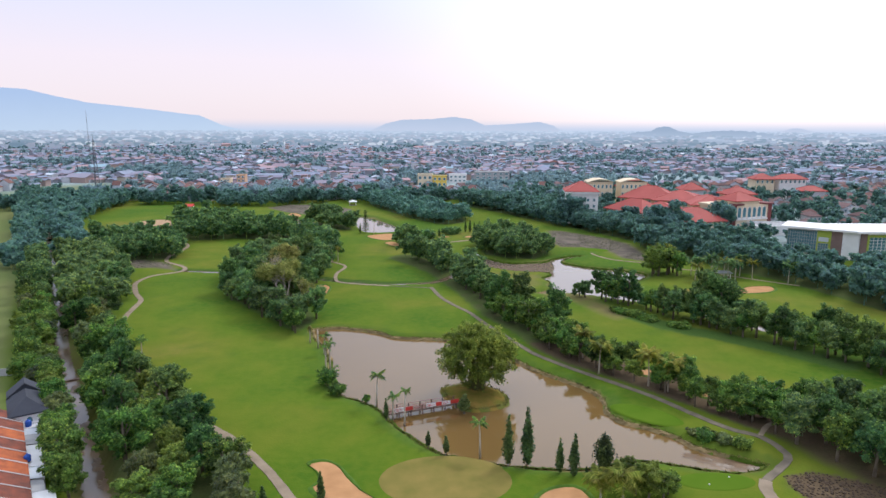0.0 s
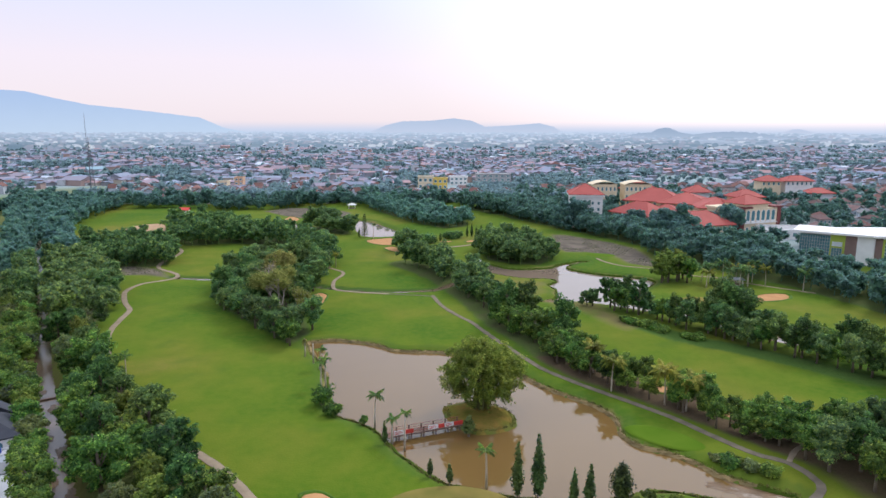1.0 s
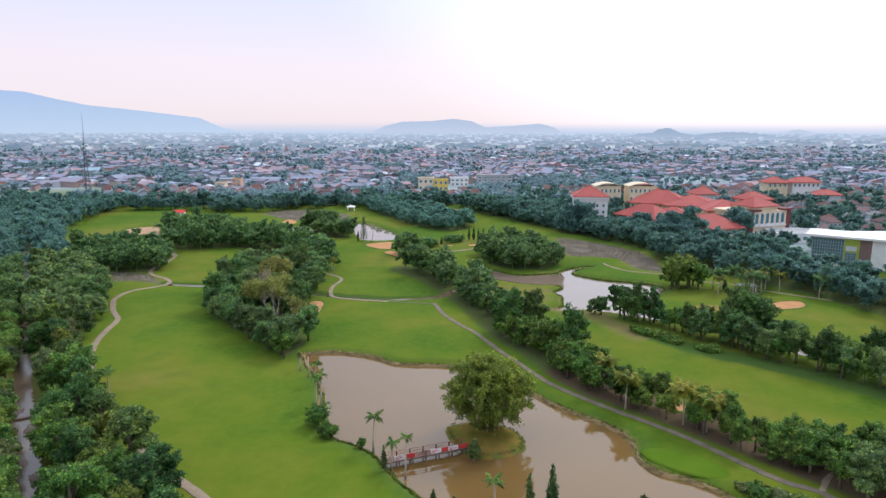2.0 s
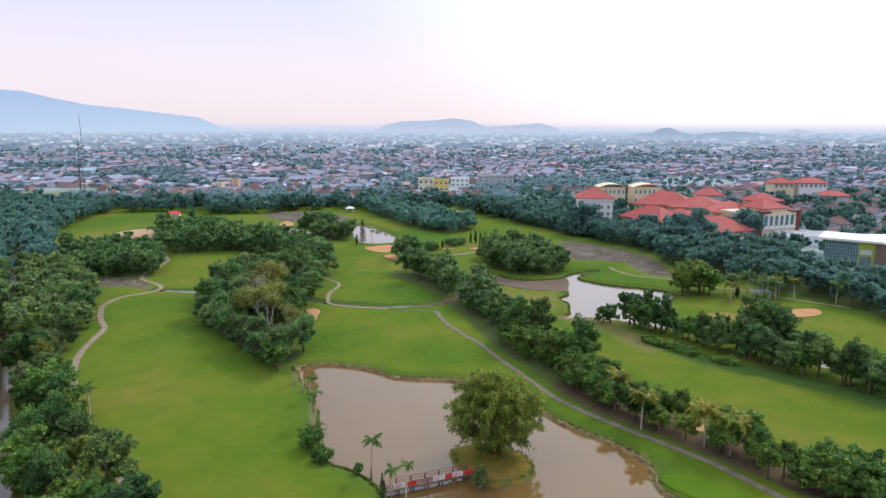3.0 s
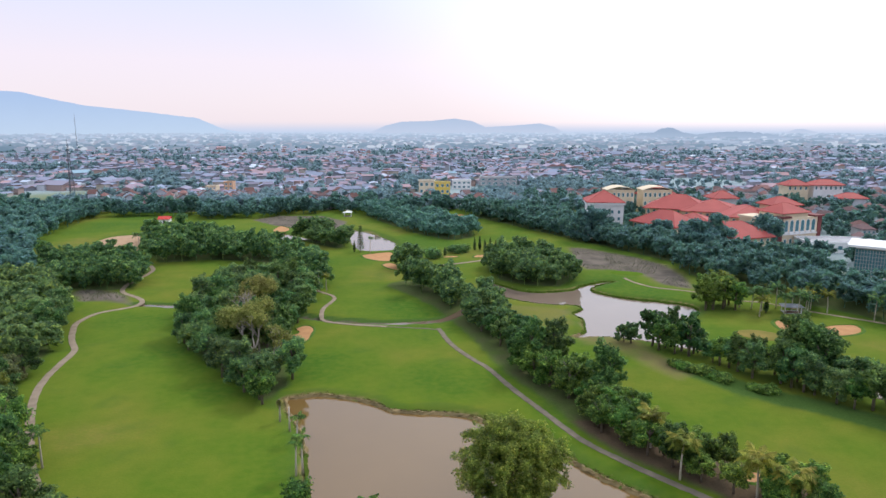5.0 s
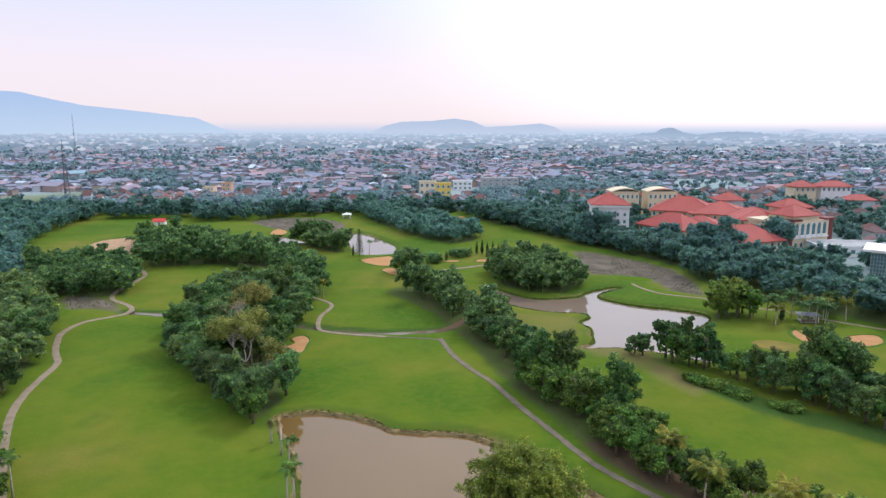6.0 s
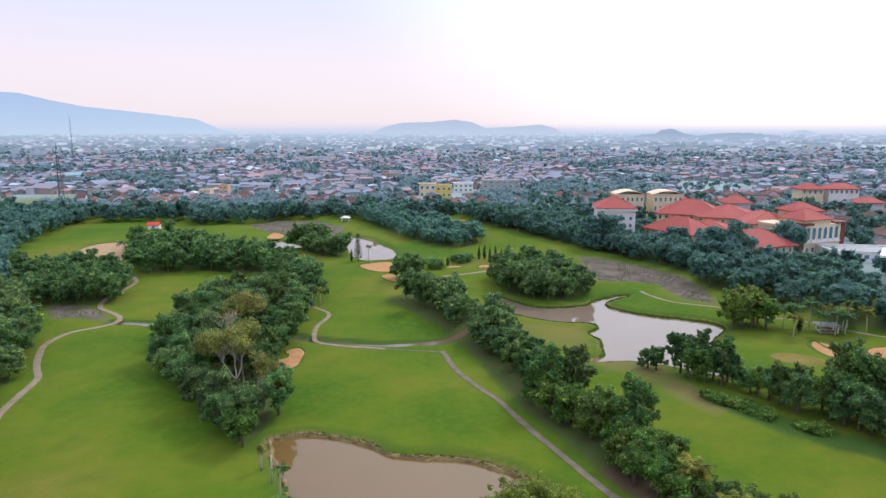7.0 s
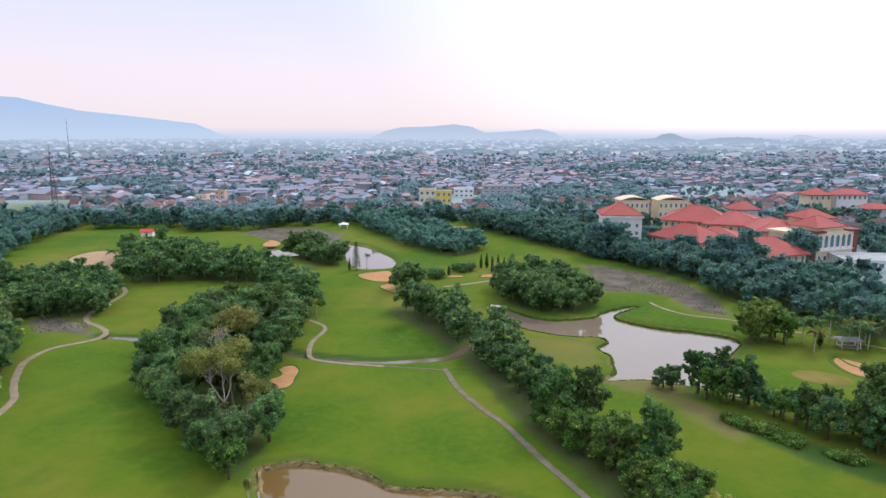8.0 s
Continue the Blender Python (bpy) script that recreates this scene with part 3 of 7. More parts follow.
def build_ground():
    """One sheet from underfoot to the horizon, with the beds of the ponds, creek and canal pressed into it."""
    xs = np.concatenate([[-4900, -3600, -2600, -1900, -1400, -1000, -750, -560, -430, -340, -290], np.arange(-262, 204, 1.5), [230, 260, 310, 380, 480, 620, 820, 1100, 1500, 2100, 3000, 4000, 4900]])
    ys = np.concatenate([[-900, -300, -80, 20, 60, 76], np.arange(86, 496, 1.5), [520, 560, 620, 700, 800, 950, 1150, 1400, 1700, 2100, 2700, 3400, 4100, 4900]])
    X, Y = np.meshgrid(xs, ys)
    x, y = X.ravel(), Y.ravel()
    z = relief(x, y)
    core = (x > -300) & (x < 240) & (y > 60) & (y < 500)
    cx, cy = x[core], y[core]
    cz = z[core].copy()
    n1 = np.array([noise.noise((a * 0.08, b * 0.08, 0.3)) for a, b in zip(cx, cy)])
    shore = np.full(cx.shape, -1e9)
    for outline, bed in ((POND, 2.4), (POND_FAR, 2.0), (POND_BACK, 1.8), (POND_BACK_LEFT, 1.8)):
        d = line_distance(cx, cy, smooth_line(outline, 3, True), True)
        if outline is POND:
            isle = line_distance(cx, cy, smooth_line(ISLAND, 2, True), True)
            d = np.minimum(d, -isle)
        shore = np.maximum(shore, d)
        cz = cz * (1 - ease(d, -3, 0)) - 0.5 * ease(d, -2.2, -0.6) - 1.0 * ease(d, -0.5, 0.8) - (bed - 1.5) * ease(d, 0.8, 4)
    dc = line_distance(cx, cy, smooth_line(CREEK, 3))
    cz = cz - 1.15 * (1 - ease(dc, 0.9, 2.3))
    dk = line_distance(cx, cy, smooth_line(CANAL, 4))
    cz = cz - 2.4 * (1 - ease(dk, 1.6, 4.2))
    z[core] = cz
    cover = np.zeros((len(x), 4), np.float32)
    cover_b = np.zeros((len(x), 4), np.float32)
    cover[:, 3] = cover_b[:, 3] = 1

    def inside(outline, a=-3.0, b=3.0):
        return ease(line_distance(cx, cy, outline, True), a, b)

    litter = np.zeros(cx.shape)
    for o in (GROVE_WEST, GROVE_WEST_BACK, GROVE_FAR, GROVE_MOUND, GROVE_POND, GROVE_BACK, CANAL_WOOD, WOOD_EAST, THICKET_EAST):
        litter = np.maximum(litter, inside(o, -1, 3))
    dist_row = line_distance(cx, cy, ROW_EAST)
    row = 1 - ease(dist_row, 5.0, 8.5)
    soil = np.maximum.reduce([0.40 * litter, np.where(cy < 172, 0.85, 0.40) * row, 1.0 * (1 - ease(line_distance(cx, cy, SOIL_STRIP), 2.0, 5.0)), 0.72 * inside(THICKET_EAST, -4, 2), inside(BARE_STRIP) * 0.30, inside(STONE_BED, -1, 1), inside(MUD_FLAT) * 0.35, 0.5 * (1 - ease(dk, 3.5, 5.5))])
    cover[core, 0] = soil
    rim = ease(shore, -1.9, -0.4) * (1 - ease(shore, 0.2, 0.8))
    isle_dry = ease(line_distance(cx, cy, ISLAND, True), -2, 1) * 0.45
    cover[core, 1] = np.maximum.reduce([0.42 * inside(SPIT, -3, 4), rim * (0.42 + 1.0 * n1), inside(BARE_STRIP, -5, 2) * 0.55, isle_dry, inside(MARSH_EAST, -8, 0) * 0.35])
    ditch = 1 - ease(line_distance(cx, cy, DITCH_EAST), 2.5, 5.5)
    cover[core, 2] = np.maximum.reduce([litter, 1 - ease(dc, 2, 4), row * 0.8, ditch, ease(shore, -4.5, -2.5) * 0.45, ease(np.abs(n1), 0.25, 0.5) * 0.25])
    cover_b[core, 0] = np.maximum.reduce([inside(MARSH_WEST), inside(MARSH_EAST), inside(MUD_FLAT) * 0.8, ease(shore, 0.2, 1.2), 1 - ease(dc, 0.6, 1.4)])
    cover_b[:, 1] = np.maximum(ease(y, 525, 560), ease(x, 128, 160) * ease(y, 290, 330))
    west = -line_distance(x, y, CANAL) * np.where(x < -60 - (y - 98) * 0.625, 1, -1)
    cover_b[:, 2] = ease(-west, 8, 16) * (1 - ease(y, 488, 520)) * ease(y, 60, 86)
    far_field = (ease(x, -430, -380) * (1 - ease(x, -300, -290)) * ease(y, 540, 560) * (1 - ease(y, 640, 700)))
    cover_b[:, 2] = np.maximum(cover_b[:, 2], far_field)
    cover_b[:, 1] *= 1 - 0.8 * far_field
    nx, ny = len(xs), len(ys)
    i = np.arange((nx - 1) * (ny - 1))
    a = (i // (nx - 1)) * nx + i % (nx - 1)
    me = mesh_from("ground", np.stack([x, y, z], 1), np.stack([a, a + 1, a + nx + 1, a + nx], 1), [M_GROUND], flat=False)
    for name, data in (("cover", cover), ("cover_b", cover_b)):
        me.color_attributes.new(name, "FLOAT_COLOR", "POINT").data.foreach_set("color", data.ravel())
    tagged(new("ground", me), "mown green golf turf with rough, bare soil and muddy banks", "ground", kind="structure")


ROW_EAST = [(-18, 290), (-9, 278), (0, 262), (7, 243), (13, 222), (18, 202), (24, 188), (30, 172), (36, 161), (43, 154), (50, 146), (57, 137), (64, 128), (72, 118)]
SOIL_STRIP = [(31, 167), (37, 157.5), (45, 147.5), (52, 138.5), (57.5, 131), (63, 124)]
DITCH_EAST = [(56, 205), (60, 199), (66, 190), (72, 184), (80, 178), (90, 168), (100, 156)]
build_ground()


def water_sheet(name, outline, z, mat, label):
    """Still water that runs a little way under its banks."""
    pts = smooth_line(outline, 3, True)
    area = 0.5 * np.sum(pts[:, 0] * np.roll(pts[:, 1], -1) - np.roll(pts[:, 0], -1) * pts[:, 1])
    tang = np.roll(pts, -1, 0) - np.roll(pts, 1, 0)
    nrm = np.stack([tang[:, 1], -tang[:, 0]], 1) / np.linalg.norm(tang, axis=1)[:, None] * np.sign(area)
    bm = bmesh.new()
    bm.faces.new([bm.verts.new((px, py, z)) for px, py in pts + nrm * 1.2])
    bmesh.ops.triangulate(bm, faces=bm.faces)
    me = bm_mesh(name, bm, mat)
    if me.polygons[0].normal.z < 0:
        me.flip_normals()
    tagged(new(name, me), label, "water", kind="structure")


def ribbon(pts, width, z_of, drop=0.0, ragged=0.0):
    """Verts and faces of a strip along a line, with skirts at both edges when drop is given."""
    rng = random.Random(4)
    p = smooth_line(pts, 1.2)
    t = np.gradient(p, axis=0)
    n = np.stack([-t[:, 1], t[:, 0]], 1) / np.linalg.norm(t, axis=1)[:, None]
    verts, faces = [], []
    for k, (q, m) in enumerate(zip(p, n)):
        w1, w2 = (width / 2 + rng.uniform(-ragged, ragged) for _ in range(2))
        row = []
        if drop:
            row.append((*(q + m * (w1 + 0.05)), -drop))
        row += [(*(q + m * w1), 0), (*q, 0.03 if drop else 0.0), (*(q - m * w2), 0)]
        if drop:
            row.append((*(q - m * (w2 + 0.05)), -drop))
        for x, y, dz in row:
            verts.append((x, y, z_of(x, y) + dz))
        c = len(row)
        if k:
            for j in range(c - 1):
                a = k * c + j
                faces.append((a - c, a, a + 1, a - c + 1))
    return verts, faces


def strip(name, pts, width, z_of, mats, label, category, drop=0.0, ragged=0.0):
    v, f = ribbon(pts, width, z_of, drop, ragged)
    me = mesh_from(name, v, f, mats)
    if me.polygons[1].normal.z < 0:
        me.flip_normals()
    return tagged(new(name, me), label, category, kind="structure")


def edging(name, outline, label):
    """The low dark edge of earth and stone where turf meets water."""
    rng = random.Random(12)
    pts = smooth_line(outline, 0.6, True)
    area = 0.5 * np.sum(pts[:, 0] * np.roll(pts[:, 1], -1) - np.roll(pts[:, 0], -1) * pts[:, 1])
    tang = np.roll(pts, -1, 0) - np.roll(pts, 1, 0)
    nrm = np.stack([tang[:, 1], -tang[:, 0]], 1) / np.linalg.norm(tang, axis=1)[:, None] * np.sign(area)
    v, f, n = [], [], len(pts)
    for q, m in zip(pts, nrm):
        wob = 0.45 * noise.fractal((q[0] * 0.3, q[1] * 0.3, 5.0), 0.7, 2.0, 3)
        for off, z in ((-0.6 + wob, -1.4), (-0.4 + wob, -1.0), (-0.15 + wob, -0.68), (0.1 + wob, -0.40), (0.4, -0.45)):
            x, y = q + m * (off + rng.uniform(-0.14, 0.14))
            v.append((x, y, z + rng.uniform(-0.09, 0.12)))
    for i in range(n):
        for j in range(4):
            a, b = i * 5 + j, ((i + 1) % n) * 5 + j
            f.append((a, b, b + 1, a + 1))
    dry = [0 if 160 < v[q[0]][1] < 190 or (v[q[0]][0] > 18 and 111 < v[q[0]][1] < 190) or (v[q[0]][0] < 72 and 190 < v[q[0]][1] < 232) else 1 for q in f]
    tagged(new(name, mesh_from(name, v, f, [M_PEBBLE, M_BANK_GREEN], dry)), label, "bank", kind="structure")


edging("trim_pond_bank", POND, "dark earthen bank round the muddy pond")


def island_mound():
    """The low hump of the island, sloping into the water."""
    pts = smooth_line(ISLAND, 0.9, True)
    c = pts.mean(0)
    rings = ((1.10, -1.5), (1.02, -1.02), (0.96, -0.78), (0.87, -0.42), (0.72, -0.05), (0.5, 0.22), (0.25, 0.32))
    v, f, n = [], [], len(pts)
    for s, z in rings:
        for q in pts:
            x, y = c + (q - c) * (s + 0.05 * noise.noise((q[0] * 0.5, q[1] * 0.5, 3.0)))
            v.append((x, y, z + 0.14 * noise.noise((x * 0.8, y * 0.8, 1.0))))
    for j in range(len(rings) - 1):
        for i in range(n):
            a, b = j * n + i, j * n + (i + 1) % n
            f.append((a, b, b + n, a + n))
    f.append(tuple((len(rings) - 1) * n + i for i in range(n)))
    me = mesh_from("ground_island", v, f, [M_ISLE], flat=False)
    if sum(p.normal.z for p in me.polygons) < 0:
        me.flip_normals()
    tagged(new("ground_island", me), "low island of dry tan and green grass", "island", kind="structure")


island_mound()
edging("trim_far_pond_bank", POND_FAR, "dark earthen bank round the far pond")
water_sheet("water_pond", POND, -1.0, M_POND, "still brown muddy pond water on the golf course")
water_sheet("water_far_pond", POND_FAR, -1.0, M_POND_GREY, "still grey-brown pond water reflecting the pale sky")
water_sheet("water_back_pond", POND_BACK, -1.0, M_POND_GREY, "small pale pond beyond the fairway")
water_sheet("water_back_pool", POND_BACK_LEFT, -1.0, M_POND_GREY, "narrow pale pool behind a sand bunker")
strip("water_creek", CREEK, 3.2, lambda x, y: -0.72, [M_CANAL], "thin pale creek between grassy banks", "water")
strip("water_canal", CANAL, 6.2, lambda x, y: -1.75, [M_CANAL], "shallow murky canal between rows of trees", "water")
for nm, line, w, mt, lb in (("path_west", PATH_WEST, 1.7, M_PATH, "pale winding concrete cart path"), ("path_middle", PATH_MIDDLE, 1.35, M_PATH, "pale concrete cart path beside a creek"),
                            ("path_east", PATH_EAST, 1.45, M_ASPHALT, "worn grey asphalt cart path along the pond"), ("path_near", PATH_NEAR, 2.1, M_PATH, "pale concrete end of the cart path"), ("path_track", PATH_TRACK, 0.6, M_ASPHALT, "faint worn track joining two paths"), ("path_spur", PATH_SPUR, 1.0, M_PATH, "short pale side path into the trees"),
                            ("path_shore", PATH_SHORE, 1.3, M_PATH, "narrow pale path across the far grass"), ("path_back", PATH_BACK, 2.0, M_PATH, "short pale path on the back fairway")):
    strip(nm, line, w, lambda x, y: height(x, y) + 0.09, [mt], lb, "path", 0.3, 0.08)


def bed(name, outline, mat, label, category, lip=False, rise=0.06, dish=0.0):
    """A bed of sand or fine turf: rings from the outline inwards, with a raised turf lip if wanted."""
    pts = smooth_line(outline, 1.0, True)
    c = pts.mean(0)
    verts, faces = [], []
    n = len(pts)
    rings = (1.0, 0.93, 0.8, 0.55, 0.25)
    for k, s in enumerate(rings):
        for q in pts:
            x, y = c + (q - c) * s
            verts.append((x, y, height(x, y) + rise - (0.25 if k == 0 else 0.0) + dish * (1 - s) ** 1.0 * 0.6))
    for k in range(len(rings) - 1):
        for i in range(n):
            a, b = k * n + i, k * n + (i + 1) % n
            faces.append((a, b, b + n, a + n))
    faces.append(tuple((len(rings) - 1) * n + i for i in range(n)))
    me = mesh_from(name, verts, faces, [mat], flat=False)
    if sum(p.normal.z for p in me.polygons) < 0:
        me.flip_normals()
    ob = tagged(new(name, me), label, category, kind="structure")
    if lip:
        rng = random.Random(len(pts))
        v, f = [], []
        for i, q in enumerate(pts):
            d = (q - c) / (np.linalg.norm(q - c) + 1e-6)
            h = 0.18 + 0.14 * noise.noise((q[0] * 0.3, q[1] * 0.3, 2.0))
            for off, z in ((-0.3, -0.1), (0.0, h * 0.8), (0.35, h * 0.6), (0.9, -0.15)):
                x, y = q + d * (off + rng.uniform(-0.08, 0.08))
                v.append((x, y, height(x, y) + 0.08 + z))
        for i in range(n):
            for j in range(3):
                a, b = i * 4 + j, ((i + 1) % n) * 4 + j
                f.append((a, a + 1, b + 1, b))
        part("turf_lip", mesh_from("turf_lip", v, f, [M_TURF_LIP], flat=False), None, ob)


BUNKERS = (
    ([(-23.6, 106.5), (-22.4, 107.7), (-20.4, 107.8), (-18.0, 105.8), (-16.0, 102.3), (-13.1, 98.2), (-10.5, 95.3), (-16.4, 94.6), (-19.7, 96.7), (-21.5, 99.2), (-20.2, 101.1), (-21.4, 103.9)], M_SAND, "tan sand bunker beside the putting green"),
    ([(15.2, 94), (16.6, 97.8), (20.4, 99.7), (23.1, 98.8), (23.5, 94)], M_SAND, "tan sand bunker beside a palm"),
    ([(-47.5, 227.7), (-45.9, 229.2), (-45.4, 231.6), (-47.1, 234.0), (-45.9, 236.8), (-43.8, 237.3), (-41.6, 234.0), (-41.4, 229.2), (-41.4, 224.1), (-43.0, 221.9), (-45.3, 222.3)], M_SAND, "orange sand bunker at the grove's edge"),
    ([(-41.7, 348.0), (-36.8, 353.7), (-28.4, 357.3), (-26.8, 345.7), (-26.6, 335.1), (-34.9, 337.1)], M_SAND, "orange sand bunker by the back pond"),
    ([(-30.0, 327.1), (-26.3, 331.0), (-21.7, 322.4), (-21.9, 316.0), (-25.3, 317.8)], M_SAND, "small orange sand bunker on the fairway"),
    ([(-185.2, 382.1), (-187.0, 401.6), (-175.9, 408.1), (-166.6, 396.9), (-158.2, 375.2), (-146.2, 346.9), (-147.9, 344.7), (-158.5, 361.0), (-169.2, 368.6)], M_SAND_PALE, "broad pale sand bunker behind trees"),
    ([(-103.1, 425.4), (-102.4, 440.6), (-94.6, 431.0), (-94.0, 420.0), (-99.6, 418.3)], M_SAND, "tan sand bunker beside a pale pool"),
    ([(98.7, 241.5), (101.8, 244.2), (102.3, 237.1), (107.5, 234.1), (115.2, 238.4), (122.7, 239.1), (121.2, 232.9), (115.0, 228.8), (105.8, 227.6), (99.8, 229.3), (97.6, 234.6)], M_SAND, "long curved tan sand bunker by a green"),
    ([(46.4, 152.8), (49.4, 153.4), (52.3, 151.7), (53.7, 149.5), (50.9, 148.4), (47.2, 149.5)], M_SAND, "small sand bunker behind path-side trees"),
    ([(-3.5, 343.0), (-1.5, 347.0), (3.2, 346.5), (3.0, 343.5)], M_SAND, "small orange sand bunker beside shrubs"),
    ([(11.0, 342.5), (12.0, 348.0), (16.0, 348.5), (16.5, 343.0)], M_SAND, "small orange sand bunker beside a path"),
    ([(-20.0, 509.0), (-20.0, 514.5), (-5.0, 515.0), (-5.0, 509.5)], M_SAND, "far narrow sand bunker before the trees"),
    ([(1.5, 488.0), (2.0, 494.5), (9.5, 495.5), (10.0, 488.5)], M_SAND, "far small sand bunker before the trees"),
    ([(57.0, 141.2), (60.0, 142.1), (61.9, 140.3), (61.9, 137.6), (58.2, 135.4), (56.6, 137.6)], M_SAND, "small sand bunker under the trees"),
)
for outline, mt, lb in BUNKERS:
    bed("bunker", outline, mt, lb, "sand bunker", True)


def oval(cx, cy, rx, ry, turn=0.0):
    t = radians(turn)
    return [(cx + rx * math.cos(a) * math.cos(t) - ry * math.sin(a) * math.sin(t), cy + rx * math.cos(a) * math.sin(t) + ry * math.sin(a) * math.cos(t)) for a in (2 * math.pi * k / 14 for k in range(14))]


bed("putting_green", oval(0.6, 101.7, 11.9, 8.6), M_GREEN, "round pale olive putting green, closely mown", "putting green", rise=0.05)
bed("putting_green", oval(89.3, 229.3, 7.2, 4.8, -25), M_GREEN, "oval pale putting green beside a bunker", "putting green", rise=0.05)
bed("tee", oval(42.3, 127.2, 8.0, 3.6, -38), M_TEE, "bright green mown tee between pond and path", "tee", rise=0.05)
bed("tee", oval(46.1, 101.4, 7.0, 3.0), M_TEE, "bright green mown tee beside the path", "tee", rise=0.05)
bed("tee", oval(21, 312, 6.0, 2.4, 10), M_TEE, "bright green mown patch on the back fairway", "tee", rise=0.05)
bed("tee", oval(73, 312, 7.0, 4.0, -20), M_TEE, "bright green mown patch beside the marsh", "tee", rise=0.05)

# ---- plants ----
def leaf_cloud(rng, lobes, count, size, up=0.25, stretch=1.0):
    """Leaf sprays as small bent triangles through the outer shell of a set of lobes (x, y, z, radius, squash)."""
    lobes = np.array(lobes, float)
    w = lobes[:, 3] ** 2
    pick = rng.choice(len(lobes), count, p=w / w.sum())
    d = rng.normal(size=(count, 3))
    d[:, 2] += up * 1.6
    d /= np.linalg.norm(d, axis=1)[:, None]
    L = lobes[pick]
    r = L[:, 3] * rng.uniform(0.55, 1.22, count)
    c = L[:, :3] + d * r[:, None] * np.stack([np.ones(count), np.ones(count), L[:, 4]], 1)
    nrm = d + rng.normal(size=(count, 3)) * 0.45
    nrm[:, 2] += 0.5
    nrm /= np.linalg.norm(nrm, axis=1)[:, None]
    a = np.cross(nrm, rng.normal(size=(count, 3)))
    a /= np.linalg.norm(a, axis=1)[:, None] + 1e-9
    b = np.cross(nrm, a)
    s = size * rng.uniform(0.6, 1.3, count)[:, None]
    v = np.stack([c - a * s * stretch - b * s * 0.5, c + a * s * stretch - b * s * 0.5, c + b * s * 0.85 - nrm * s * 0.3], 1).reshape(-1, 3)
    f = np.arange(count * 3).reshape(-1, 3)
    return v, f[:, [0, 1, 2, 0]]


def low_ball(c, r, squash, seg=5):
    """A coarse ball that keeps the sky from showing through the heart of a crown."""
    v, f = [], []
    for j, a in enumerate((1.05, 2.1)):
        for k in range(seg):
            b = 2 * math.pi * (k + 0.5 * j) / seg
            v.append((c[0] + r * math.sin(a) * math.cos(b), c[1] + r * math.sin(a) * math.sin(b), c[2] + r * squash * math.cos(a)))
    v += [(c[0], c[1], c[2] + r * squash), (c[0], c[1], c[2] - r * squash)]
    for k in range(seg):
        n = (k + 1) % seg
        f += [(k, seg + k, seg + n, n), (2 * seg, k, n, 2 * seg), (2 * seg + 1, seg + n, seg + k, 2 * seg + 1)]
    return np.array(v), np.array(f)


def crown_arrays(seed, lobes, count, size, up=0.25, stretch=1.0, heart=0.72):
    rng = np.random.default_rng(seed)
    vs, fs = leaf_cloud(rng, lobes, count, size, up, stretch)
    if heart:
        big = max(q[3] for q in lobes)
        for x, y, z, r, q in lobes:
            if r < 0.56 * big:
                continue
            v, f = low_ball((x, y, z), r * heart, q)
            fs = np.concatenate([fs, f + len(vs)])
            vs = np.concatenate([vs, v])
    return vs, fs


def crown_mesh(name, mat, *args, **kw):
    v, f = crown_arrays(*args, **kw)
    quads = f[:, 0] != f[:, 3]
    faces = [tuple(q) for q in f[quads].tolist()] + [tuple(q[:3]) for q in f[~quads].tolist()]
    return mesh_from(name, v, faces, [mat])


def round_lobes(seed, wide, tall, base, number, lobe):
    """Lobes of a broad crown, with smaller sprays that break its outline."""
    rng = random.Random(seed)
    out = []
    for k in range(number):
        a = 2.4 * k + rng.uniform(-0.5, 0.5)
        h = (k + 0.5) / number
        ring = wide * math.sqrt(max(0.05, 1 - (2 * h - 0.75) ** 2 * 0.62)) * rng.uniform(0.38, 1.02)
        r = lobe * rng.uniform(0.55, 1.25)
        x, y, z = ring * math.cos(a), ring * math.sin(a), base + h * tall * rng.uniform(0.88, 1.05)
        out.append((x, y, z, r, rng.uniform(0.65, 0.95)))
        for _ in range(2):
            b = a + rng.uniform(-1.0, 1.0)
            q = r * rng.uniform(0.7, 1.0)
            out.append((x + q * math.cos(b), y + q * math.sin(b), z + q * rng.uniform(-0.2, 0.9), r * rng.uniform(0.32, 0.55), rng.uniform(0.7, 1.0)))
    return out


def trunk_mesh(name, seed, h, r, reach, limbs=5, mat=None):
    rng = random.Random(seed)
    bm = bmesh.new()
    lean = (rng.uniform(-0.3, 0.3), rng.uniform(-0.3, 0.3))
    add_tube(bm, [(0, 0, -0.2), (lean[0] * 0.3, lean[1] * 0.3, h * 0.35), (lean[0], lean[1], h * 0.75)], [r * 1.25, r, r * 0.6], 7)
    for k in range(limbs):
        a = 2 * math.pi * k / limbs + rng.uniform(-0.4, 0.4)
        z0 = h * rng.uniform(0.32, 0.6)
        d = reach * rng.uniform(0.6, 1.0)
        add_tube(bm, [(lean[0] * 0.5, lean[1] * 0.5, z0), (d * 0.5 * math.cos(a), d * 0.5 * math.sin(a), z0 + h * 0.18), (d * math.cos(a), d * math.sin(a), z0 + h * 0.36)], [r * 0.55, r * 0.35, r * 0.12], 5)
    return bm_mesh(name, bm, mat or M_BARK, True)


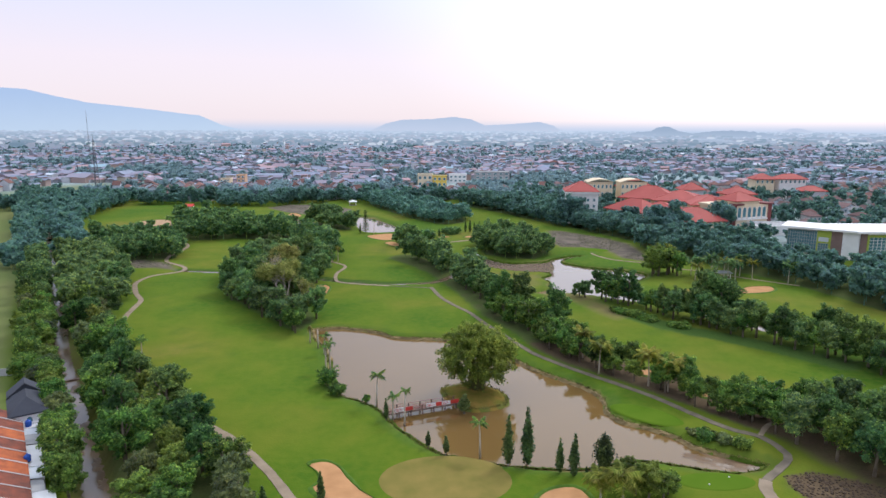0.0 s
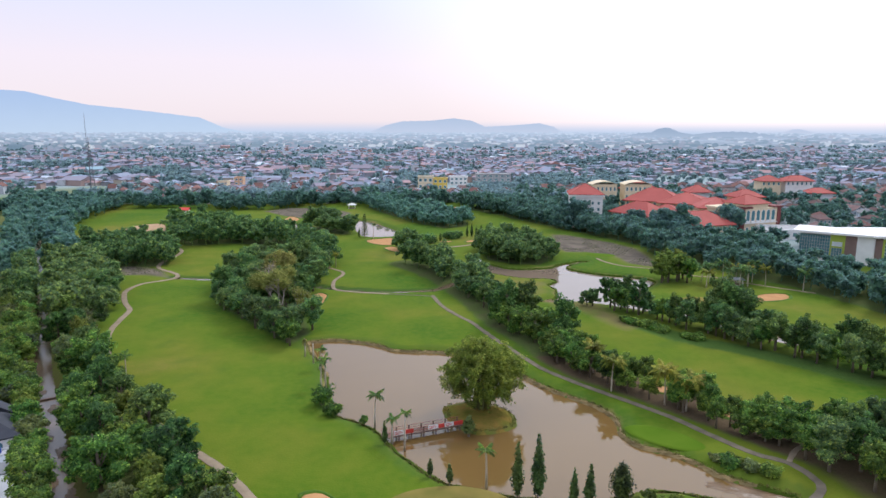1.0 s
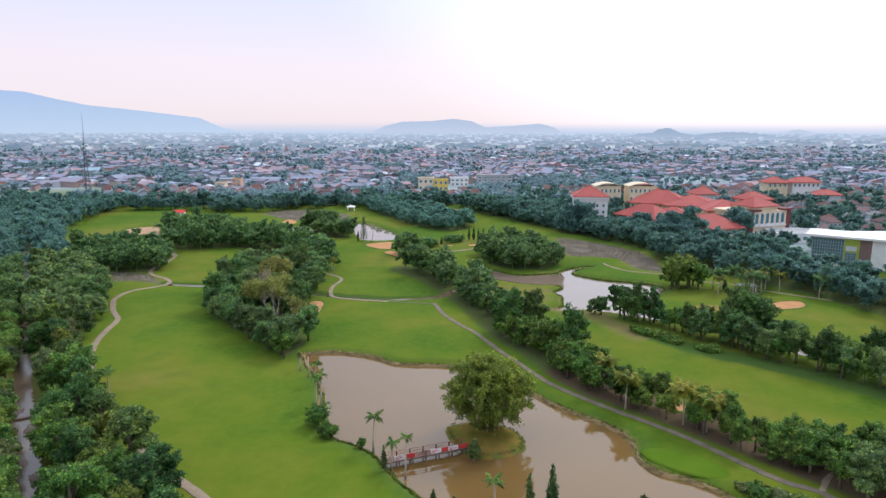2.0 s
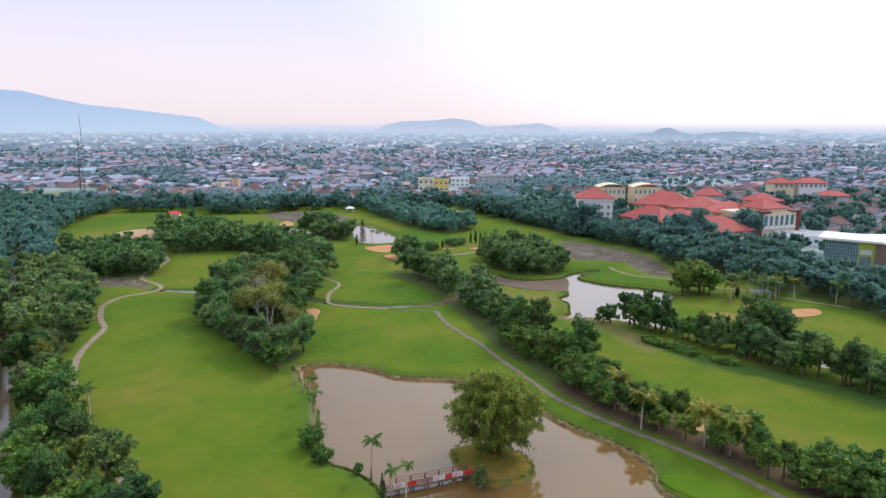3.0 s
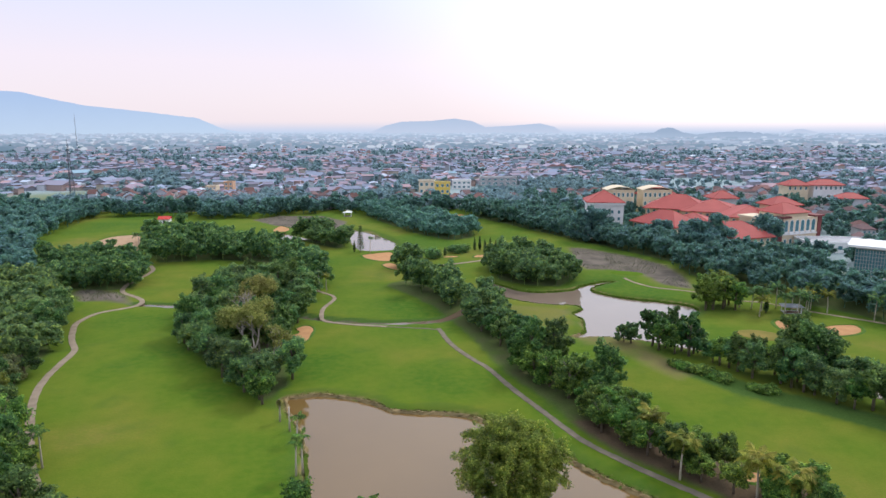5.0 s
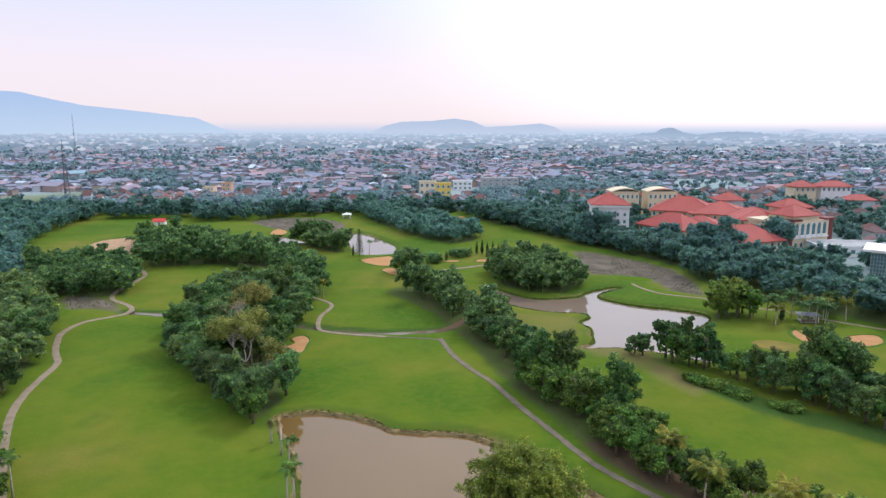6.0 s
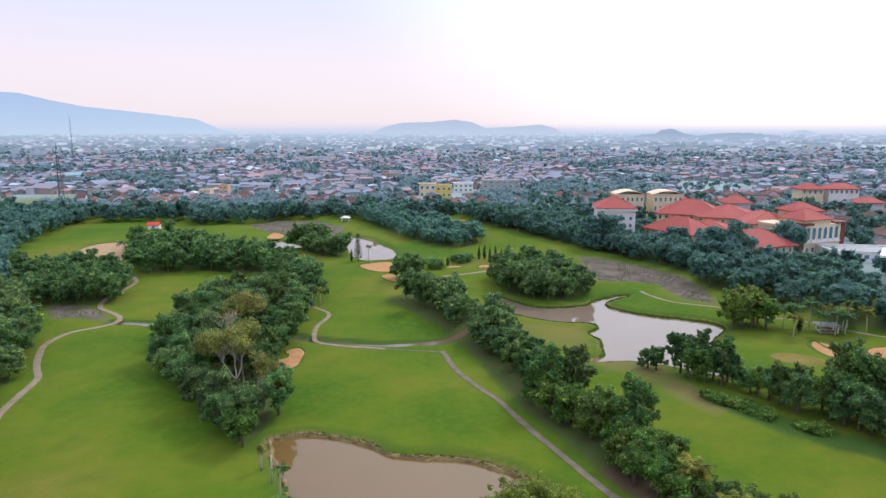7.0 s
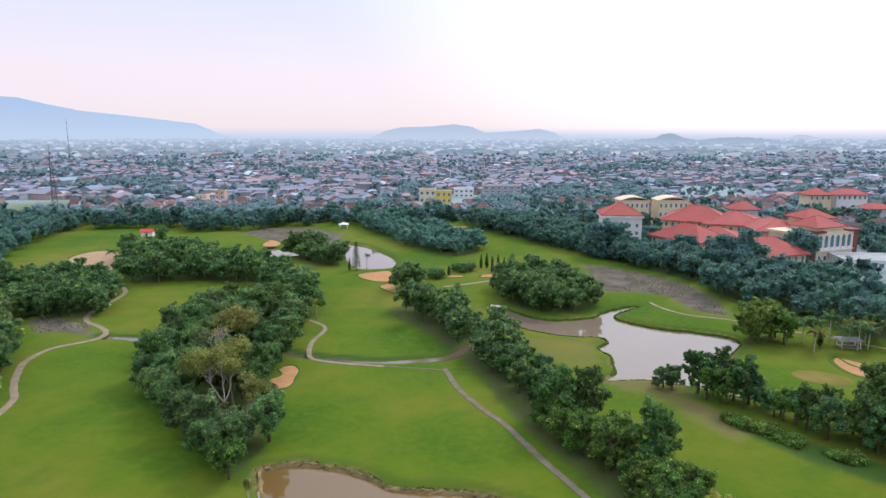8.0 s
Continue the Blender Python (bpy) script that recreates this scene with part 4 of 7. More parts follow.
def tree_kind(seed, wide, h, mat, count=4600, size=0.235, lobe=1.22, number=15, label="", clear_stem=0.28):
    """The meshes of one kind of broad-leaved tree: trunk and crown."""
    base = h * clear_stem
    lobes = round_lobes(seed, wide * 1.06, h - base - lobe * 0.8, base + lobe * 0.5, int(number * 1.35), lobe)
    return (trunk_mesh("trunk", seed, h, 0.16 + h * 0.012, wide * 0.8), crown_mesh("crown", mat, seed, lobes, count, size), label)


TREE_KINDS = [
    tree_kind(11, 3.3, 8.5, M_LEAF, label="dark green round-crowned broadleaf tree on the course"),
    tree_kind(12, 2.9, 9.8, M_LEAF_BLUE, number=17, label="tall dark green broadleaf tree with a lobed crown"),
    tree_kind(13, 3.8, 9.0, M_LEAF, number=20, count=5400, label="wide dense green broadleaf tree", clear_stem=0.12),
    tree_kind(14, 2.5, 7.2, M_LEAF, number=12, count=3600, label="small bright green broadleaf tree with a bare stem", clear_stem=0.34),
    tree_kind(15, 3.0, 8.8, M_LEAF_YELLOW, number=14, count=4600, label="yellow-green leafy tree with a loose crown"),
    tree_kind(16, 3.6, 10.5, M_LEAF_BLUE, number=21, count=5400, label="large spreading dark green broadleaf tree", clear_stem=0.15),
    tree_kind(17, 2.2, 7.8, M_LEAF, number=11, count=2800, label="slender green tree with a thin crown", clear_stem=0.40, lobe=1.2),
    tree_kind(18, 2.7, 6.6, M_LEAF_OLIVE, number=14, count=3800, label="low olive-green tree with a bushy crown", clear_stem=0.08),
    tree_kind(19, 3.4, 9.4, M_LEAF_MID, number=17, label="tall dull green broadleaf tree of the grove", clear_stem=0.2),
    tree_kind(20, 3.0, 8.6, M_LEAF_MID, number=15, label="dull green round-crowned tree of the grove"),
    tree_kind(21, 3.2, 8.8, M_LEAF_MID, count=1700, size=0.43, number=13, label="dark green round-crowned tree between the fairways", clear_stem=0.24),
    tree_kind(22, 2.8, 9.6, M_LEAF_BLUE, count=1700, size=0.43, number=13, label="tall deep green tree between the fairways", clear_stem=0.26),
    tree_kind(23, 3.6, 8.4, M_LEAF_MID, count=1900, size=0.43, number=15, label="wide dull green tree between the fairways", clear_stem=0.2),
    tree_kind(24, 2.4, 7.4, M_LEAF, count=1400, size=0.41, number=10, label="small green tree with a bare stem between the fairways", clear_stem=0.34),
    tree_kind(25, 3.3, 10.2, M_LEAF_BLUE, count=1900, size=0.43, number=15, label="tall dark tree with a lobed crown between the fairways", clear_stem=0.22),
    tree_kind(26, 3.0, 8.0, M_LEAF, count=1700, size=0.42, number=12, label="mid-green leafy tree between the fairways", clear_stem=0.24),
]
made_trees = {}


def put_tree(k, x, y, s=1.0, sz=None, turn=0.0, group="", label=""):
    sz = s if sz is None else sz
    m = pose(x, y, height(x, y), 0, 0, turn) @ Matrix.Diagonal((s, s, sz, 1))
    if k in made_trees:
        ob = copy_thing(made_trees[k], m)
    else:
        trunk, crown, lb = TREE_KINDS[k]
        ob = thing("tree", lb, "tree", "", m)
        part("trunk", trunk, None, ob)
        part("crown", crown, None, ob)
        made_trees[k] = ob
    return tagged(ob, label, "", group)


ALL_PATHS = [smooth_line(p, 5) for p in (PATH_WEST, PATH_MIDDLE, PATH_EAST, PATH_SPUR, PATH_SHORE, PATH_BACK)]
ALL_PONDS = [smooth_line(p, 6, True) for p in (POND, POND_FAR, POND_BACK, POND_BACK_LEFT)]


KEEP_OUT = []


def clear_mask(x, y, from_path=2.0, from_water=1.2):
    """Which places are free of paths, water, bunkers and single trees set by hand."""
    x, y = np.asarray(x, float), np.asarray(y, float)
    ok = np.ones(x.shape, bool)
    for p in ALL_PATHS:
        ok &= line_distance(x, y, p) > from_path
    for p in ALL_PONDS:
        ok &= line_distance(x, y, p, True) < -from_water
    ok &= (line_distance(x, y, CREEK) > 2.8) & (line_distance(x, y, CANAL) > np.where(y < 165, 3.5, 2.6))
    for b in BUNKERS:
        ok &= line_distance(x, y, b[0], True) < -1.0
    for a, b, r in KEEP_OUT:
        ok &= (x - a) ** 2 + (y - b) ** 2 > r * r
    return ok


def fill(outline, gap, seed, limit=400, clear=True):
    """Places inside an outline, no two nearer than the gap."""
    rng = np.random.default_rng(seed)
    p = np.array(outline, float)
    (x0, y0), (x1, y1) = p.min(0), p.max(0)
    x, y = rng.uniform(x0, x1, limit * 30), rng.uniform(y0, y1, limit * 30)
    ok = line_distance(x, y, outline, True) > 0
    if clear:
        ok &= clear_mask(x, y)
    out = np.zeros((0, 2))
    for q in np.stack([x, y], 1)[ok]:
        if len(out) == 0 or np.min(np.sum((out - q) ** 2, 1)) > gap * gap:
            out = np.concatenate([out, q[None]])
            if len(out) >= limit:
                break
    return [(float(a), float(b)) for a, b in out]


def along(line, gap, spread, seed, clear=True):
    rng = random.Random(seed)
    p = smooth_line(line, gap)
    q = np.array([(x + rng.uniform(-spread, spread), y + rng.uniform(-spread, spread)) for x, y in p])
    ok = clear_mask(q[:, 0], q[:, 1]) if clear else np.ones(len(q), bool)
    return [(float(a), float(b)) for a, b in q[ok]]


for x, y, k in ((-117.5, 233, 8), (-115.5, 226.5, 9), (-120.5, 240, 8), (-113, 220.5, 1), (-121, 230, 9)):
    put_tree(k, x, y, 1.05, 1.1, 37 * x, "trees of the canal wood")
BEYOND = []


def plant(places, kinds, seed, lo, hi, group):
    """Single trees; those that stand farther off are sparser, and past that they go into the joined woods."""
    rng = random.Random(seed)
    for x, y in places:
        if y > 236 and group not in ("trees of the west grove", "yellow-green trees by the far pond"):
            BEYOND.append((x, y))
            continue
        s = rng.uniform(lo, hi)
        k = rng.choice(kinds)
        if y > 205 and group not in ("trees of the west grove", "yellow-green trees by the far pond"):
            k = rng.choice((10, 11, 12, 13, 14, 15))
        put_tree(k, x, y, s, s * rng.uniform(0.9, 1.12), rng.uniform(0, 360), group)


KEEP_OUT += [(46.2, 141.5, 1.9), (47.6, 145.5, 2.2), (55.5, 130, 1.9), (57.5, 134.5, 2.2), (-39, 203, 5.0), (-39, 208.5, 5.0), (-42, 222, 6.5), (-38.5, 213, 4.5), (-40, 229, 5.0), (-51, 207, 5.0), (-56, 213, 5.5), (-53, 201, 5.0), (-60, 226, 4.0), (-47, 203, 4.0), (-57, 236, 4.5), (-43, 200, 3.0)]
canal_places = fill(CANAL_WOOD, 4.5, 1, 170)
plant([p for p in canal_places if p[1] < 200], (0, 1, 2, 2, 3, 5, 7, 4, 0), 1, 0.8, 1.15, "trees of the canal wood")
plant(along([(-43.2, 69.7), (-58.8, 94.7), (-65.8, 105.2), (-74.8, 118.2), (-83.3, 131.2), (-91.8, 144.2), (-101.3, 159.5), (-126.3, 200), (-149, 236), (-167, 264)], 3.0, 0.5, 2) + along([(-92, 139), (-106, 158), (-131, 199), (-154, 237)], 4.4, 1.4, 22), (0, 3, 6, 4, 3, 4, 7), 2, 0.8, 1.02, "trees west of the canal")
plant([p for p in fill(GROVE_WEST, 4.7, 3, 80)], (8, 9, 9, 8, 1), 3, 0.75, 1.1, "trees of the west grove")
plant(along(ROW_EAST[:8], 3.8, 2.2, 5) + along([(x + 5.0, y + 2.5) for x, y in ROW_EAST[:8]], 4.2, 2.2, 15), (0, 1, 2, 3, 5, 0), 5, 0.85, 1.15, "trees beside the asphalt path")
PATH_SIDE = [(27, 172), (33, 160), (41.5, 148.5), (48.5, 140.5), (54.5, 131.5), (59.5, 125), (66, 122)]
plant(along(PATH_SIDE, 3.2, 1.2, 6), (0, 3, 3, 1, 6, 0), 6, 0.72, 1.0, "trees beside the asphalt path")
plant(along([(x + 3.2, y + 2.6) for x, y in PATH_SIDE], 3.6, 1.2, 16), (0, 3, 6, 2), 16, 0.75, 1.0, "trees beside the asphalt path")
plant(fill(THICKET_EAST, 4.4, 7, 50), (1, 1, 6, 0, 9, 6), 7, 0.9, 1.15, "trees of the east thicket")
EAST_ROW = [(69.5, 201.5), (77, 190), (88.5, 176), (97.5, 163.5), (109, 147.5), (123, 127)]
plant(along(EAST_ROW, 3.4, 1.6, 8) + along([(x + 3.8, y + 3.6) for x, y in EAST_ROW], 3.8, 1.6, 18), (8, 1, 2, 9, 1, 6), 8, 0.75, 1.05, "trees between the east fairways")
plant([(55, 215.5), (58.5, 213), (61.5, 211), (57.5, 217.5), (61, 215), (63.5, 213), (59.5, 219.5), (54.5, 219)], (8, 9, 0), 58, 1.05, 1.3, "trees at the corner of the far pond")
plant([(66, 206.5), (68, 207.5), (66.8, 204.2)], (6, 3), 59, 0.8, 0.95, "trees at the corner of the far pond")
plant([(47.5, 222.3), (49.2, 221.2)], (6,), 60, 0.75, 0.85, "trees at the corner of the far pond")
plant([(83, 194), (85.5, 191.5), (81, 197)], (1, 5), 28, 1.25, 1.4, "trees between the east fairways")
plant(fill(CLUMP_SHORE, 2.6, 9, 12, False), (15, 4, 15), 9, 1.35, 1.7, "yellow-green trees by the far pond")


plant([(-50, 199), (-54, 201), (-58, 204), (-62, 207.5), (-66, 212), (-46, 195), (-70, 216)], (7, 7, 4), 48, 0.75, 1.0, "trees of the west grove")
plant([(-42.5, 181), (-43.8, 183.5)], (3,), 49, 0.95, 1.05, "trees of the west grove")


def columnar(seed, h, r, count=1400):
    """Trunk and crown of a narrow cypress-like tree."""
    rng = random.Random(seed)
    lobes = []
    for k in range(16):
        t = (k + 0.3) / 16
        rr = r * (0.55 + 0.9 * t * 2.2 if t < 0.2 else 1.05) * (1 - max(0, t - 0.2) ** 1.3 * 1.12)
        lobes.append((rng.uniform(-0.1, 0.1) * r, rng.uniform(-0.1, 0.1) * r, 0.5 + t * (h - 0.7), max(rr, 0.16), 1.3))
    bm = bmesh.new()
    add_tube(bm, [(0, 0, -0.9), (0, 0, h * 0.8)], [0.12, 0.03], 6)
    return bm_mesh("trunk", bm, M_BARK), crown_mesh("crown", M_LEAF_DARK, seed, lobes, count, 0.2, up=0.1, heart=0.8)


CYPRESSES = [columnar(31, 8.6, 0.85), columnar(32, 6.2, 0.62, 1000), columnar(33, 3.2, 0.42, 500), columnar(34, 5.8, 1.7, 1800)]
made_cypress = {}
for k, x, y, s, lb in ((0, 11.7, 107.2, 1.0, "tall narrow dark cypress on the pond bank"), (0, 15.0, 107.0, 1.03, "tall narrow dark cypress on the pond bank"), (1, 20.3, 104.4, 0.95, "slim dark cypress on the pond bank"),
                       (1, 22.5, 103.2, 1.08, "slim dark cypress on the pond bank"), (3, 28.6, 107.0, 0.95, "broad conical dark green tree on the bank"), (2, -2.6, 113.1, 0.95, "young dark cypress at the pond edge"),
                       (2, 0.7, 110.6, 1.0, "young dark cypress at the pond edge"), (1, -19.0, 94.2, 0.9, "slim dark cypress in front of the bunker"), (2, -28.0, 93.6, 1.1, "young dark cypress beside the path"),
                       (2, 24.8, 103.6, 0.45, "small dark conifer shoot at the bank"), (1, -11.4, 124.6, 0.72, "dark columnar shrub at the bridge end"), (2, 4.6, 129.6, 1.25, "rounded dark columnar shrub at the island's edge"),
                       (1, -46.2, 357.4, 0.9, "dark cypress beside the back pond"), (2, 101.7, 252.4, 1.5, "young dark conifer behind the green"), (2, -2.5, 346.5, 1.4, "young conifer beside a small bunker"), (2, 16.4, 352.5, 1.3, "young conifer beside a small bunker"), (1, 12.0, 362.0, 1.0, "slim conifer in a row behind the bunkers"), (1, 14.5, 361.5, 1.1, "slim conifer in a row behind the bunkers"), (1, 17.0, 361.0, 0.95, "slim conifer in a row behind the bunkers"), (1, 19.5, 360.0, 1.05, "slim conifer in a row behind the bunkers"), (1, 22.0, 359.0, 0.9, "slim conifer in a row behind the bunkers")):
    s *= 1.13 if 100 < y < 116 else 1.0
    m = pose(x, y, height(x, y) - (0.5 if lb.startswith("rounded") else 0), 0, 0, 37 * x) @ Matrix.Diagonal((s * (1.9 if lb.startswith("rounded") else 1), s * (1.9 if lb.startswith("rounded") else 1), s, 1))
    if k in made_cypress:
        ob = copy_thing(made_cypress[k], m)
    else:
        ob = thing("cypress", lb, "cypress tree", "", m)
        part("trunk", CYPRESSES[k][0], None, ob)
        part("crown", CYPRESSES[k][1], None, ob)
        made_cypress[k] = ob
    tagged(ob, lb, "", "cypresses on the pond bank" if 90 < y < 116 else "")


def frond_mesh(length, droop, seed, mat):
    """One palm leaf: a bent rib with narrow hanging leaflets on both sides."""
    rng = random.Random(seed)
    v, f = [], []

    def at(t):
        return length * (t - 0.20 * t * t), length * (0.46 * t - droop * t * t)

    for k in range(6):
        (xa, za), (xb, zb) = at(k / 6), at((k + 1) / 6)
        b = len(v)
        wa, wb = 0.05 * (1 - k / 7), 0.05 * (1 - (k + 1) / 7)
        v += [(xa, -wa, za), (xa, wa, za), (xb, wb, zb), (xb, -wb, zb)]
        f.append((b, b + 1, b + 2, b + 3))
    n = 24
    for i in range(n):
        t = 0.08 + 0.92 * i / (n - 1)
        x, z = at(t)
        w = length * 0.26 * math.sin(math.pi * min(1, 0.16 + t * 0.80)) + 0.05
        for side in (-1, 1):
            b = len(v)
            hang = w * rng.uniform(0.35, 0.85)
            v += [(x - length * 0.04, 0, z), (x + length * 0.04, 0, z - 0.01), (x + w * rng.uniform(0.35, 0.6), side * w * rng.uniform(0.85, 1.05), z - hang)]
            f.append((b, b + 1, b + 2))
    return mesh_from("frond", v, f, [mat])


def palm(x, y, h, spread, seed, label, fronds=13, mat=None, group=""):
    rng = random.Random(seed)
    ob = thing("palm", label, "palm tree", group, pose(x, y, height(x, y), 0, 0, rng.uniform(0, 360)))
    bm = bmesh.new()
    bx, by = rng.uniform(-0.5, 0.5), rng.uniform(-0.4, 0.4)
    add_tube(bm, [(0, 0, -0.9), (bx * 0.15, by * 0.15, h * 0.4), (bx * 0.5, by * 0.5, h * 0.75), (bx, by, h)], [0.24, 0.16, 0.13, 0.11], 8)
    part("trunk", bm, M_PALM_BARK, ob, smooth=True)
    meshes = [frond_mesh(spread, d, seed + k, mat or M_LEAF) for k, d in enumerate((0.35, 0.62, 0.9))]
    for k in range(fronds):
        o = new("frond", meshes[k % 3])
        o.parent = ob
        o.matrix_basis = pose(bx, by, h - 0.05, 0, rng.uniform(-18, 14) - 12 * (k % 3 == 0), 360 * k / fronds * 1.0 + rng.uniform(-12, 12))
    return ob


for x, y, h, sp, sd, lb, n in ((-14.1, 131.9, 6.6, 2.4, 41, "slim royal palm with a sparse crown at the pond edge", 9), (-7.6, 123.6, 6.4, 1.7, 42, "thin pale-stemmed palm beside the bridge", 8), (-10.2, 126.2, 4.4, 1.9, 43, "short palm with arching leaves beside the bridge", 10),
                               (6.9, 110.6, 6.2, 2.2, 44, "thin pale palm leaning over the pond", 8), (-28.4, 150.9, 6.2, 1.9, 45, "pale-stemmed palm on the pond's edge", 8), (-27.5, 152.0, 6.8, 2.0, 46, "pale-stemmed palm on the pond's edge", 9),
                               (-31.0, 163.5, 5.0, 2.0, 58, "short palm on the pond's edge", 9), (-74, 153.5, 7.0, 2.2, 47, "palm rising among the canal trees", 10)):
    palm(x, y, h, sp, sd, lb, n, group="palms by the pond")
for x, y, h, sp, sd, lb in ((37.5, 149.5, 7.4, 3.8, 51, "leafy coconut palm in the path-side row"), (47.2, 142.2, 7.6, 3.9, 52, "leafy coconut palm in the path-side row"), (25.3, 95.4, 4.0, 3.4, 53, "leafy coconut palm by the near bunker"),
                            (28.6, 94.6, 4.8, 4.4, 54, "leafy coconut palm by the near bunker"), (97.5, 248, 6.0, 3.4, 55, "pale coconut palm by the far pond"), (112, 256, 6.5, 3.0, 56, "pale palm beside the shelter"), (116, 255, 6.8, 3.0, 57, "pale palm beside the shelter"), (122, 253, 6.5, 3.0, 59, "pale palm beside the shelter")):
    palm(x, y, h, sp, sd, lb, 18, M_LEAF_PALM, "coconut palms")
plant([(53.6, 134.6), (56.6, 131.4), (59.3, 128.4), (62.4, 126.6), (65.4, 125.8)], (3, 6), 23, 0.72, 0.9, "trees of the path-side row")
plant([(31.4, 97.2), (30.0, 98.6), (33.0, 95.6)], (4,), 21, 0.72, 0.85, "bushy trees by the near palms")
plant([(35.5, 96.0), (36.8, 97.6), (34.2, 98.6)], (4, 0), 27, 0.6, 0.72, "bushy trees by the near palms")


def tiered_conifer(x, y, h, r):
    """A tall thin conifer: a straight stem with whorls of level branches, each with short needles."""
    ob = thing("tiered_conifer", "tall thin tiered conifer beside the back pond", "conifer", "", pose(x, y, height(x, y)))
    bm = bmesh.new()
    add_tube(bm, [(0, 0, -0.2), (0, 0, h)], [0.22, 0.04], 6)
    part("trunk", bm, M_BARK, ob)
    rng = random.Random(77)
    for k in range(13):
        z = h * (0.12 + 0.86 * k / 13)
        reach = r * (1 - 0.8 * k / 13)
        lobes = []
        for j in range(6):
            a = 1.047 * j + 0.5 * k
            lobes += [(reach * q * math.cos(a), reach * q * math.sin(a), z + 0.12 * q + rng.uniform(-0.1, 0.1), 0.34, 0.6) for q in (0.35, 0.7, 1.0)]
        part("branch_whorl", crown_mesh("branch_whorl", M_LEAF_DARK, 700 + k, lobes, 170, 0.2, heart=0), None, ob)


tiered_conifer(-43.2, 357.6, 13.5, 2.0)
for x, y, h, sp, sd, lb in ((-38.3, 354.3, 7.5, 1.6, 141, "thin tall palm beside the back pond"), (-48.5, 279.5, 7.0, 2.2, 142, "pale palm at the end of the grove"), (-46.2, 281.0, 6.0, 1.9, 143, "palm with dry yellow leaves by the path"), (96.0, 259.0, 6.5, 3.2, 144, "pale coconut palm by the far pond"), (99.4, 257.5, 5.5, 3.0, 145, "pale coconut palm by the far pond"), (108.0, 258.5, 7.5, 3.0, 146, "pale palm beside the shelter"), (119.0, 257.6, 8.0, 3.0, 147, "pale palm beside the shelter"), (107.0, 250.8, 6.4, 3.0, 148, "pale palm beside the shelter"), (110.8, 249.8, 7.0, 3.1, 149, "pale palm beside the shelter"), (114.2, 250.6, 6.2, 3.0, 150, "pale palm beside the shelter"), (50.5, 138.8, 7.2, 3.6, 151, "leafy coconut palm in the path-side row"), (36.0, 161.0, 6.8, 3.4, 152, "leafy coconut palm in the path-side row"), (-152, 362, 8.0, 3.2, 153, "pale palm before the broad bunker"), (101.5, 255.0, 7.0, 3.2, 154, "pale coconut palm by the far pond"), (131.5, 244.0, 7.5, 3.2, 155, "pale palm at the edge of the wood")):
    palm(x, y, h, sp * 1.15, sd, lb, 18, M_LEAF_PALM if "yellow" in lb or "leafy" in lb else M_LEAF_MID, "palms about the course")


def bush(x, y, r, h, seed, label, mat=None, wide=1.0):
    ob = thing("bush", label, "bush", "", pose(x, y, height(x, y), 0, 0, seed * 31))
    lobes = round_lobes(seed, r * 0.6, h * 0.6, h * 0.25, 9, r * 0.52)
    part("foliage", crown_mesh("foliage", mat or M_LEAF, seed, lobes, 1500, 0.22), None, ob)
    bm = bmesh.new()
    for k in range(4):
        a = 1.57 * k
        add_tube(bm, [(0, 0, -0.7), (r * 0.3 * math.cos(a), r * 0.3 * math.sin(a), h * 0.5)], [0.06, 0.03], 5)
    part("stem", bm, M_BARK, ob)
    return ob


bush(-26.4, 141.4, 3.0, 4.2, 61, "rounded green bush on the pond bank")
bush(-23.2, 136.6, 2.0, 2.4, 62, "low rounded green bush on the pond bank")
bush(-16.4, 133.2, 0.9, 1.4, 63, "small dark shrub at the water's edge")
for k, (x, y) in enumerate([(50.5, 116.8), (53.2, 114.9), (55.6, 113.0), (48.8, 118.2)]):
    bush(x, y, (2.2, 1.7, 2.0, 1.3)[k], (0.9, 1.3, 1.6, 0.6)[k], 64 + k, "low scrubby green bush on the pond bank", M_LEAF_OLIVE if k % 2 else None)
for k, (x, y) in enumerate([(51.4, 118.4), (52.2, 116.4), (54.6, 114.8)]):
    bush(x, y, 1.2, 0.8, 84 + k, "small yellowish shrub on the pond bank", M_LEAF_YELLOW)
for k, (x, y) in enumerate([(58, 201), (61.5, 198.5), (64, 194.5), (69, 188.5), (56, 204), (59.8, 199.6), (62.6, 196.3), (57, 202.6), (70.6, 187.1)]):
    bush(x, y, 2.4, 0.75 + 0.2 * (k % 3), 71 + k, "low dark scrub along a ditch")


for k, (x, y, r, h) in enumerate([(3.5, 354.0, 3.4, 4.2), (7.0, 356.5, 3.0, 3.6), (-9.5, 342.0, 4.2, 4.6), (-6.5, 341.0, 3.2, 3.6), (22.5, 358.0, 2.6, 2.6), (1.0, 356.0, 3.0, 3.2)]):
    bush(x, y, r, h, 171 + k, "greyish green shrub beside a small bunker", M_LEAF_MID)


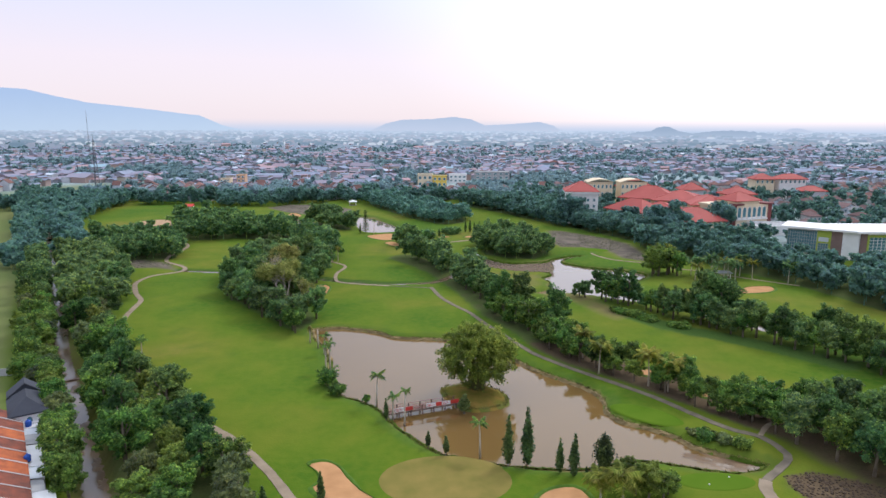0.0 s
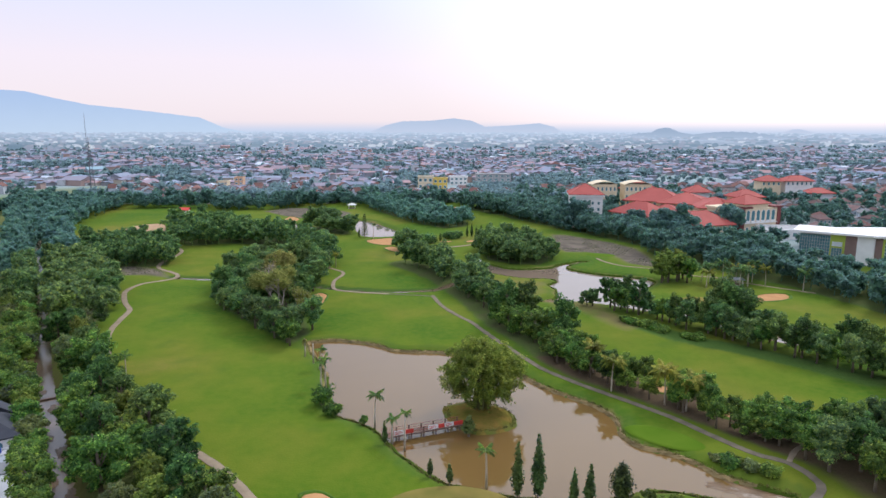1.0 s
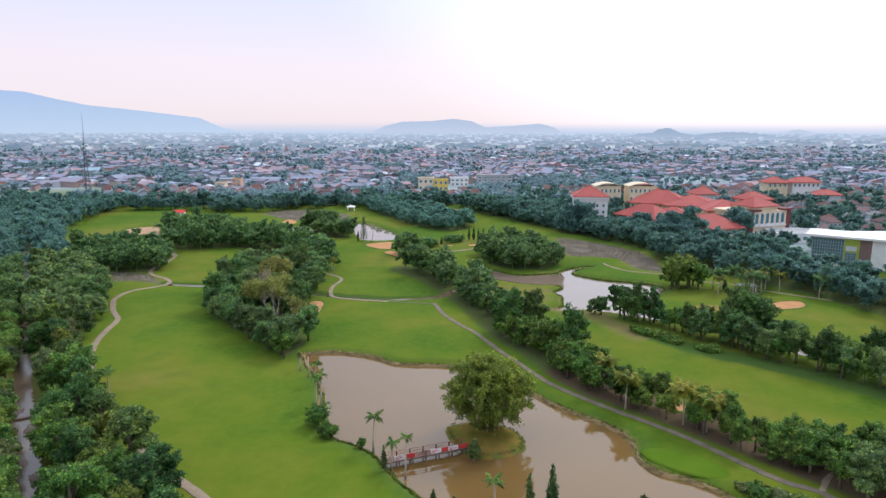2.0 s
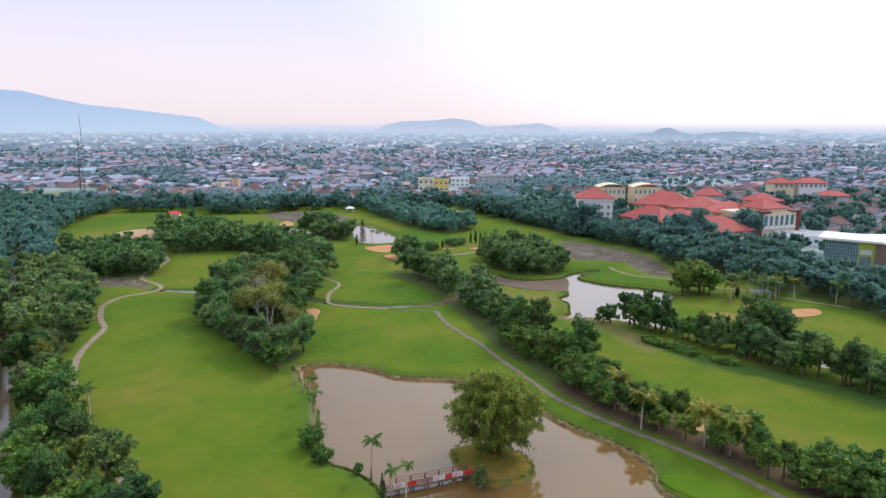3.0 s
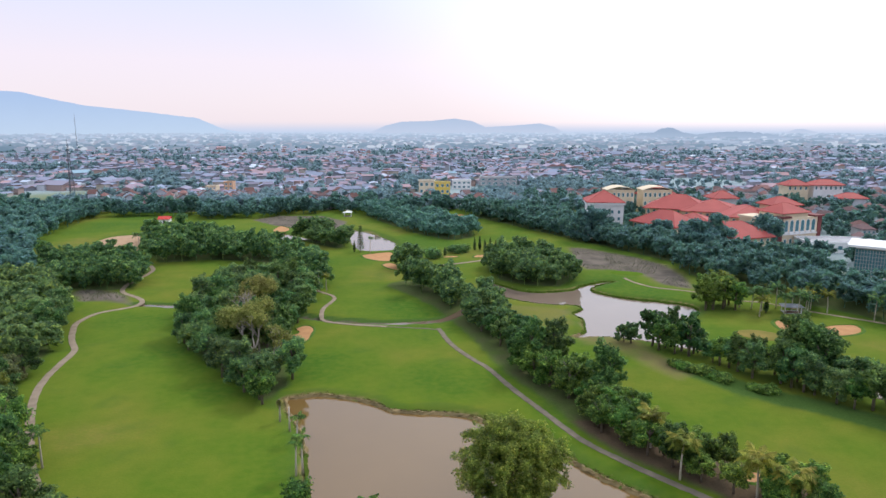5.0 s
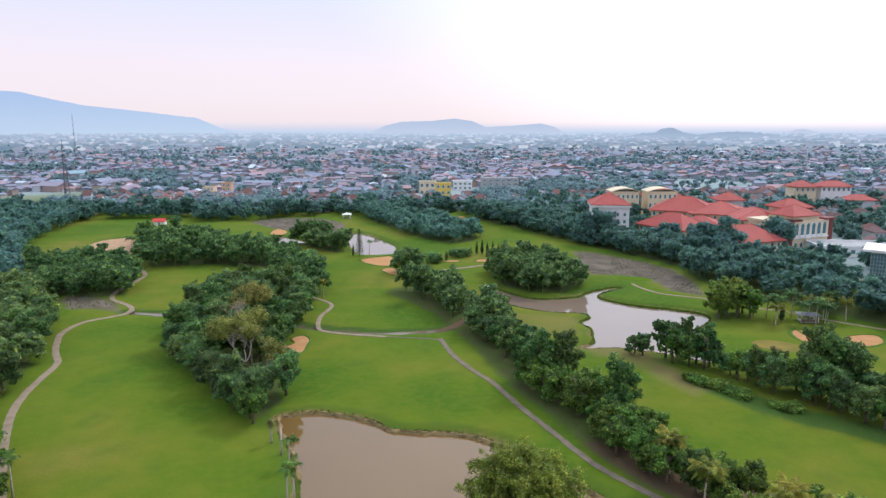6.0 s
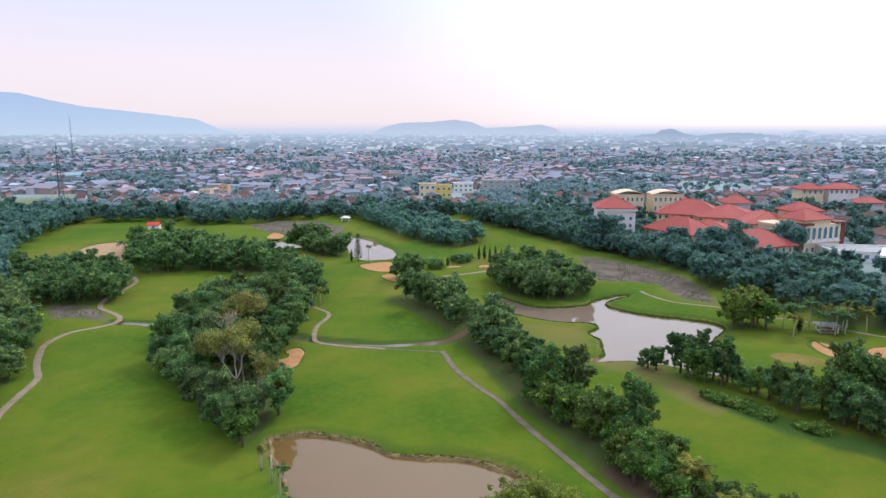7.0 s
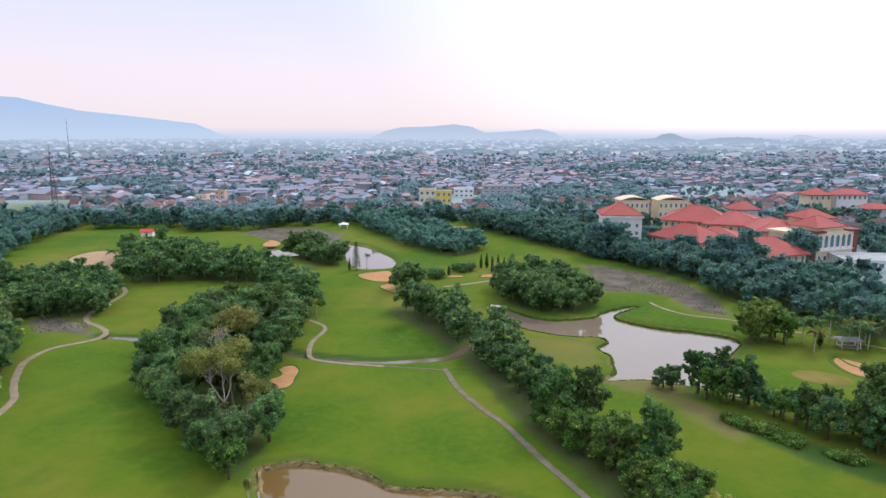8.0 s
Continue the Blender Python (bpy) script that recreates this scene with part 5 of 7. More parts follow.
def bamboo_clump(x, y):
    """A great clump of bamboo on the island: culms that fan out from a narrow foot into a full round crown."""
    ob = thing("bamboo_clump", "tall round yellow-green bamboo clump on the island", "bamboo", "", pose(x, y, height(x, y)))
    rng = random.Random(81)
    lobes = []
    for k in range(76):
        a = rng.uniform(0, 2 * math.pi)
        r0 = rng.uniform(0.1, 1.9)
        reach = 7.0 * math.sqrt(rng.uniform(0.0, 1.0))
        top = 14.6 - 5.2 * (reach / 7.0) ** 2 + rng.uniform(-1.2, 0.6)

        def at(t):
            d = r0 + (reach - r0) * t ** 1.5
            return (d * math.cos(a), d * math.sin(a), -0.3 + (top + 0.3) * t ** 0.9)

        bm = bmesh.new()
        add_tube(bm, [at(i / 5) for i in range(6)], [0.10, 0.09, 0.075, 0.05, 0.035, 0.02], 5)
        part("culm", bm, M_BAMBOO, ob)
        lobes += [(*at(t), rng.uniform(0.45, 0.9), rng.uniform(0.8, 1.3)) for t in (0.72, 0.84, 0.93, 1.0)]
    for k in range(420):
        a, u = rng.uniform(0, 2 * math.pi), rng.uniform(-0.80, 1.0)
        d = rng.uniform(0.72, 1.10) * (1 + 0.24 * noise.noise((2.2 * math.cos(a), 2.2 * math.sin(a), 2.4 * u)))
        ring = math.sqrt(1 - u * u * 0.96)
        lobes.append((7.9 * d * ring * math.cos(a), 7.9 * d * ring * math.sin(a), 8.3 + 6.2 * d * u, rng.uniform(0.35, 1.0), rng.uniform(0.8, 1.7)))
    for k in range(46):
        a, z0 = rng.uniform(0, 2 * math.pi), rng.uniform(4.5, 13.0)
        d0 = 7.2 * math.sqrt(max(0.05, 1 - ((z0 - 8.3) / 6.6) ** 2))
        out, fall = rng.uniform(1.4, 3.0), rng.uniform(0.4, 2.2)
        for q in range(6):
            t = q / 5
            d = d0 + out * t
            lobes.append((d * math.cos(a), d * math.sin(a), z0 + 1.0 * t - (1.0 + fall) * t * t, 0.55 - 0.33 * t, rng.uniform(0.8, 1.3)))
    part("foliage", crown_mesh("foliage", M_LEAF_BAMBOO, 82, lobes, 66000, 0.16, up=0.15, stretch=1.2, heart=0), None, ob)


bamboo_clump(7.6, 140.2)


def bare_tree(x, y, h, seed, label, leaf=350, spray=0.62):
    """A tree with most of its limbs showing, thinly leaved."""
    rng = random.Random(seed)
    ob = thing("bare_tree", label, "tree", "half-bare trees of the grove", pose(x, y, height(x, y), 0, 0, rng.uniform(0, 360)))
    bm = bmesh.new()
    tips = []

    def grow(p, d, length, r, depth):
        q = p + d * length
        mid = p + d * length * 0.5 + Vector((rng.uniform(-1, 1), rng.uniform(-1, 1), rng.uniform(-0.3, 0.6))) * length * 0.08
        add_tube(bm, [p, mid, q], [r, r * 0.85, r * 0.68], 6 if depth < 2 else 4)
        if depth >= 4:
            tips.append(q)
        if depth == 5:
            return
        for _ in range(3 if depth in (0, 2) else 2):
            e = (d + Vector((rng.uniform(-1, 1), rng.uniform(-1, 1), rng.uniform(-0.25, 0.55))) * 0.8).normalized()
            grow(q, e, length * rng.uniform(0.62, 0.84), r * 0.71, depth + 1)

    grow(Vector((0, 0, -0.2)), Vector((0.05, 0.02, 1)).normalized(), h * 0.25, 0.27, 0)
    part("trunk", bm, M_BARK_PALE, ob, "pale grey branching limbs")
    lobes = [(t.x, t.y, t.z, spray * rng.uniform(0.65, 1.35), 0.8) for t in tips]
    part("crown", crown_mesh("crown", M_LEAF_DRY, seed, lobes, leaf, 0.22, heart=0), None, ob, "thin dry olive leaves")


bare_tree(-51.0, 204.5, 17.5, 91, "half-bare tree with pale spreading limbs", 160)
bare_tree(-52.0, 213.5, 19.0, 92, "tall tree with loose olive leaves and pale limbs", 15000, 1.9)
bare_tree(-59, 228, 19.0, 93, "half-bare tree with pale upright limbs", 250)
bare_tree(-45.5, 203, 13.0, 94, "thin tree with dry pinkish brown twigs", 1500, 0.9)
bare_tree(-60, 244, 18.5, 95, "tall tree with loose olive leaves", 10000, 1.7)


def in_complex(x, y, gap):
    """Whether a place lies on one of the larger buildings beside the course."""
    return any(a - gap < x < c + gap and b - gap < y < d + gap for a, b, c, d in FOOTPRINTS)


FOOTPRINTS = [(152, 283, 262, 312), (28, 640, 72, 706), (0, 645, 26, 700), (-28, 600, 6, 645), (73, 393, 98, 418), (98, 374, 132, 412), (118, 424, 176, 462), (117, 341, 156, 372), (124, 388, 180, 436), (152, 366, 196, 408), (160, 465, 187, 485), (158, 286, 250, 320), (160, 345, 200, 372), (95, 486, 152, 505), (236, 536, 302, 560)]


def wood(name, places, seed, mat, label, lo=0.85, hi=1.2, kinds=6, count=430, size=0.78, lobe=1.6):
    """Many crowns and stems as one sheet of woodland that nobody could count."""
    rng = np.random.default_rng(seed)
    models = []
    for k in range(kinds):
        h = rng.uniform(7.5, 10.5)
        w = rng.uniform(2.6, 3.7)
        models.append(crown_arrays(seed * 10 + k, round_lobes(seed * 10 + k, w, h - 3.2, 2.6, 9, lobe), count, size))
    V, F, base = [], [], 0
    for x, y in places:
        v, f = models[rng.integers(kinds)]
        s, a = rng.uniform(lo, hi), rng.uniform(0, 6.28)
        sz = s * rng.uniform(0.85, 1.15)
        c, n = math.cos(a) * s, math.sin(a) * s
        w = np.stack([x + v[:, 0] * c - v[:, 1] * n, y + v[:, 0] * n + v[:, 1] * c, v[:, 2] * sz], 1)
        V.append(w)
        F.append(f + base)
        base += len(w)
        t = len(w)
        stem = np.array([(x - 0.15, y, -0.2), (x + 0.15, y, -0.2), (x + 0.1, y, 4 * sz), (x - 0.1, y, 4 * sz), (x, y - 0.15, -0.2), (x, y + 0.15, -0.2), (x, y + 0.1, 4 * sz), (x, y - 0.1, 4 * sz)])
        V.append(stem)
        F.append(np.array([(0, 1, 2, 3), (4, 5, 6, 7)]) + base)
        base += 8
    V, F = np.concatenate(V), np.concatenate(F)
    tri = F[:, 0] == F[:, 3]
    faces = [tuple(q) for q in F[~tri].tolist()] + [tuple(q[:3]) for q in F[tri].tolist()]
    me = mesh_from(name, V, faces, [mat])
    tagged(new(name, me), label, "trees", kind="stuff")


wood("woodland", [p for p in canal_places if p[1] >= 200], 109, M_LEAF_MID, "dense dark green wood beside the canal", 0.8, 1.15, count=1100, size=0.54)
plant(fill(GROVE_MOUND, 4.6, 4, 46), (10, 11), 110, 0.9, 1.2, "trees of the mound grove")
wood("woodland", fill(GROVE_WEST_BACK, 5.4, 101, 125), 101, M_LEAF_MID, "dense dark green grove behind the west fairway", 0.9, 1.25, count=1000, size=0.5)
wood("woodland", fill(GROVE_FAR, 5.0, 102, 85), 102, M_LEAF_MID, "dark green grove in front of the pale bunker", 0.9, 1.2, count=1000, size=0.5)
plant([(-22, 319.5), (-19.5, 321.5), (-21.5, 324), (-17.5, 324), (-16, 328), (-14.5, 331.5)], (10, 11), 114, 0.95, 1.25, "clump of trees by a small bunker")
plant(fill(GROVE_POND, 4.8, 103, 40), (10, 11), 115, 0.95, 1.2, "trees by the back pond")
wood("woodland", BEYOND, 112, M_LEAF_MID, "clumps and rows of dark green trees between the fairways", 0.9, 1.2, count=1500, size=0.45, lobe=1.5)
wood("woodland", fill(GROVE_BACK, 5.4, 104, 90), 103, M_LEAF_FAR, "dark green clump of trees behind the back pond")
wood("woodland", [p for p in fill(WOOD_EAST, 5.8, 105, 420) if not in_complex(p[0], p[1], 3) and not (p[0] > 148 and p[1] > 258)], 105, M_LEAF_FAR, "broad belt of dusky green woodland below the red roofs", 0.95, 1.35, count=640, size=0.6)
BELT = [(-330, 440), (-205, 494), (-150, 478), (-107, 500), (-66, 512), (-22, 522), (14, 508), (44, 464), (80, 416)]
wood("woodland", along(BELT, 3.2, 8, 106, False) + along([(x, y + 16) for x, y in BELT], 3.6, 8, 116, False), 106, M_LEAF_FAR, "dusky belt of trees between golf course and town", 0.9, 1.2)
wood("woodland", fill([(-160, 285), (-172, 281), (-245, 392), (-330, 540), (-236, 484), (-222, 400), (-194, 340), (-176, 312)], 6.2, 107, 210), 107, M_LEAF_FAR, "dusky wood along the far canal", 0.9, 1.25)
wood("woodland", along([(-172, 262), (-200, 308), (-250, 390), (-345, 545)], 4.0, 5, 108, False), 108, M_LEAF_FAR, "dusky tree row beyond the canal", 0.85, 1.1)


def tufts(name, places, seed, mat, label, lo=0.15, hi=0.5):
    """Upright tufts of rough grass or reeds that nobody could count."""
    rng = np.random.default_rng(seed)
    p = np.array(places, float)
    n = len(p)
    blades = 7
    c = np.repeat(p[:, :2], blades, 0) + rng.normal(size=(n * blades, 2)) * 0.16
    h = np.repeat(rng.uniform(lo, hi, n), blades) * rng.uniform(0.6, 1.1, n * blades)
    a = rng.uniform(0, 6.28, n * blades)
    w = 0.05 + 0.05 * h
    lean = rng.normal(size=(n * blades, 2)) * 0.25 * h[:, None]
    z = np.repeat(p[:, 2], blades)
    dx, dy = np.cos(a) * w, np.sin(a) * w
    v = np.stack([np.stack([c[:, 0] - dx, c[:, 1] - dy, z], 1), np.stack([c[:, 0] + dx, c[:, 1] + dy, z], 1), np.stack([c[:, 0] + lean[:, 0] + dx * 0.2, c[:, 1] + lean[:, 1] + dy * 0.2, z + h], 1)], 1).reshape(-1, 3)
    me = mesh_from(name, v, np.arange(len(v)).reshape(-1, 3), [mat])
    tagged(new(name, me), label, "grass", kind="stuff")


def shore_places(outline, spread, per_metre, seed, thin=0.0):
    """Places along a bank, thick in some stretches and bare in others."""
    rng = np.random.default_rng(seed)
    pts = smooth_line(outline, 1.0 / per_metre, True)
    keep = np.array([noise.noise((x * 0.12, y * 0.12, seed)) > thin for x, y in pts])
    q = pts[keep]
    return q + rng.normal(size=q.shape) * spread


M_TUFT = foliage("bank_grass_blades", (0.13, 0.15, 0.03), (0.25, 0.24, 0.07), (0.36, 0.29, 0.12), see=0.3)
M_REED = foliage("marsh_reed_blades", (0.12, 0.125, 0.07), (0.19, 0.185, 0.11), (0.25, 0.225, 0.14), see=0.3)


def bank_tufts():
    q = np.concatenate([shore_places(POND, 0.5, 9, 1, -0.25), shore_places(POND, 1.1, 6, 2, -0.05), shore_places(ISLAND, 0.5, 4, 3, -0.3), np.array(fill(ISLAND, 0.45, 31, 420, False)), shore_places(POND_FAR, 0.6, 2.5, 4, -0.1)])
    d = np.max([line_distance(q[:, 0], q[:, 1], smooth_line(o, 4, True), True) for o in (POND, POND_FAR)], axis=0)
    isle = line_distance(q[:, 0], q[:, 1], smooth_line(ISLAND, 3, True), True)
    q = q[(d < -0.1) | (isle > 0.1)]
    tufts("bank_grass", [(x, y, -0.5) for x, y in q], 7, M_TUFT, "rough tan and green grass tufts along the banks")
    m = fill(MARSH_EAST, 0.9, 8, 900, False) + fill(MARSH_WEST, 1.3, 9, 700, False) + fill(MUD_FLAT, 0.8, 10, 160, False)
    keep = [(x, y, height(x, y) - 0.05) for x, y in m if noise.noise((x * 0.07, y * 0.07, 4)) > -0.08]
    tufts("reeds", keep, 11, M_REED, "dull reeds scattered over the marsh", 0.3, 0.75)


bank_tufts()

# ---- the town and the hills ----
def wooded(x, y):
    """How thickly trees stand at a place in the town: clumps, green lanes and the gaps between blocks."""
    return noise.noise((x / 85, y / 150, 9.0)) + 0.55 * noise.noise((x / 34, y / 60, 2.0))


def quarter_turn(x, y):
    """The lie of the streets, which changes from quarter to quarter."""
    return 0.5 * math.sin(x / 210 + 1.7 * math.sin(y / 330)) + 0.3 * math.sin(y / 190)


def town_places():
    """House plots in crooked double rows with lanes between, from the course to the far plain."""
    rng = np.random.default_rng(201)
    out = []
    y, row = 530.0, 0
    while y < 2000:
        step = 10.4 + (y - 530) * 0.006
        half = y * 0.74 + 60
        x = -half
        while x < half:
            px, py = x + rng.uniform(-2, 2), y + rng.uniform(-2.5, 2.5) + 14 * math.sin(x / 170) + 5 * math.sin(x / 47 + y)
            open_land = noise.noise((px / 190, py / 260, 3.1)) > 0.5
            complex_land = 60 < px < 330 and py < 585
            field_land = -385 < px < -300 and py < 665
            if rng.random() < 0.88 - 0.5 * (y > 1100) * min(1.0, (y - 1100) / 700) and wooded(px, py) < 0.24 and not (open_land or complex_land or field_land or in_complex(px, py, 4)):
                out.append((px, py))
            x += step * rng.uniform(0.85, 1.3) + (7.0 if rng.random() < 0.12 else 0.0)
        row += 1
        y += step * (1.05 if row % 2 else 1.65) * rng.uniform(0.95, 1.1)
    return out


PLOTS = town_places()


def house_kind(seed, w, d, h, roof_mat, wall_mat, hip):
    """A small town house: walls, roof, door and windows."""
    ms = []
    bm = box_bm(((-w / 2, -d / 2, -0.3), (w / 2, d / 2, h)))
    if not hip:
        vs = [bm.verts.new(p) for p in ((-w / 2, -d / 2, h), (w / 2, -d / 2, h), (0, -d / 2, h + w * 0.25), (-w / 2, d / 2, h), (w / 2, d / 2, h), (0, d / 2, h + w * 0.25))]
        bm.faces.new(vs[:3])
        bm.faces.new(vs[3:][::-1])
    ms.append(("wall", bm_mesh("wall", bm, wall_mat)))
    bm = bmesh.new()
    if hip:
        hip_roof(bm, -w / 2, -d / 2, w / 2, d / 2, h + 0.2, min(w, d) * 0.28, 0.7)
    else:
        gable_roof(bm, -w / 2, -d / 2, w / 2, d / 2, h + 0.16, w * 0.29, 0.6)
    ms.append(("roof", bm_mesh("roof", bm, roof_mat)))
    for k in range(int(w // 3)):
        x = -w / 2 + (k + 0.5) * w / int(w // 3)
        for z in ([0.9] if h < 4.5 else [0.9, 4.0]):
            bm = box_bm(((x - 0.6, -d / 2 - 0.06, z), (x + 0.6, -d / 2 + 0.1, z + 1.4)))
            ms.append(("window", bm_mesh("window", bm, M_GLASS)))
    return ms


M_T1 = surface("faded_brown_tiles", (0.20, 0.125, 0.115), (0.14, 0.095, 0.095), 0.3, 0.9, 0.1, vary=0.6)
M_T2 = surface("faded_orange_tiles", (0.24, 0.125, 0.105), (0.17, 0.100, 0.092), 0.3, 0.9, 0.1, vary=0.7)
M_ZINC = surface("dull_zinc_sheet", (0.36, 0.39, 0.43), (0.26, 0.29, 0.33), 0.3, vary=0.4)
M_T3 = surface("grey_concrete_tiles", (0.20, 0.20, 0.215), (0.145, 0.145, 0.155), 0.3, vary=0.4)
M_W1 = surface("town_cream_wall", (0.52, 0.50, 0.49), (0.44, 0.43, 0.43), 0.3, vary=0.3)
M_W2 = surface("town_white_wall", (0.56, 0.59, 0.64), (0.46, 0.49, 0.55), 0.3, vary=0.3)
HOUSE_KINDS = [(house_kind(1, 8, 11, 3.4, M_T1, M_W2, False), "small white house with a brown tiled gable roof"), (house_kind(2, 10, 9, 3.6, M_T2, M_W1, True), "cream house with an orange hipped tile roof"),
               (house_kind(3, 9, 12, 6.4, M_T1, M_W1, True), "two-storey cream house with a brown roof"), (house_kind(4, 7, 13, 3.2, M_ZINC, M_W2, False), "white house with a pale metal roof"),
               (house_kind(5, 12, 9, 6.6, M_T2, M_W2, False), "two-storey white house with an orange roof"), (house_kind(6, 11, 12, 3.8, M_T3, M_W2, True), "low white house with a grey roof")]
made_houses = {}
rng_town = random.Random(7)
NEAR_PLOTS, FAR_PLOTS = PLOTS[:280], PLOTS[280:]
for x, y in NEAR_PLOTS:
    k = rng_town.randrange(6)
    m = pose(x, y, 0, 0, 0, rng_town.choice((0, 90, 180, 0)) + math.degrees(quarter_turn(x, y)) + rng_town.uniform(-6, 6)) @ Matrix.Diagonal((rng_town.uniform(0.8, 1.05), rng_town.uniform(0.8, 1.05), rng_town.uniform(0.85, 1.1), 1))
    if k in made_houses:
        copy_thing(made_houses[k], m)
    else:
        ob = thing("house", HOUSE_KINDS[k][1], "house", "houses at the town's edge", m)
        for nm, me in HOUSE_KINDS[k][0]:
            part(nm, me, None, ob)
        made_houses[k] = ob


def far_town(places):
    """The rest of the town: every house has walls, a pitched or flat roof and its own colours."""
    rng = np.random.default_rng(202)
    V, F, M, n = [], [], [], 0
    for x, y in places:
        w, d = rng.uniform(5.5, 9.5), rng.uniform(7, 13)
        h = rng.choice([2.8, 3.2, 5.6, 6.2, 9.0], p=[0.40, 0.32, 0.16, 0.10, 0.02])
        if rng.random() < 0.04:
            w, d, h = w * 1.9, d * 2.2, max(h, 5.0)
        a = rng.choice([0, math.pi / 2]) + quarter_turn(x, y) + rng.normal() * 0.06
        rise = w * rng.uniform(0.14, 0.25) if rng.random() < 0.85 else 0.25
        o = 0.7
        pts = [(-w / 2, -d / 2, 0), (w / 2, -d / 2, 0), (w / 2, d / 2, 0), (-w / 2, d / 2, 0), (-w / 2, -d / 2, h), (w / 2, -d / 2, h), (w / 2, d / 2, h), (-w / 2, d / 2, h),
               (-w / 2 - o, -d / 2 - o, h), (0, -d / 2 - o, h + rise), (w / 2 + o, -d / 2 - o, h), (-w / 2 - o, d / 2 + o, h), (0, d / 2 + o, h + rise), (w / 2 + o, d / 2 + o, h)]
        c, s = math.cos(a), math.sin(a)
        V += [(x + p[0] * c - p[1] * s, y + p[0] * s + p[1] * c, p[2]) for p in pts]
        for f, m in (((0, 1, 5, 4), 0), ((1, 2, 6, 5), 0), ((2, 3, 7, 6), 0), ((3, 0, 4, 7), 0), ((8, 9, 12, 11), 1), ((9, 10, 13, 12), 1), ((8, 10, 9), 1), ((11, 12, 13), 1)):
            F.append(tuple(i + n for i in f))
            M.append(m)
        n += 14
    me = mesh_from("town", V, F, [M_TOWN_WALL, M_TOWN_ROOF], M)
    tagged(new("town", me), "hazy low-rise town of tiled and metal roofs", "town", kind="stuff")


far_town(FAR_PLOTS)


def town_trees():
    rng = np.random.default_rng(203)
    models = [crown_arrays(300 + k, round_lobes(300 + k, 2.6, 4.2, 2.2, 2, 2.5), 18, 1.7, heart=0.9) for k in range(4)]
    V, F, base = [], [], 0
    count = 0
    while count < 5600:
        y = 520 + 1500 * rng.random() ** 1.9
        x = rng.uniform(-1, 1) * (y * 0.74 + 60)
        if wooded(x, y) < 0.20 and rng.random() < 0.93 or (-385 < x < -300 and y < 665):
            continue
        if in_complex(x, y, 5):
            continue
        count += 1
        v, f = models[count % 4]
        s, a = rng.uniform(0.75, 1.5), rng.uniform(0, 6.28)
        c, n = math.cos(a) * s, math.sin(a) * s
        V.append(np.stack([x + v[:, 0] * c - v[:, 1] * n, y + v[:, 0] * n + v[:, 1] * c, v[:, 2] * s - 1.2], 1))
        F.append(f + base)
        base += len(v)
    V, F = np.concatenate(V), np.concatenate(F)
    tri = F[:, 0] == F[:, 3]
    faces = [tuple(q) for q in F[~tri].tolist()] + [tuple(q[:3]) for q in F[tri].tolist()]
    tagged(new("town_trees", mesh_from("town_trees", V, faces, [M_LEAF_TOWN])), "hazed green trees scattered between the town's roofs", "trees", kind="stuff")


town_trees()


def ridge(name, profile, far, deep, mat, label, seed):
    """A hill range: its crest from a few heights, rough slopes before and behind."""
    px = np.array([p[0] for p in profile], float)
    pz = np.array([p[1] for p in profile], float)
    xs = np.linspace(px[0], px[-1], 130)
    zs = np.interp(xs, px, pz)
    verts, faces = [], []
    rows = (0.0, 0.15, 0.32, 0.5, 0.7, 0.88, 1.0, 0.55, 0.0)
    for j, t in enumerate(rows):
        back = deep * (j / 6 - 1) if j <= 6 else deep * (j - 6) * 0.5
        for x, z in zip(xs, zs):
            k = 0.5 + noise.fractal((x / 260, seed + j * 0.35, 0.4), 1.0, 2.0, 4) * 0.5
            ring = 1 / math.sqrt(1 + (x / far) ** 2)
            z = 58.8 + (z - 58.8) * ring
            verts.append((x * ring, (far + back) * ring, max(0.0, z) * t * (0.86 + 0.28 * k if 0 < j < 6 else 1) + ((5.0 if far < 4000 else 2.5) * noise.noise((x / 22, seed, 1)) if j == 6 else 0) - (4 if t == 0 else 0)))
    n = len(xs)
    for j in range(len(rows) - 1):
        for i in range(n - 1):
            a = j * n + i
            faces.append((a, a + 1, a + n + 1, a + n))
    tagged(new(name, mesh_from(name, verts, faces, [mat], flat=False)), label, "hill", kind="structure")


def crest(*pairs, far=4500.0):
    """Crest heights from bearings and elevations, both in thousandths of the distance."""
    return [(b * far / 1000, 58.8 + e * far / 1000) for b, e in pairs]


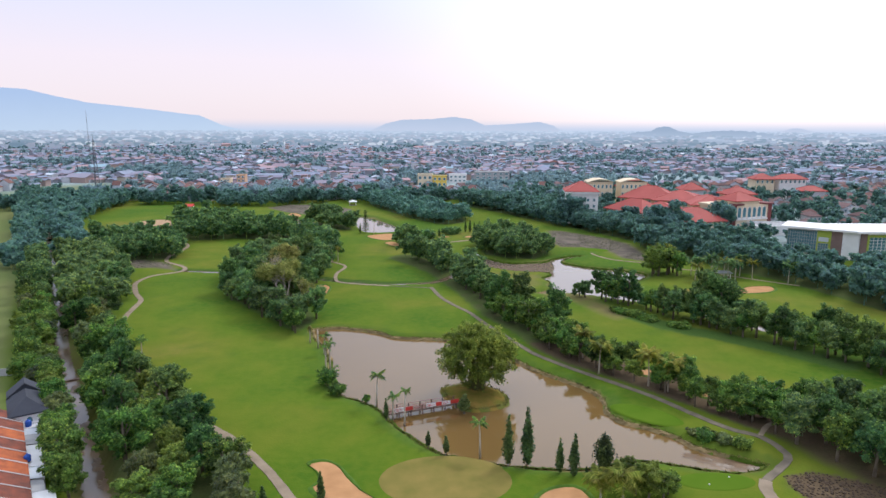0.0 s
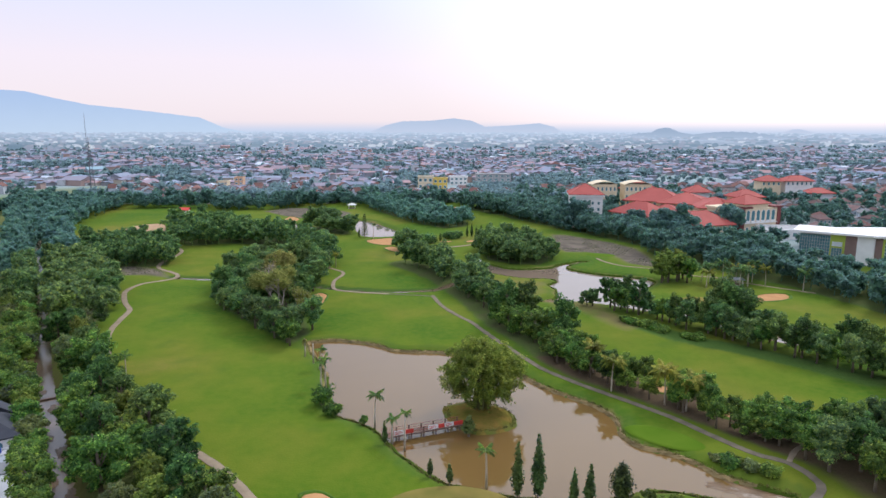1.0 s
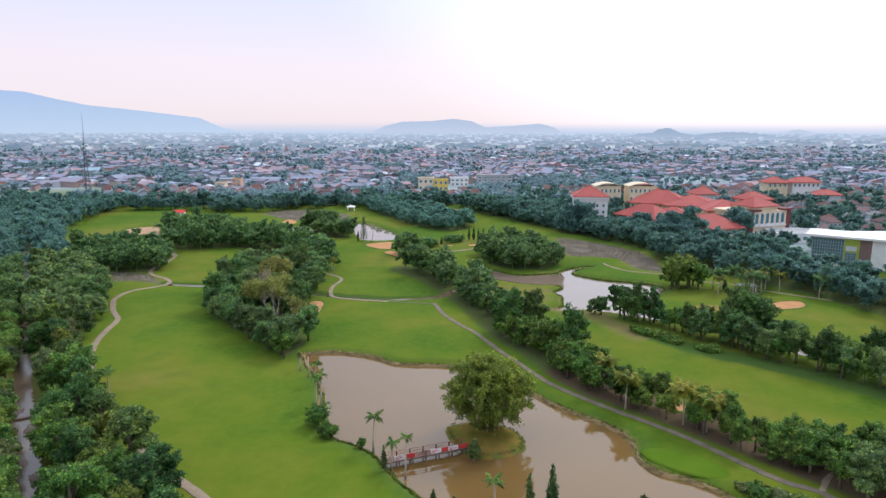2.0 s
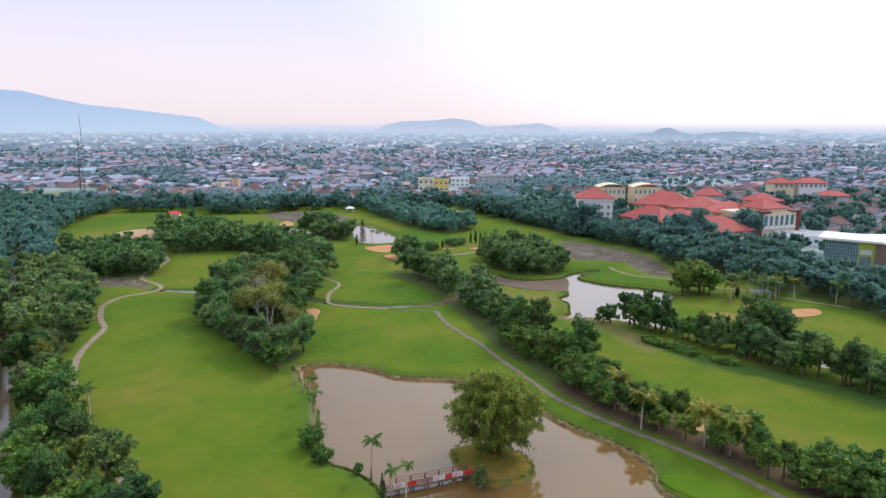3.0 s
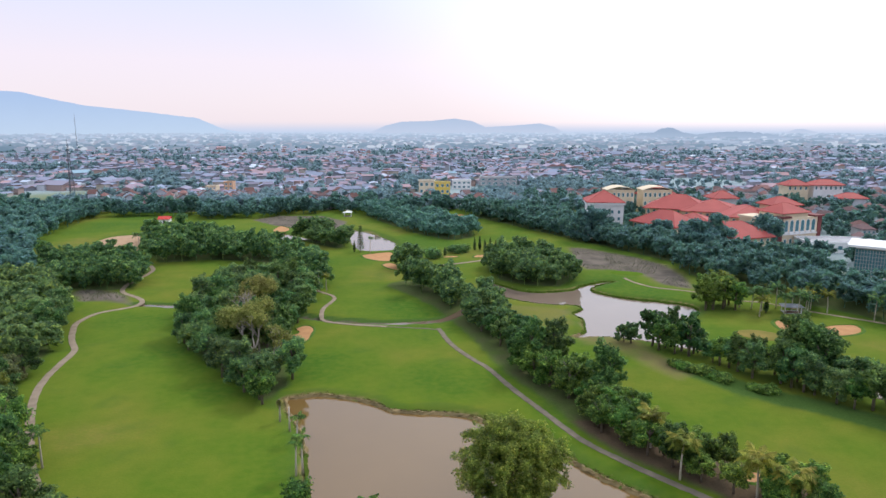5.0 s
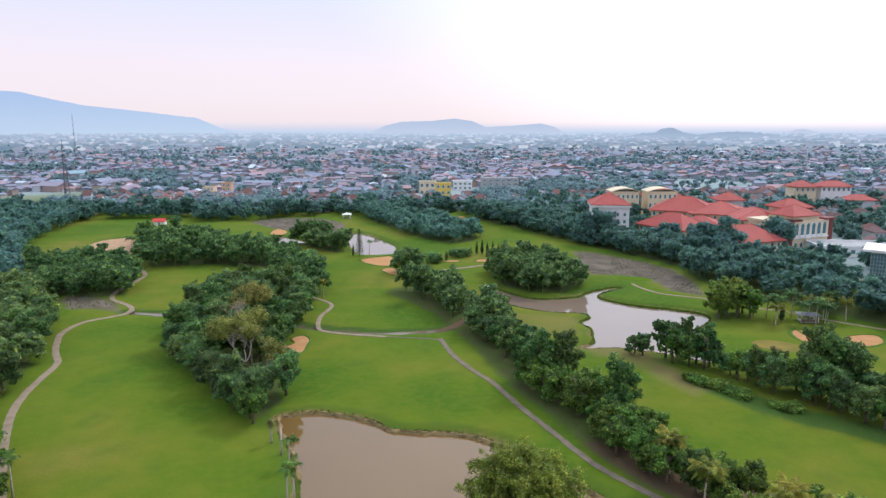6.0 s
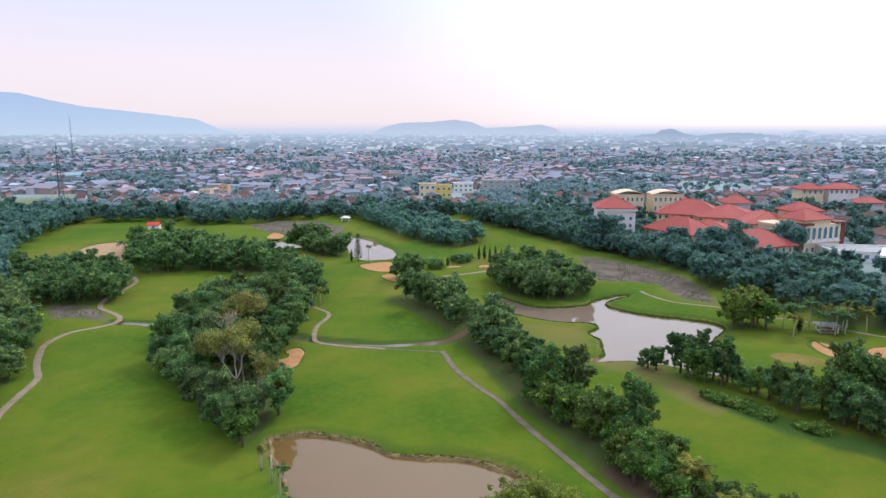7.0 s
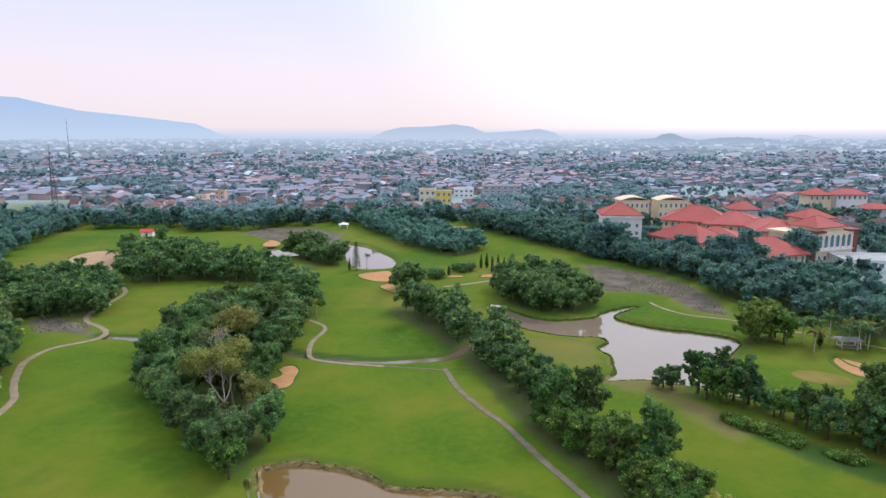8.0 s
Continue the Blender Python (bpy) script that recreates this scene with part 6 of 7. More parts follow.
def distance_material(name, pieces=False):
    """The far plain: roofs and trees dissolving in haze that is painted as emission, paler with distance."""
    m = bpy.data.materials.new(name)
    m.use_nodes = True
    nt = m.node_tree
    nt.nodes.remove(nt.nodes["Principled BSDF"])
    g = nt.nodes.new("ShaderNodeNewGeometry")
    sep = nt.nodes.new("ShaderNodeSeparateXYZ")
    nt.links.new(g.outputs["Position"], sep.inputs[0])
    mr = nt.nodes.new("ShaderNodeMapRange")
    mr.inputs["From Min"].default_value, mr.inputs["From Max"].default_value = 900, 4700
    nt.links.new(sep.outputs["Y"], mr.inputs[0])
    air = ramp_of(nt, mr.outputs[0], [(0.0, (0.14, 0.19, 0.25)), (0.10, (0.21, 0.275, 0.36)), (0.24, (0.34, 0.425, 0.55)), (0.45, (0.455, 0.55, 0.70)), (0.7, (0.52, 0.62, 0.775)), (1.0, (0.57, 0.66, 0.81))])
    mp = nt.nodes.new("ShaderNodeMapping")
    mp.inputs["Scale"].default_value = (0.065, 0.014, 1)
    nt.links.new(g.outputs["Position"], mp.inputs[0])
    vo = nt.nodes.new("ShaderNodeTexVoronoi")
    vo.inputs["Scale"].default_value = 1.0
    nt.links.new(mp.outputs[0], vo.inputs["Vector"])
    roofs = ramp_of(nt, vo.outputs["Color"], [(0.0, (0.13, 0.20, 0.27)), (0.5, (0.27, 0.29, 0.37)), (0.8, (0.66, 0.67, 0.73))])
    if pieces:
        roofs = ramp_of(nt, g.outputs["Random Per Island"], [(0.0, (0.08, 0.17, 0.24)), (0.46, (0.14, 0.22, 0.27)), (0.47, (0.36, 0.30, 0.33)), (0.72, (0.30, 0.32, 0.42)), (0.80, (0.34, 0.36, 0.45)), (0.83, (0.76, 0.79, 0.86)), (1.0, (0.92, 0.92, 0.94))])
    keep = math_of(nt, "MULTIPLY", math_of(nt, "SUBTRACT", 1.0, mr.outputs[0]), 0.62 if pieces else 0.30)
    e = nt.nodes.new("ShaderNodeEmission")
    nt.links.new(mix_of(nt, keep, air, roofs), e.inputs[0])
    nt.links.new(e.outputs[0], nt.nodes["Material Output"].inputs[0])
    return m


def far_plain():
    """The plain past the town's middle, out to the hills: a glowing sheet standing in for haze."""
    verts, faces = [], []
    for k in range(49):
        a = radians(-60 + 120 * k / 48)
        for r, z in ((1010 + 40 * math.sin(k * 2.1), 0.3), (1250, 2.2), (1700, 3.4), (2500, 5.0), (3600, 15.0), (4860, 22.0)):
            verts.append((r * math.sin(a), r * math.cos(a), z))
        if k:
            for j in range(5):
                i = k * 6 + j
                faces.append((i - 6, i, i + 1, i - 5))
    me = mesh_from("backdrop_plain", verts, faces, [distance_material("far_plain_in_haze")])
    tagged(new("backdrop_plain", me), "pale hazy plain of far suburbs", "distance", kind="structure")


def far_suburbs():
    """Low roofs, sheds and clumps of trees out on the far plain, each a few metres to some tens of metres across."""
    rng = random.Random(333)
    verts, faces = [], []
    for k in range(5200):
        r = 1850 + 2600 * rng.random() ** 1.25
        a = radians(rng.uniform(-46, 46))
        x, y = r * math.sin(a), r * math.cos(a)
        if noise.noise((x / 240, y / 420, 3.3)) < -0.28:
            continue
        z = float(np.interp(r, (1700, 2500, 3600, 4860), (3.4, 5.0, 15.0, 22.0))) - 1.0
        tree = rng.random() < 0.5
        w = rng.uniform(9, 20) if tree else rng.uniform(9, 26) * (2.0 if rng.random() < 0.08 else 1)
        d, h = w * rng.uniform(0.6, 1.1), rng.uniform(6, 12) if tree else rng.uniform(5, 9)
        t, lift = (0.45, 0.6) if tree else (0.96, 0.55)
        c, s = math.cos(rng.uniform(-0.6, 0.6)), math.sin(rng.uniform(-0.6, 0.6))
        i = len(verts)
        for zz, q in ((0, 1.0), (h * lift, 1.05), (h, t)):
            for u, v in ((-1, -1), (1, -1), (1, 1), (-1, 1)):
                u, v = u * w * 0.5 * q, v * d * 0.5 * (q if tree or zz < h else 0.06)
                verts.append((x + c * u - s * v, y + s * u + c * v, z + zz))
        for j in (0, 4):
            for e in range(4):
                f = (e + 1) % 4
                faces.append((i + j + e, i + j + f, i + j + f + 4, i + j + e + 4))
        faces.append((i + 8, i + 9, i + 10, i + 11))
    # these pieces glow too, their colours mixed towards the haze
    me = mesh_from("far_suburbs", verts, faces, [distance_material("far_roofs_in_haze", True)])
    tagged(new("far_suburbs", me), "faint roofs and trees of far suburbs in haze", "distance", kind="stuff")


far_plain()
far_suburbs()
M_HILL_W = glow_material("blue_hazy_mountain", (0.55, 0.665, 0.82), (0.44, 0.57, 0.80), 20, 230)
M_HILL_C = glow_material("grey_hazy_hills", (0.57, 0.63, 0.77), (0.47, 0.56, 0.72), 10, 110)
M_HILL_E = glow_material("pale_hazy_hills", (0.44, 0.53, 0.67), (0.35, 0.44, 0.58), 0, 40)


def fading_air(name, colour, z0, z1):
    """Bright haze along the skyline, painted as emission that thins out upwards."""
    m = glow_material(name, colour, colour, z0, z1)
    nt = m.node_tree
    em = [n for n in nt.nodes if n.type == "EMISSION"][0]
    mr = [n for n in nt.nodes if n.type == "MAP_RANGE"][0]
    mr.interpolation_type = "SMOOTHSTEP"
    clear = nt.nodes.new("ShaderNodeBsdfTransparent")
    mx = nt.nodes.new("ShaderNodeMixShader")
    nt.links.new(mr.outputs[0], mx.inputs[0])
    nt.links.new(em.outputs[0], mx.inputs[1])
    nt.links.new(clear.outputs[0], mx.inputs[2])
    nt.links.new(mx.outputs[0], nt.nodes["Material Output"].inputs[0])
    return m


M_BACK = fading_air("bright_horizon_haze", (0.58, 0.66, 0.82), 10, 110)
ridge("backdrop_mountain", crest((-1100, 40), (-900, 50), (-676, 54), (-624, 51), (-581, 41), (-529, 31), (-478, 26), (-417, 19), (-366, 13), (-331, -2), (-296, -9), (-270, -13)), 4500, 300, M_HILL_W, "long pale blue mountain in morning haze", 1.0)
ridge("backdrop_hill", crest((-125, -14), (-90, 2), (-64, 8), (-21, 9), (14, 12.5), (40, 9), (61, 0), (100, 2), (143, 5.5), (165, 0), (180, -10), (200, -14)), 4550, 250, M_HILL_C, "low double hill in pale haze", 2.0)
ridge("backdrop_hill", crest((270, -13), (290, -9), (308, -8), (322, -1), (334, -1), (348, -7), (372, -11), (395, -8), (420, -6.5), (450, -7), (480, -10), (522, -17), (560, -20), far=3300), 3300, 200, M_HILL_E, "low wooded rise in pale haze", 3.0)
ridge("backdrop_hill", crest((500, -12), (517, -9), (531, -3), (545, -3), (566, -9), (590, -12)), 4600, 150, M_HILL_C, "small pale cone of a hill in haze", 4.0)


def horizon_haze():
    """A glowing shell behind the hills that stands in for bright air along the skyline."""
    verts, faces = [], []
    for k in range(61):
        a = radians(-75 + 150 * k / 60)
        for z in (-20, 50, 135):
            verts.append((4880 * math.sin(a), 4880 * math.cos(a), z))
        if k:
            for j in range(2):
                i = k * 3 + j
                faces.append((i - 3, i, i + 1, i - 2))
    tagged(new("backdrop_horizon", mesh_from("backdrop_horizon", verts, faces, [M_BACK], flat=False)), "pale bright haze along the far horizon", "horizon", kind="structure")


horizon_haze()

# ---- the larger buildings ----
def window_at(parent, x0, z0, x1, z1, y, pane=None, frame_mat=None, arch=False, label=""):
    """A recessed window on a front that faces -y: frame with a pane, round-headed if wanted."""
    w = (x1 - x0)
    t = min(0.18, w * 0.12)
    bm = bmesh.new()
    outer, inner = [], []
    steps = 8 if arch else 1
    top = z1 - w / 2 if arch else z1
    for ring, k in ((outer, 0.0), (inner, t)):
        ring += [(x0 + k, z0 + k), (x1 - k, z0 + k)]
        if arch:
            ring += [((x0 + x1) / 2 + (w / 2 - k) * math.cos(math.pi * i / steps), top + (w / 2 - k) * math.sin(math.pi * i / steps) * 1.15) for i in range(steps + 1)]
        else:
            ring += [(x1 - k, z1 - k), (x0 + k, z1 - k)]
    n = len(outer)
    rows = [[bm.verts.new((x, yy, z)) for x, z in ring] for ring, yy in ((outer, y - 0.10), (inner, y - 0.10), (inner, y + 0.02), (outer, y + 0.02))]
    for a, b in ((0, 1), (1, 2), (3, 0)):
        for i in range(n):
            j = (i + 1) % n
            bm.faces.new((rows[a][i], rows[a][j], rows[b][j], rows[b][i]))
    win = part("window", bm, frame_mat or M_WHITE, parent, label)
    bm = bmesh.new()
    bm.faces.new([bm.verts.new((x, y - 0.03, z)) for x, z in inner])
    ext = bmesh.ops.extrude_face_region(bm, geom=bm.faces[:])
    bmesh.ops.translate(bm, vec=(0, 0.03, 0), verts=[v for v in ext["geom"] if isinstance(v, bmesh.types.BMVert)])
    part("pane", bm, pane or M_GLASS, win)
    return win


def ridge_caps(parent, x0, y0, x1, y1, z, rise, over):
    """Pale mortared caps along the hips and ridge of a hipped roof."""
    x0, y0, x1, y1 = x0 - over, y0 - over, x1 + over, y1 + over
    w, d = x1 - x0, y1 - y0
    cx, cy, r = (x0 + x1) / 2, (y0 + y1) / 2, max(abs(w - d), 0.4) / 2
    a, b = ((cx - r, cy, z + rise), (cx + r, cy, z + rise)) if w >= d else ((cx, cy - r, z + rise), (cx, cy + r, z + rise))
    corners = ((x0, y0, z), (x1, y0, z), (x1, y1, z), (x0, y1, z))
    near = (a, b, b, a) if w >= d else (a, a, b, b)
    for c, e in list(zip(corners, near)) + [(a, b)]:
        bm = bmesh.new()
        add_tube(bm, [c, e], [0.16, 0.16], 5)
        part("ridge_cap", bm, M_ROOF_RED, parent)


def hall(label, x, y, w, d, eave, rise, turn=0.0, wall=None, over=1.6, arches=True, name="hall"):
    """A long hall with arched windows under a broad hipped red roof."""
    ob = thing(name, label, "hall", "red-roofed halls", pose(x, y, 0, 0, 0, turn))
    part("wall", box_bm(((-w / 2, -d / 2, -0.5), (w / 2, d / 2, eave - 0.1))), wall or M_CREAM, ob)
    bm = bmesh.new()
    hip_roof(bm, -w / 2, -d / 2, w / 2, d / 2, eave, rise, over, thick=0.45)
    part("roof", bm, M_ROOF_RED, ob, "red tiled hipped roof")
    ridge_caps(ob, -w / 2, -d / 2, w / 2, d / 2, eave, rise, over)
    if arches:
        n = int(w // 3.4)
        for k in range(n):
            cx = -w / 2 + (k + 0.5) * w / n
            window_at(ob, cx - 0.9, eave - 3.6, cx + 0.9, eave - 0.9, -d / 2, arch=True)
    return ob


hall("cream hall under a broad red hipped roof", 115, 391, 28, 20, 9.7, 6.6, -60)
hall("long hall with a high red hipped roof", 139, 443, 34, 26, 12.0, 7.4, -25)
hall("hall with a red hipped roof joined to others", 155, 430, 30, 29, 12.0, 5.8, -25)
hall("hall with a low red hipped roof", 166, 410, 25, 33, 12.0, 4.6, -10)
hall("cream arched hall under a sloping red hipped roof", 133.5, 357, 32.8, 18.8, 8.5, 6.6, 18.7)
hall("link wing with a low red roof", 133, 401, 20, 20, 9.0, 4.6, -25, arches=False)
hall("hall with a small red hipped roof behind the arched block", 178.5, 400, 15, 12, 18.6, 4.0, 10, arches=False)


def tower_block():
    """The white block with a red pyramid roof."""
    ob = thing("tower_block", "tall white block with a red pyramid roof", "building", "", pose(84.5, 405, 0, 0, 0, -6))
    w, d, h = 18.0, 18.0, 18.4
    part("wall", box_bm(((-w / 2, -d / 2, -0.5), (w / 2, d / 2, h))), M_WHITE, ob)
    part("cornice", box_bm(((-w / 2 - 1.2, -d / 2 - 1.2, h), (w / 2 + 1.2, d / 2 + 1.2, h + 1.1))), M_WHITE, ob)
    bm = bmesh.new()
    hip_roof(bm, -w / 2, -d / 2, w / 2, d / 2, h + 1.4, 5.6, 1.4, thick=0.3)
    part("roof", bm, M_ROOF_RED, ob, "red tiled pyramid roof")
    ridge_caps(ob, -w / 2, -d / 2, w / 2, d / 2, h + 1.4, 5.6, 1.4)
    for k in range(6):
        part("pilaster", box_bm(((-w / 2 + k * w / 5 - 0.5, -d / 2 - 0.35, -0.5), (-w / 2 + k * w / 5 + 0.5, -d / 2, h))), M_WHITE, ob)
    for k in range(5):
        for z in (2.5, 6.2, 9.9, 13.6):
            x = -w / 2 + (k + 0.5) * w / 5
            window_at(ob, x - 0.8, z, x + 0.8, z + 2.0, -d / 2)
    side = part("side_wall", box_bm(((w / 2, -d / 2, -0.5), (w / 2 + 0.25, d / 2, h - 0.1))), M_BROWN, ob)
    side.matrix_basis = Matrix.Identity(4)


tower_block()


def arched_block():
    """The cream block with a row of tall pointed arches and red roofs on two levels."""
    ob = thing("arched_block", "cream block with tall pointed arches and maroon corners", "building", "", pose(170.4, 382.5, 0, 0, 0, 22))
    w, d, h = 36.0, 18.0, 14.4
    part("wall", box_bm(((-8, -d / 2, -0.5), (w / 2 - 2, d / 2, h))), M_CREAM, ob)
    part("wing", box_bm(((-w / 2, -d / 2 + 4, -0.5), (-8, d / 2, h - 0.6))), M_CREAM, ob)
    part("corner_pier", box_bm(((w / 2 - 2, -d / 2 - 0.4, -0.5), (w / 2 + 0.6, d / 2, h - 0.2))), M_MAROON, ob, "maroon corner pier")
    part("corner_pier", box_bm(((-11.5, -d / 2 - 0.2, -0.5), (-8, -d / 2 + 6, h - 0.2))), M_MAROON, ob, "maroon corner pier")
    part("cornice", box_bm(((-w / 2 - 0.8, -d / 2 + 3, h - 0.6), (-7, d / 2 + 0.6, h + 0.5))), M_CREAM, ob)
    part("cornice", box_bm(((-9, -d / 2 - 1.2, h), (-3.5, -d / 2 + 5, h + 0.9))), M_MAROON, ob)
    part("cornice", box_bm(((w / 2 - 5.5, -d / 2 - 1.2, h), (w / 2 + 1.4, d / 2, h + 0.9))), M_MAROON, ob)
    part("attic", box_bm(((-8, -d / 2 + 0.6, h), (9.5, d / 2 - 3, h + 2.4))), M_CREAM, ob)
    bm = bmesh.new()
    hip_roof(bm, -8, -d / 2 + 0.6, 9.5, d / 2 - 3, h + 2.5, 4.4, 1.2, thick=0.35)
    part("roof", bm, M_ROOF_RED, ob, "red tiled hipped roof")
    ridge_caps(ob, -8, -d / 2 + 0.6, 9.5, d / 2 - 3, h + 2.5, 4.4, 1.2)
    for k in range(6):
        x = -5.6 + k * 3.75
        window_at(ob, x - 1.35, 6.6, x + 1.35, 13.2, -d / 2, arch=True, frame_mat=M_WHITE, label="tall pale pointed-arch opening")
        part("balcony_rail", box_bm(((x - 1.5, -d / 2 - 0.5, 6.4), (x + 1.5, -d / 2 - 0.25, 7.5))), M_WHITE, ob)
        window_at(ob, x - 1.0, 1.2, x + 1.0, 3.8, -d / 2)
    part("string_course", box_bm(((-8, -d / 2 - 0.6, 5.9), (w / 2 - 2, -d / 2, 6.4))), M_WHITE, ob)


arched_block()


def curtain(parent, x0, z0, x1, z1, y, nx, nz, frame_mat, label=""):
    """A glazed front: panes between thin upright and level bars."""
    bm = box_bm(((x0, y - 0.02, z0), (x1, y + 0.05, z1)))
    g = part("glazing", bm, M_GLASS, parent, label)
    for k in range(nx + 1):
        x = x0 + (x1 - x0) * k / nx
        part("mullion", box_bm(((x - 0.09, y - 0.16, z0), (x + 0.09, y - 0.03, z1))), frame_mat, g)
    for k in range(nz + 1):
        z = z0 + (z1 - z0) * k / nz
        part("transom", box_bm(((x0, y - 0.13, z - 0.08), (x1, y - 0.03, z + 0.08))), frame_mat, g)


def office_block():
    """The modern block with glazed fronts, lime-green frames and a white slab roof."""
    ob = thing("office_block", "modern office block with glazed lime-framed fronts and white roof", "building", "", pose(184.5, 287, 0))
    h = 12.4
    part("wall", box_bm(((0.2, 0, -0.5), (60, 22, h))), M_WHITE, ob)
    part("cladding", box_bm(((0.2, -0.3, -0.5), (3.2, 0, h))), M_BROWN, ob, "brown cladding panel")
    part("green_frame", box_bm(((3.2, -0.4, 1.2), (4.2, 0, h - 0.8)), ((4.2, -0.4, h - 1.8), (59, 0, h - 0.8)), ((4.2, -0.4, 1.2), (59, 0, 2.0))), M_LIME, ob, "lime green window surround")
    curtain(ob, 4.2, 2.0, 59, h - 1.8, -0.12, 30, 6, M_WHITE)
    part("roof_slab", box_bm(((-1.6, -2.0, h), (62, 24, h + 0.9))), M_WHITE, ob, "white flat roof slab")
    wing = thing("office_wing", "glazed office wing with lime and brown panels and white slab roof", "building", "", pose(184.3, 287, 0, 0, 0, 144))
    L = 28.5
    part("wall", box_bm(((0, -16, -0.5), (L, -0.35, h))), M_WHITE, wing)
    part("cladding", box_bm(((0, -0.35, -0.5), (6.4, 0, h))), M_WHITE, wing, "pale cladding panel")
    part("cladding", box_bm(((6.4, -0.35, -0.5), (10.8, 0.1, h))), M_BROWN, wing, "brown cladding panel")
    part("cladding", box_bm(((10.8, -0.35, -0.5), (16.6, 0.2, h))), M_LIME, wing, "lime green cladding panel")
    sub = thing("glazed_front", "", "")
    sub.parent = wing
    sub.matrix_basis = pose(0, 0, 0, 0, 0, 180)
    return ob, wing, sub, h, L


office, office_wing, front, H_OFF, L_OFF = office_block()
curtain(front, -L_OFF, 1.5, -16.6, H_OFF - 0.6, -0.06, 12, 7, M_GREY, "glazed front with pale bars")
curtain(front, -15.8, 2.0, -11.8, H_OFF - 6.0, -0.26, 4, 4, M_GREY, "window below a pale panel")
part("sign_panel", box_bm(((11.8, 0.2, H_OFF - 5.2), (15.8, 0.32, H_OFF - 3.2))), M_METAL_ROOF, office_wing, "pale blue-grey panel")
part("roof_slab", box_bm(((-1.5, -18, H_OFF + 0.02), (L_OFF + 3, 1.6, H_OFF + 0.88))), M_WHITE, office_wing, "white flat roof slab")


def flat_block(name, label, x, y, w, d, h, wall, floors=2, bays=5, turn=0.0, roof=None, arch=False):
    """A plain flat-roofed block: walls, parapet, windows by floor."""
    ob = thing(name, label, "building", "", pose(x, y, 0, 0, 0, turn))
    part("wall", box_bm(((-w / 2, -d / 2, -0.5), (w / 2, d / 2, h))), wall, ob)
    bm = box_bm(((-w / 2 - 0.3, -d / 2 - 0.3, h), (w / 2 + 0.3, -d / 2 + 0.2, h + 0.8)), ((-w / 2 - 0.3, d / 2 - 0.2, h), (w / 2 + 0.3, d / 2 + 0.3, h + 0.8)),
                ((-w / 2 - 0.3, -d / 2 + 0.2, h), (-w / 2 + 0.2, d / 2 - 0.2, h + 0.8)), ((w / 2 - 0.2, -d / 2 + 0.2, h), (w / 2 + 0.3, d / 2 - 0.2, h + 0.8)))
    part("parapet", bm, wall, ob)
    part("roof", box_bm(((-w / 2 + 0.2, -d / 2 + 0.2, h), (w / 2 - 0.2, d / 2 - 0.2, h + 0.15))), roof or M_GREY, ob)
    fh = h / floors
    for f in range(floors):
        for k in range(bays):
            cx = -w / 2 + (k + 0.5) * w / bays
            window_at(ob, cx - w / bays * 0.28, f * fh + fh * 0.3, cx + w / bays * 0.28, f * fh + fh * 0.8, -d / 2, arch=arch)
    return ob


flat_block("flat_block", "low white flat-roofed block behind trees", 190, 364, 34, 18, 4.4, M_WHITE, 1, 8, -8, M_GREY)
flat_block("yellow_block", "cream and white block at the town's edge", -18.5, 636, 14, 12, 12.0, M_CREAM, 2, 3)
flat_block("yellow_block", "bright yellow block at the town's edge", -4.5, 636, 13.5, 11, 10.5, M_YELLOW, 2, 3)
flat_block("white_block", "white block at the town's edge", 14, 690, 18, 14, 8.0, M_WHITE, 2, 4)
flat_block("concrete_frame", "unfinished grey concrete block with open bays", 50, 695, 36, 16, 10.6, M_GREY, 3, 6)
flat_block("orange_block", "cream two-storey house in the town", -207, 624, 9, 9, 8.0, M_CREAM, 3, 3)
flat_block("orange_block", "orange house in the town", -197, 640, 8, 8, 10.5, M_ORANGE, 3, 2)
for x, w, lb in ((111, 18, "cream block with a shallow vaulted roof"), (135.5, 19, "cream block with a wide shallow vaulted roof")):
    ob = flat_block("vaulted_block", lb, x + 5, 494, w, 14, 17.0, M_CREAM, 3, 6)
    bm = bmesh.new()
    prof = [(-w / 2 - 0.6 + (w + 1.2) * k / 10, 17.8 + 2.2 * math.sin(math.pi * k / 10)) for k in range(11)]
    a = [bm.verts.new((x0, -7.6, z)) for x0, z in prof] + [bm.verts.new((x0, -7.6, z - 0.3)) for x0, z in prof[::-1]]
    b = [bm.verts.new((v.co.x, 7.6, v.co.z)) for v in a]
    bm.faces.new(a)
    bm.faces.new(b[::-1])
    for i in range(len(a)):
        j = (i + 1) % len(a)
        bm.faces.new((a[i], b[i], b[j], a[j]))
    part("vault_roof", bm, M_CREAM, ob, "pale shallow vaulted roof")
hall("pale blue pavilion with a small red hipped roof", 178.5, 475, 14, 12, 14.2, 4.4, 0, M_METAL_ROOF, 1.8, False, "pavilion")
hall("cream wing with a red hipped roof in the distance", 265, 550, 16, 13, 16.0, 4.2, 0, M_CREAM, 1.4, True, "wing")
hall("white wing with a red hipped roof in the distance", 288, 550, 22, 13, 16.2, 3.8, 0, M_WHITE, 1.4, True, "wing")
hall("pale blue house with a red roof in the distance", 291, 522, 18, 12, 9.0, 3.6, 0, M_METAL_ROOF, 1.4, False, "wing")
hall("house with a faded red roof beyond the halls", 150, 520, 22, 16, 12.0, 6.0, 20, M_GREY, 1.2, False, "wing")

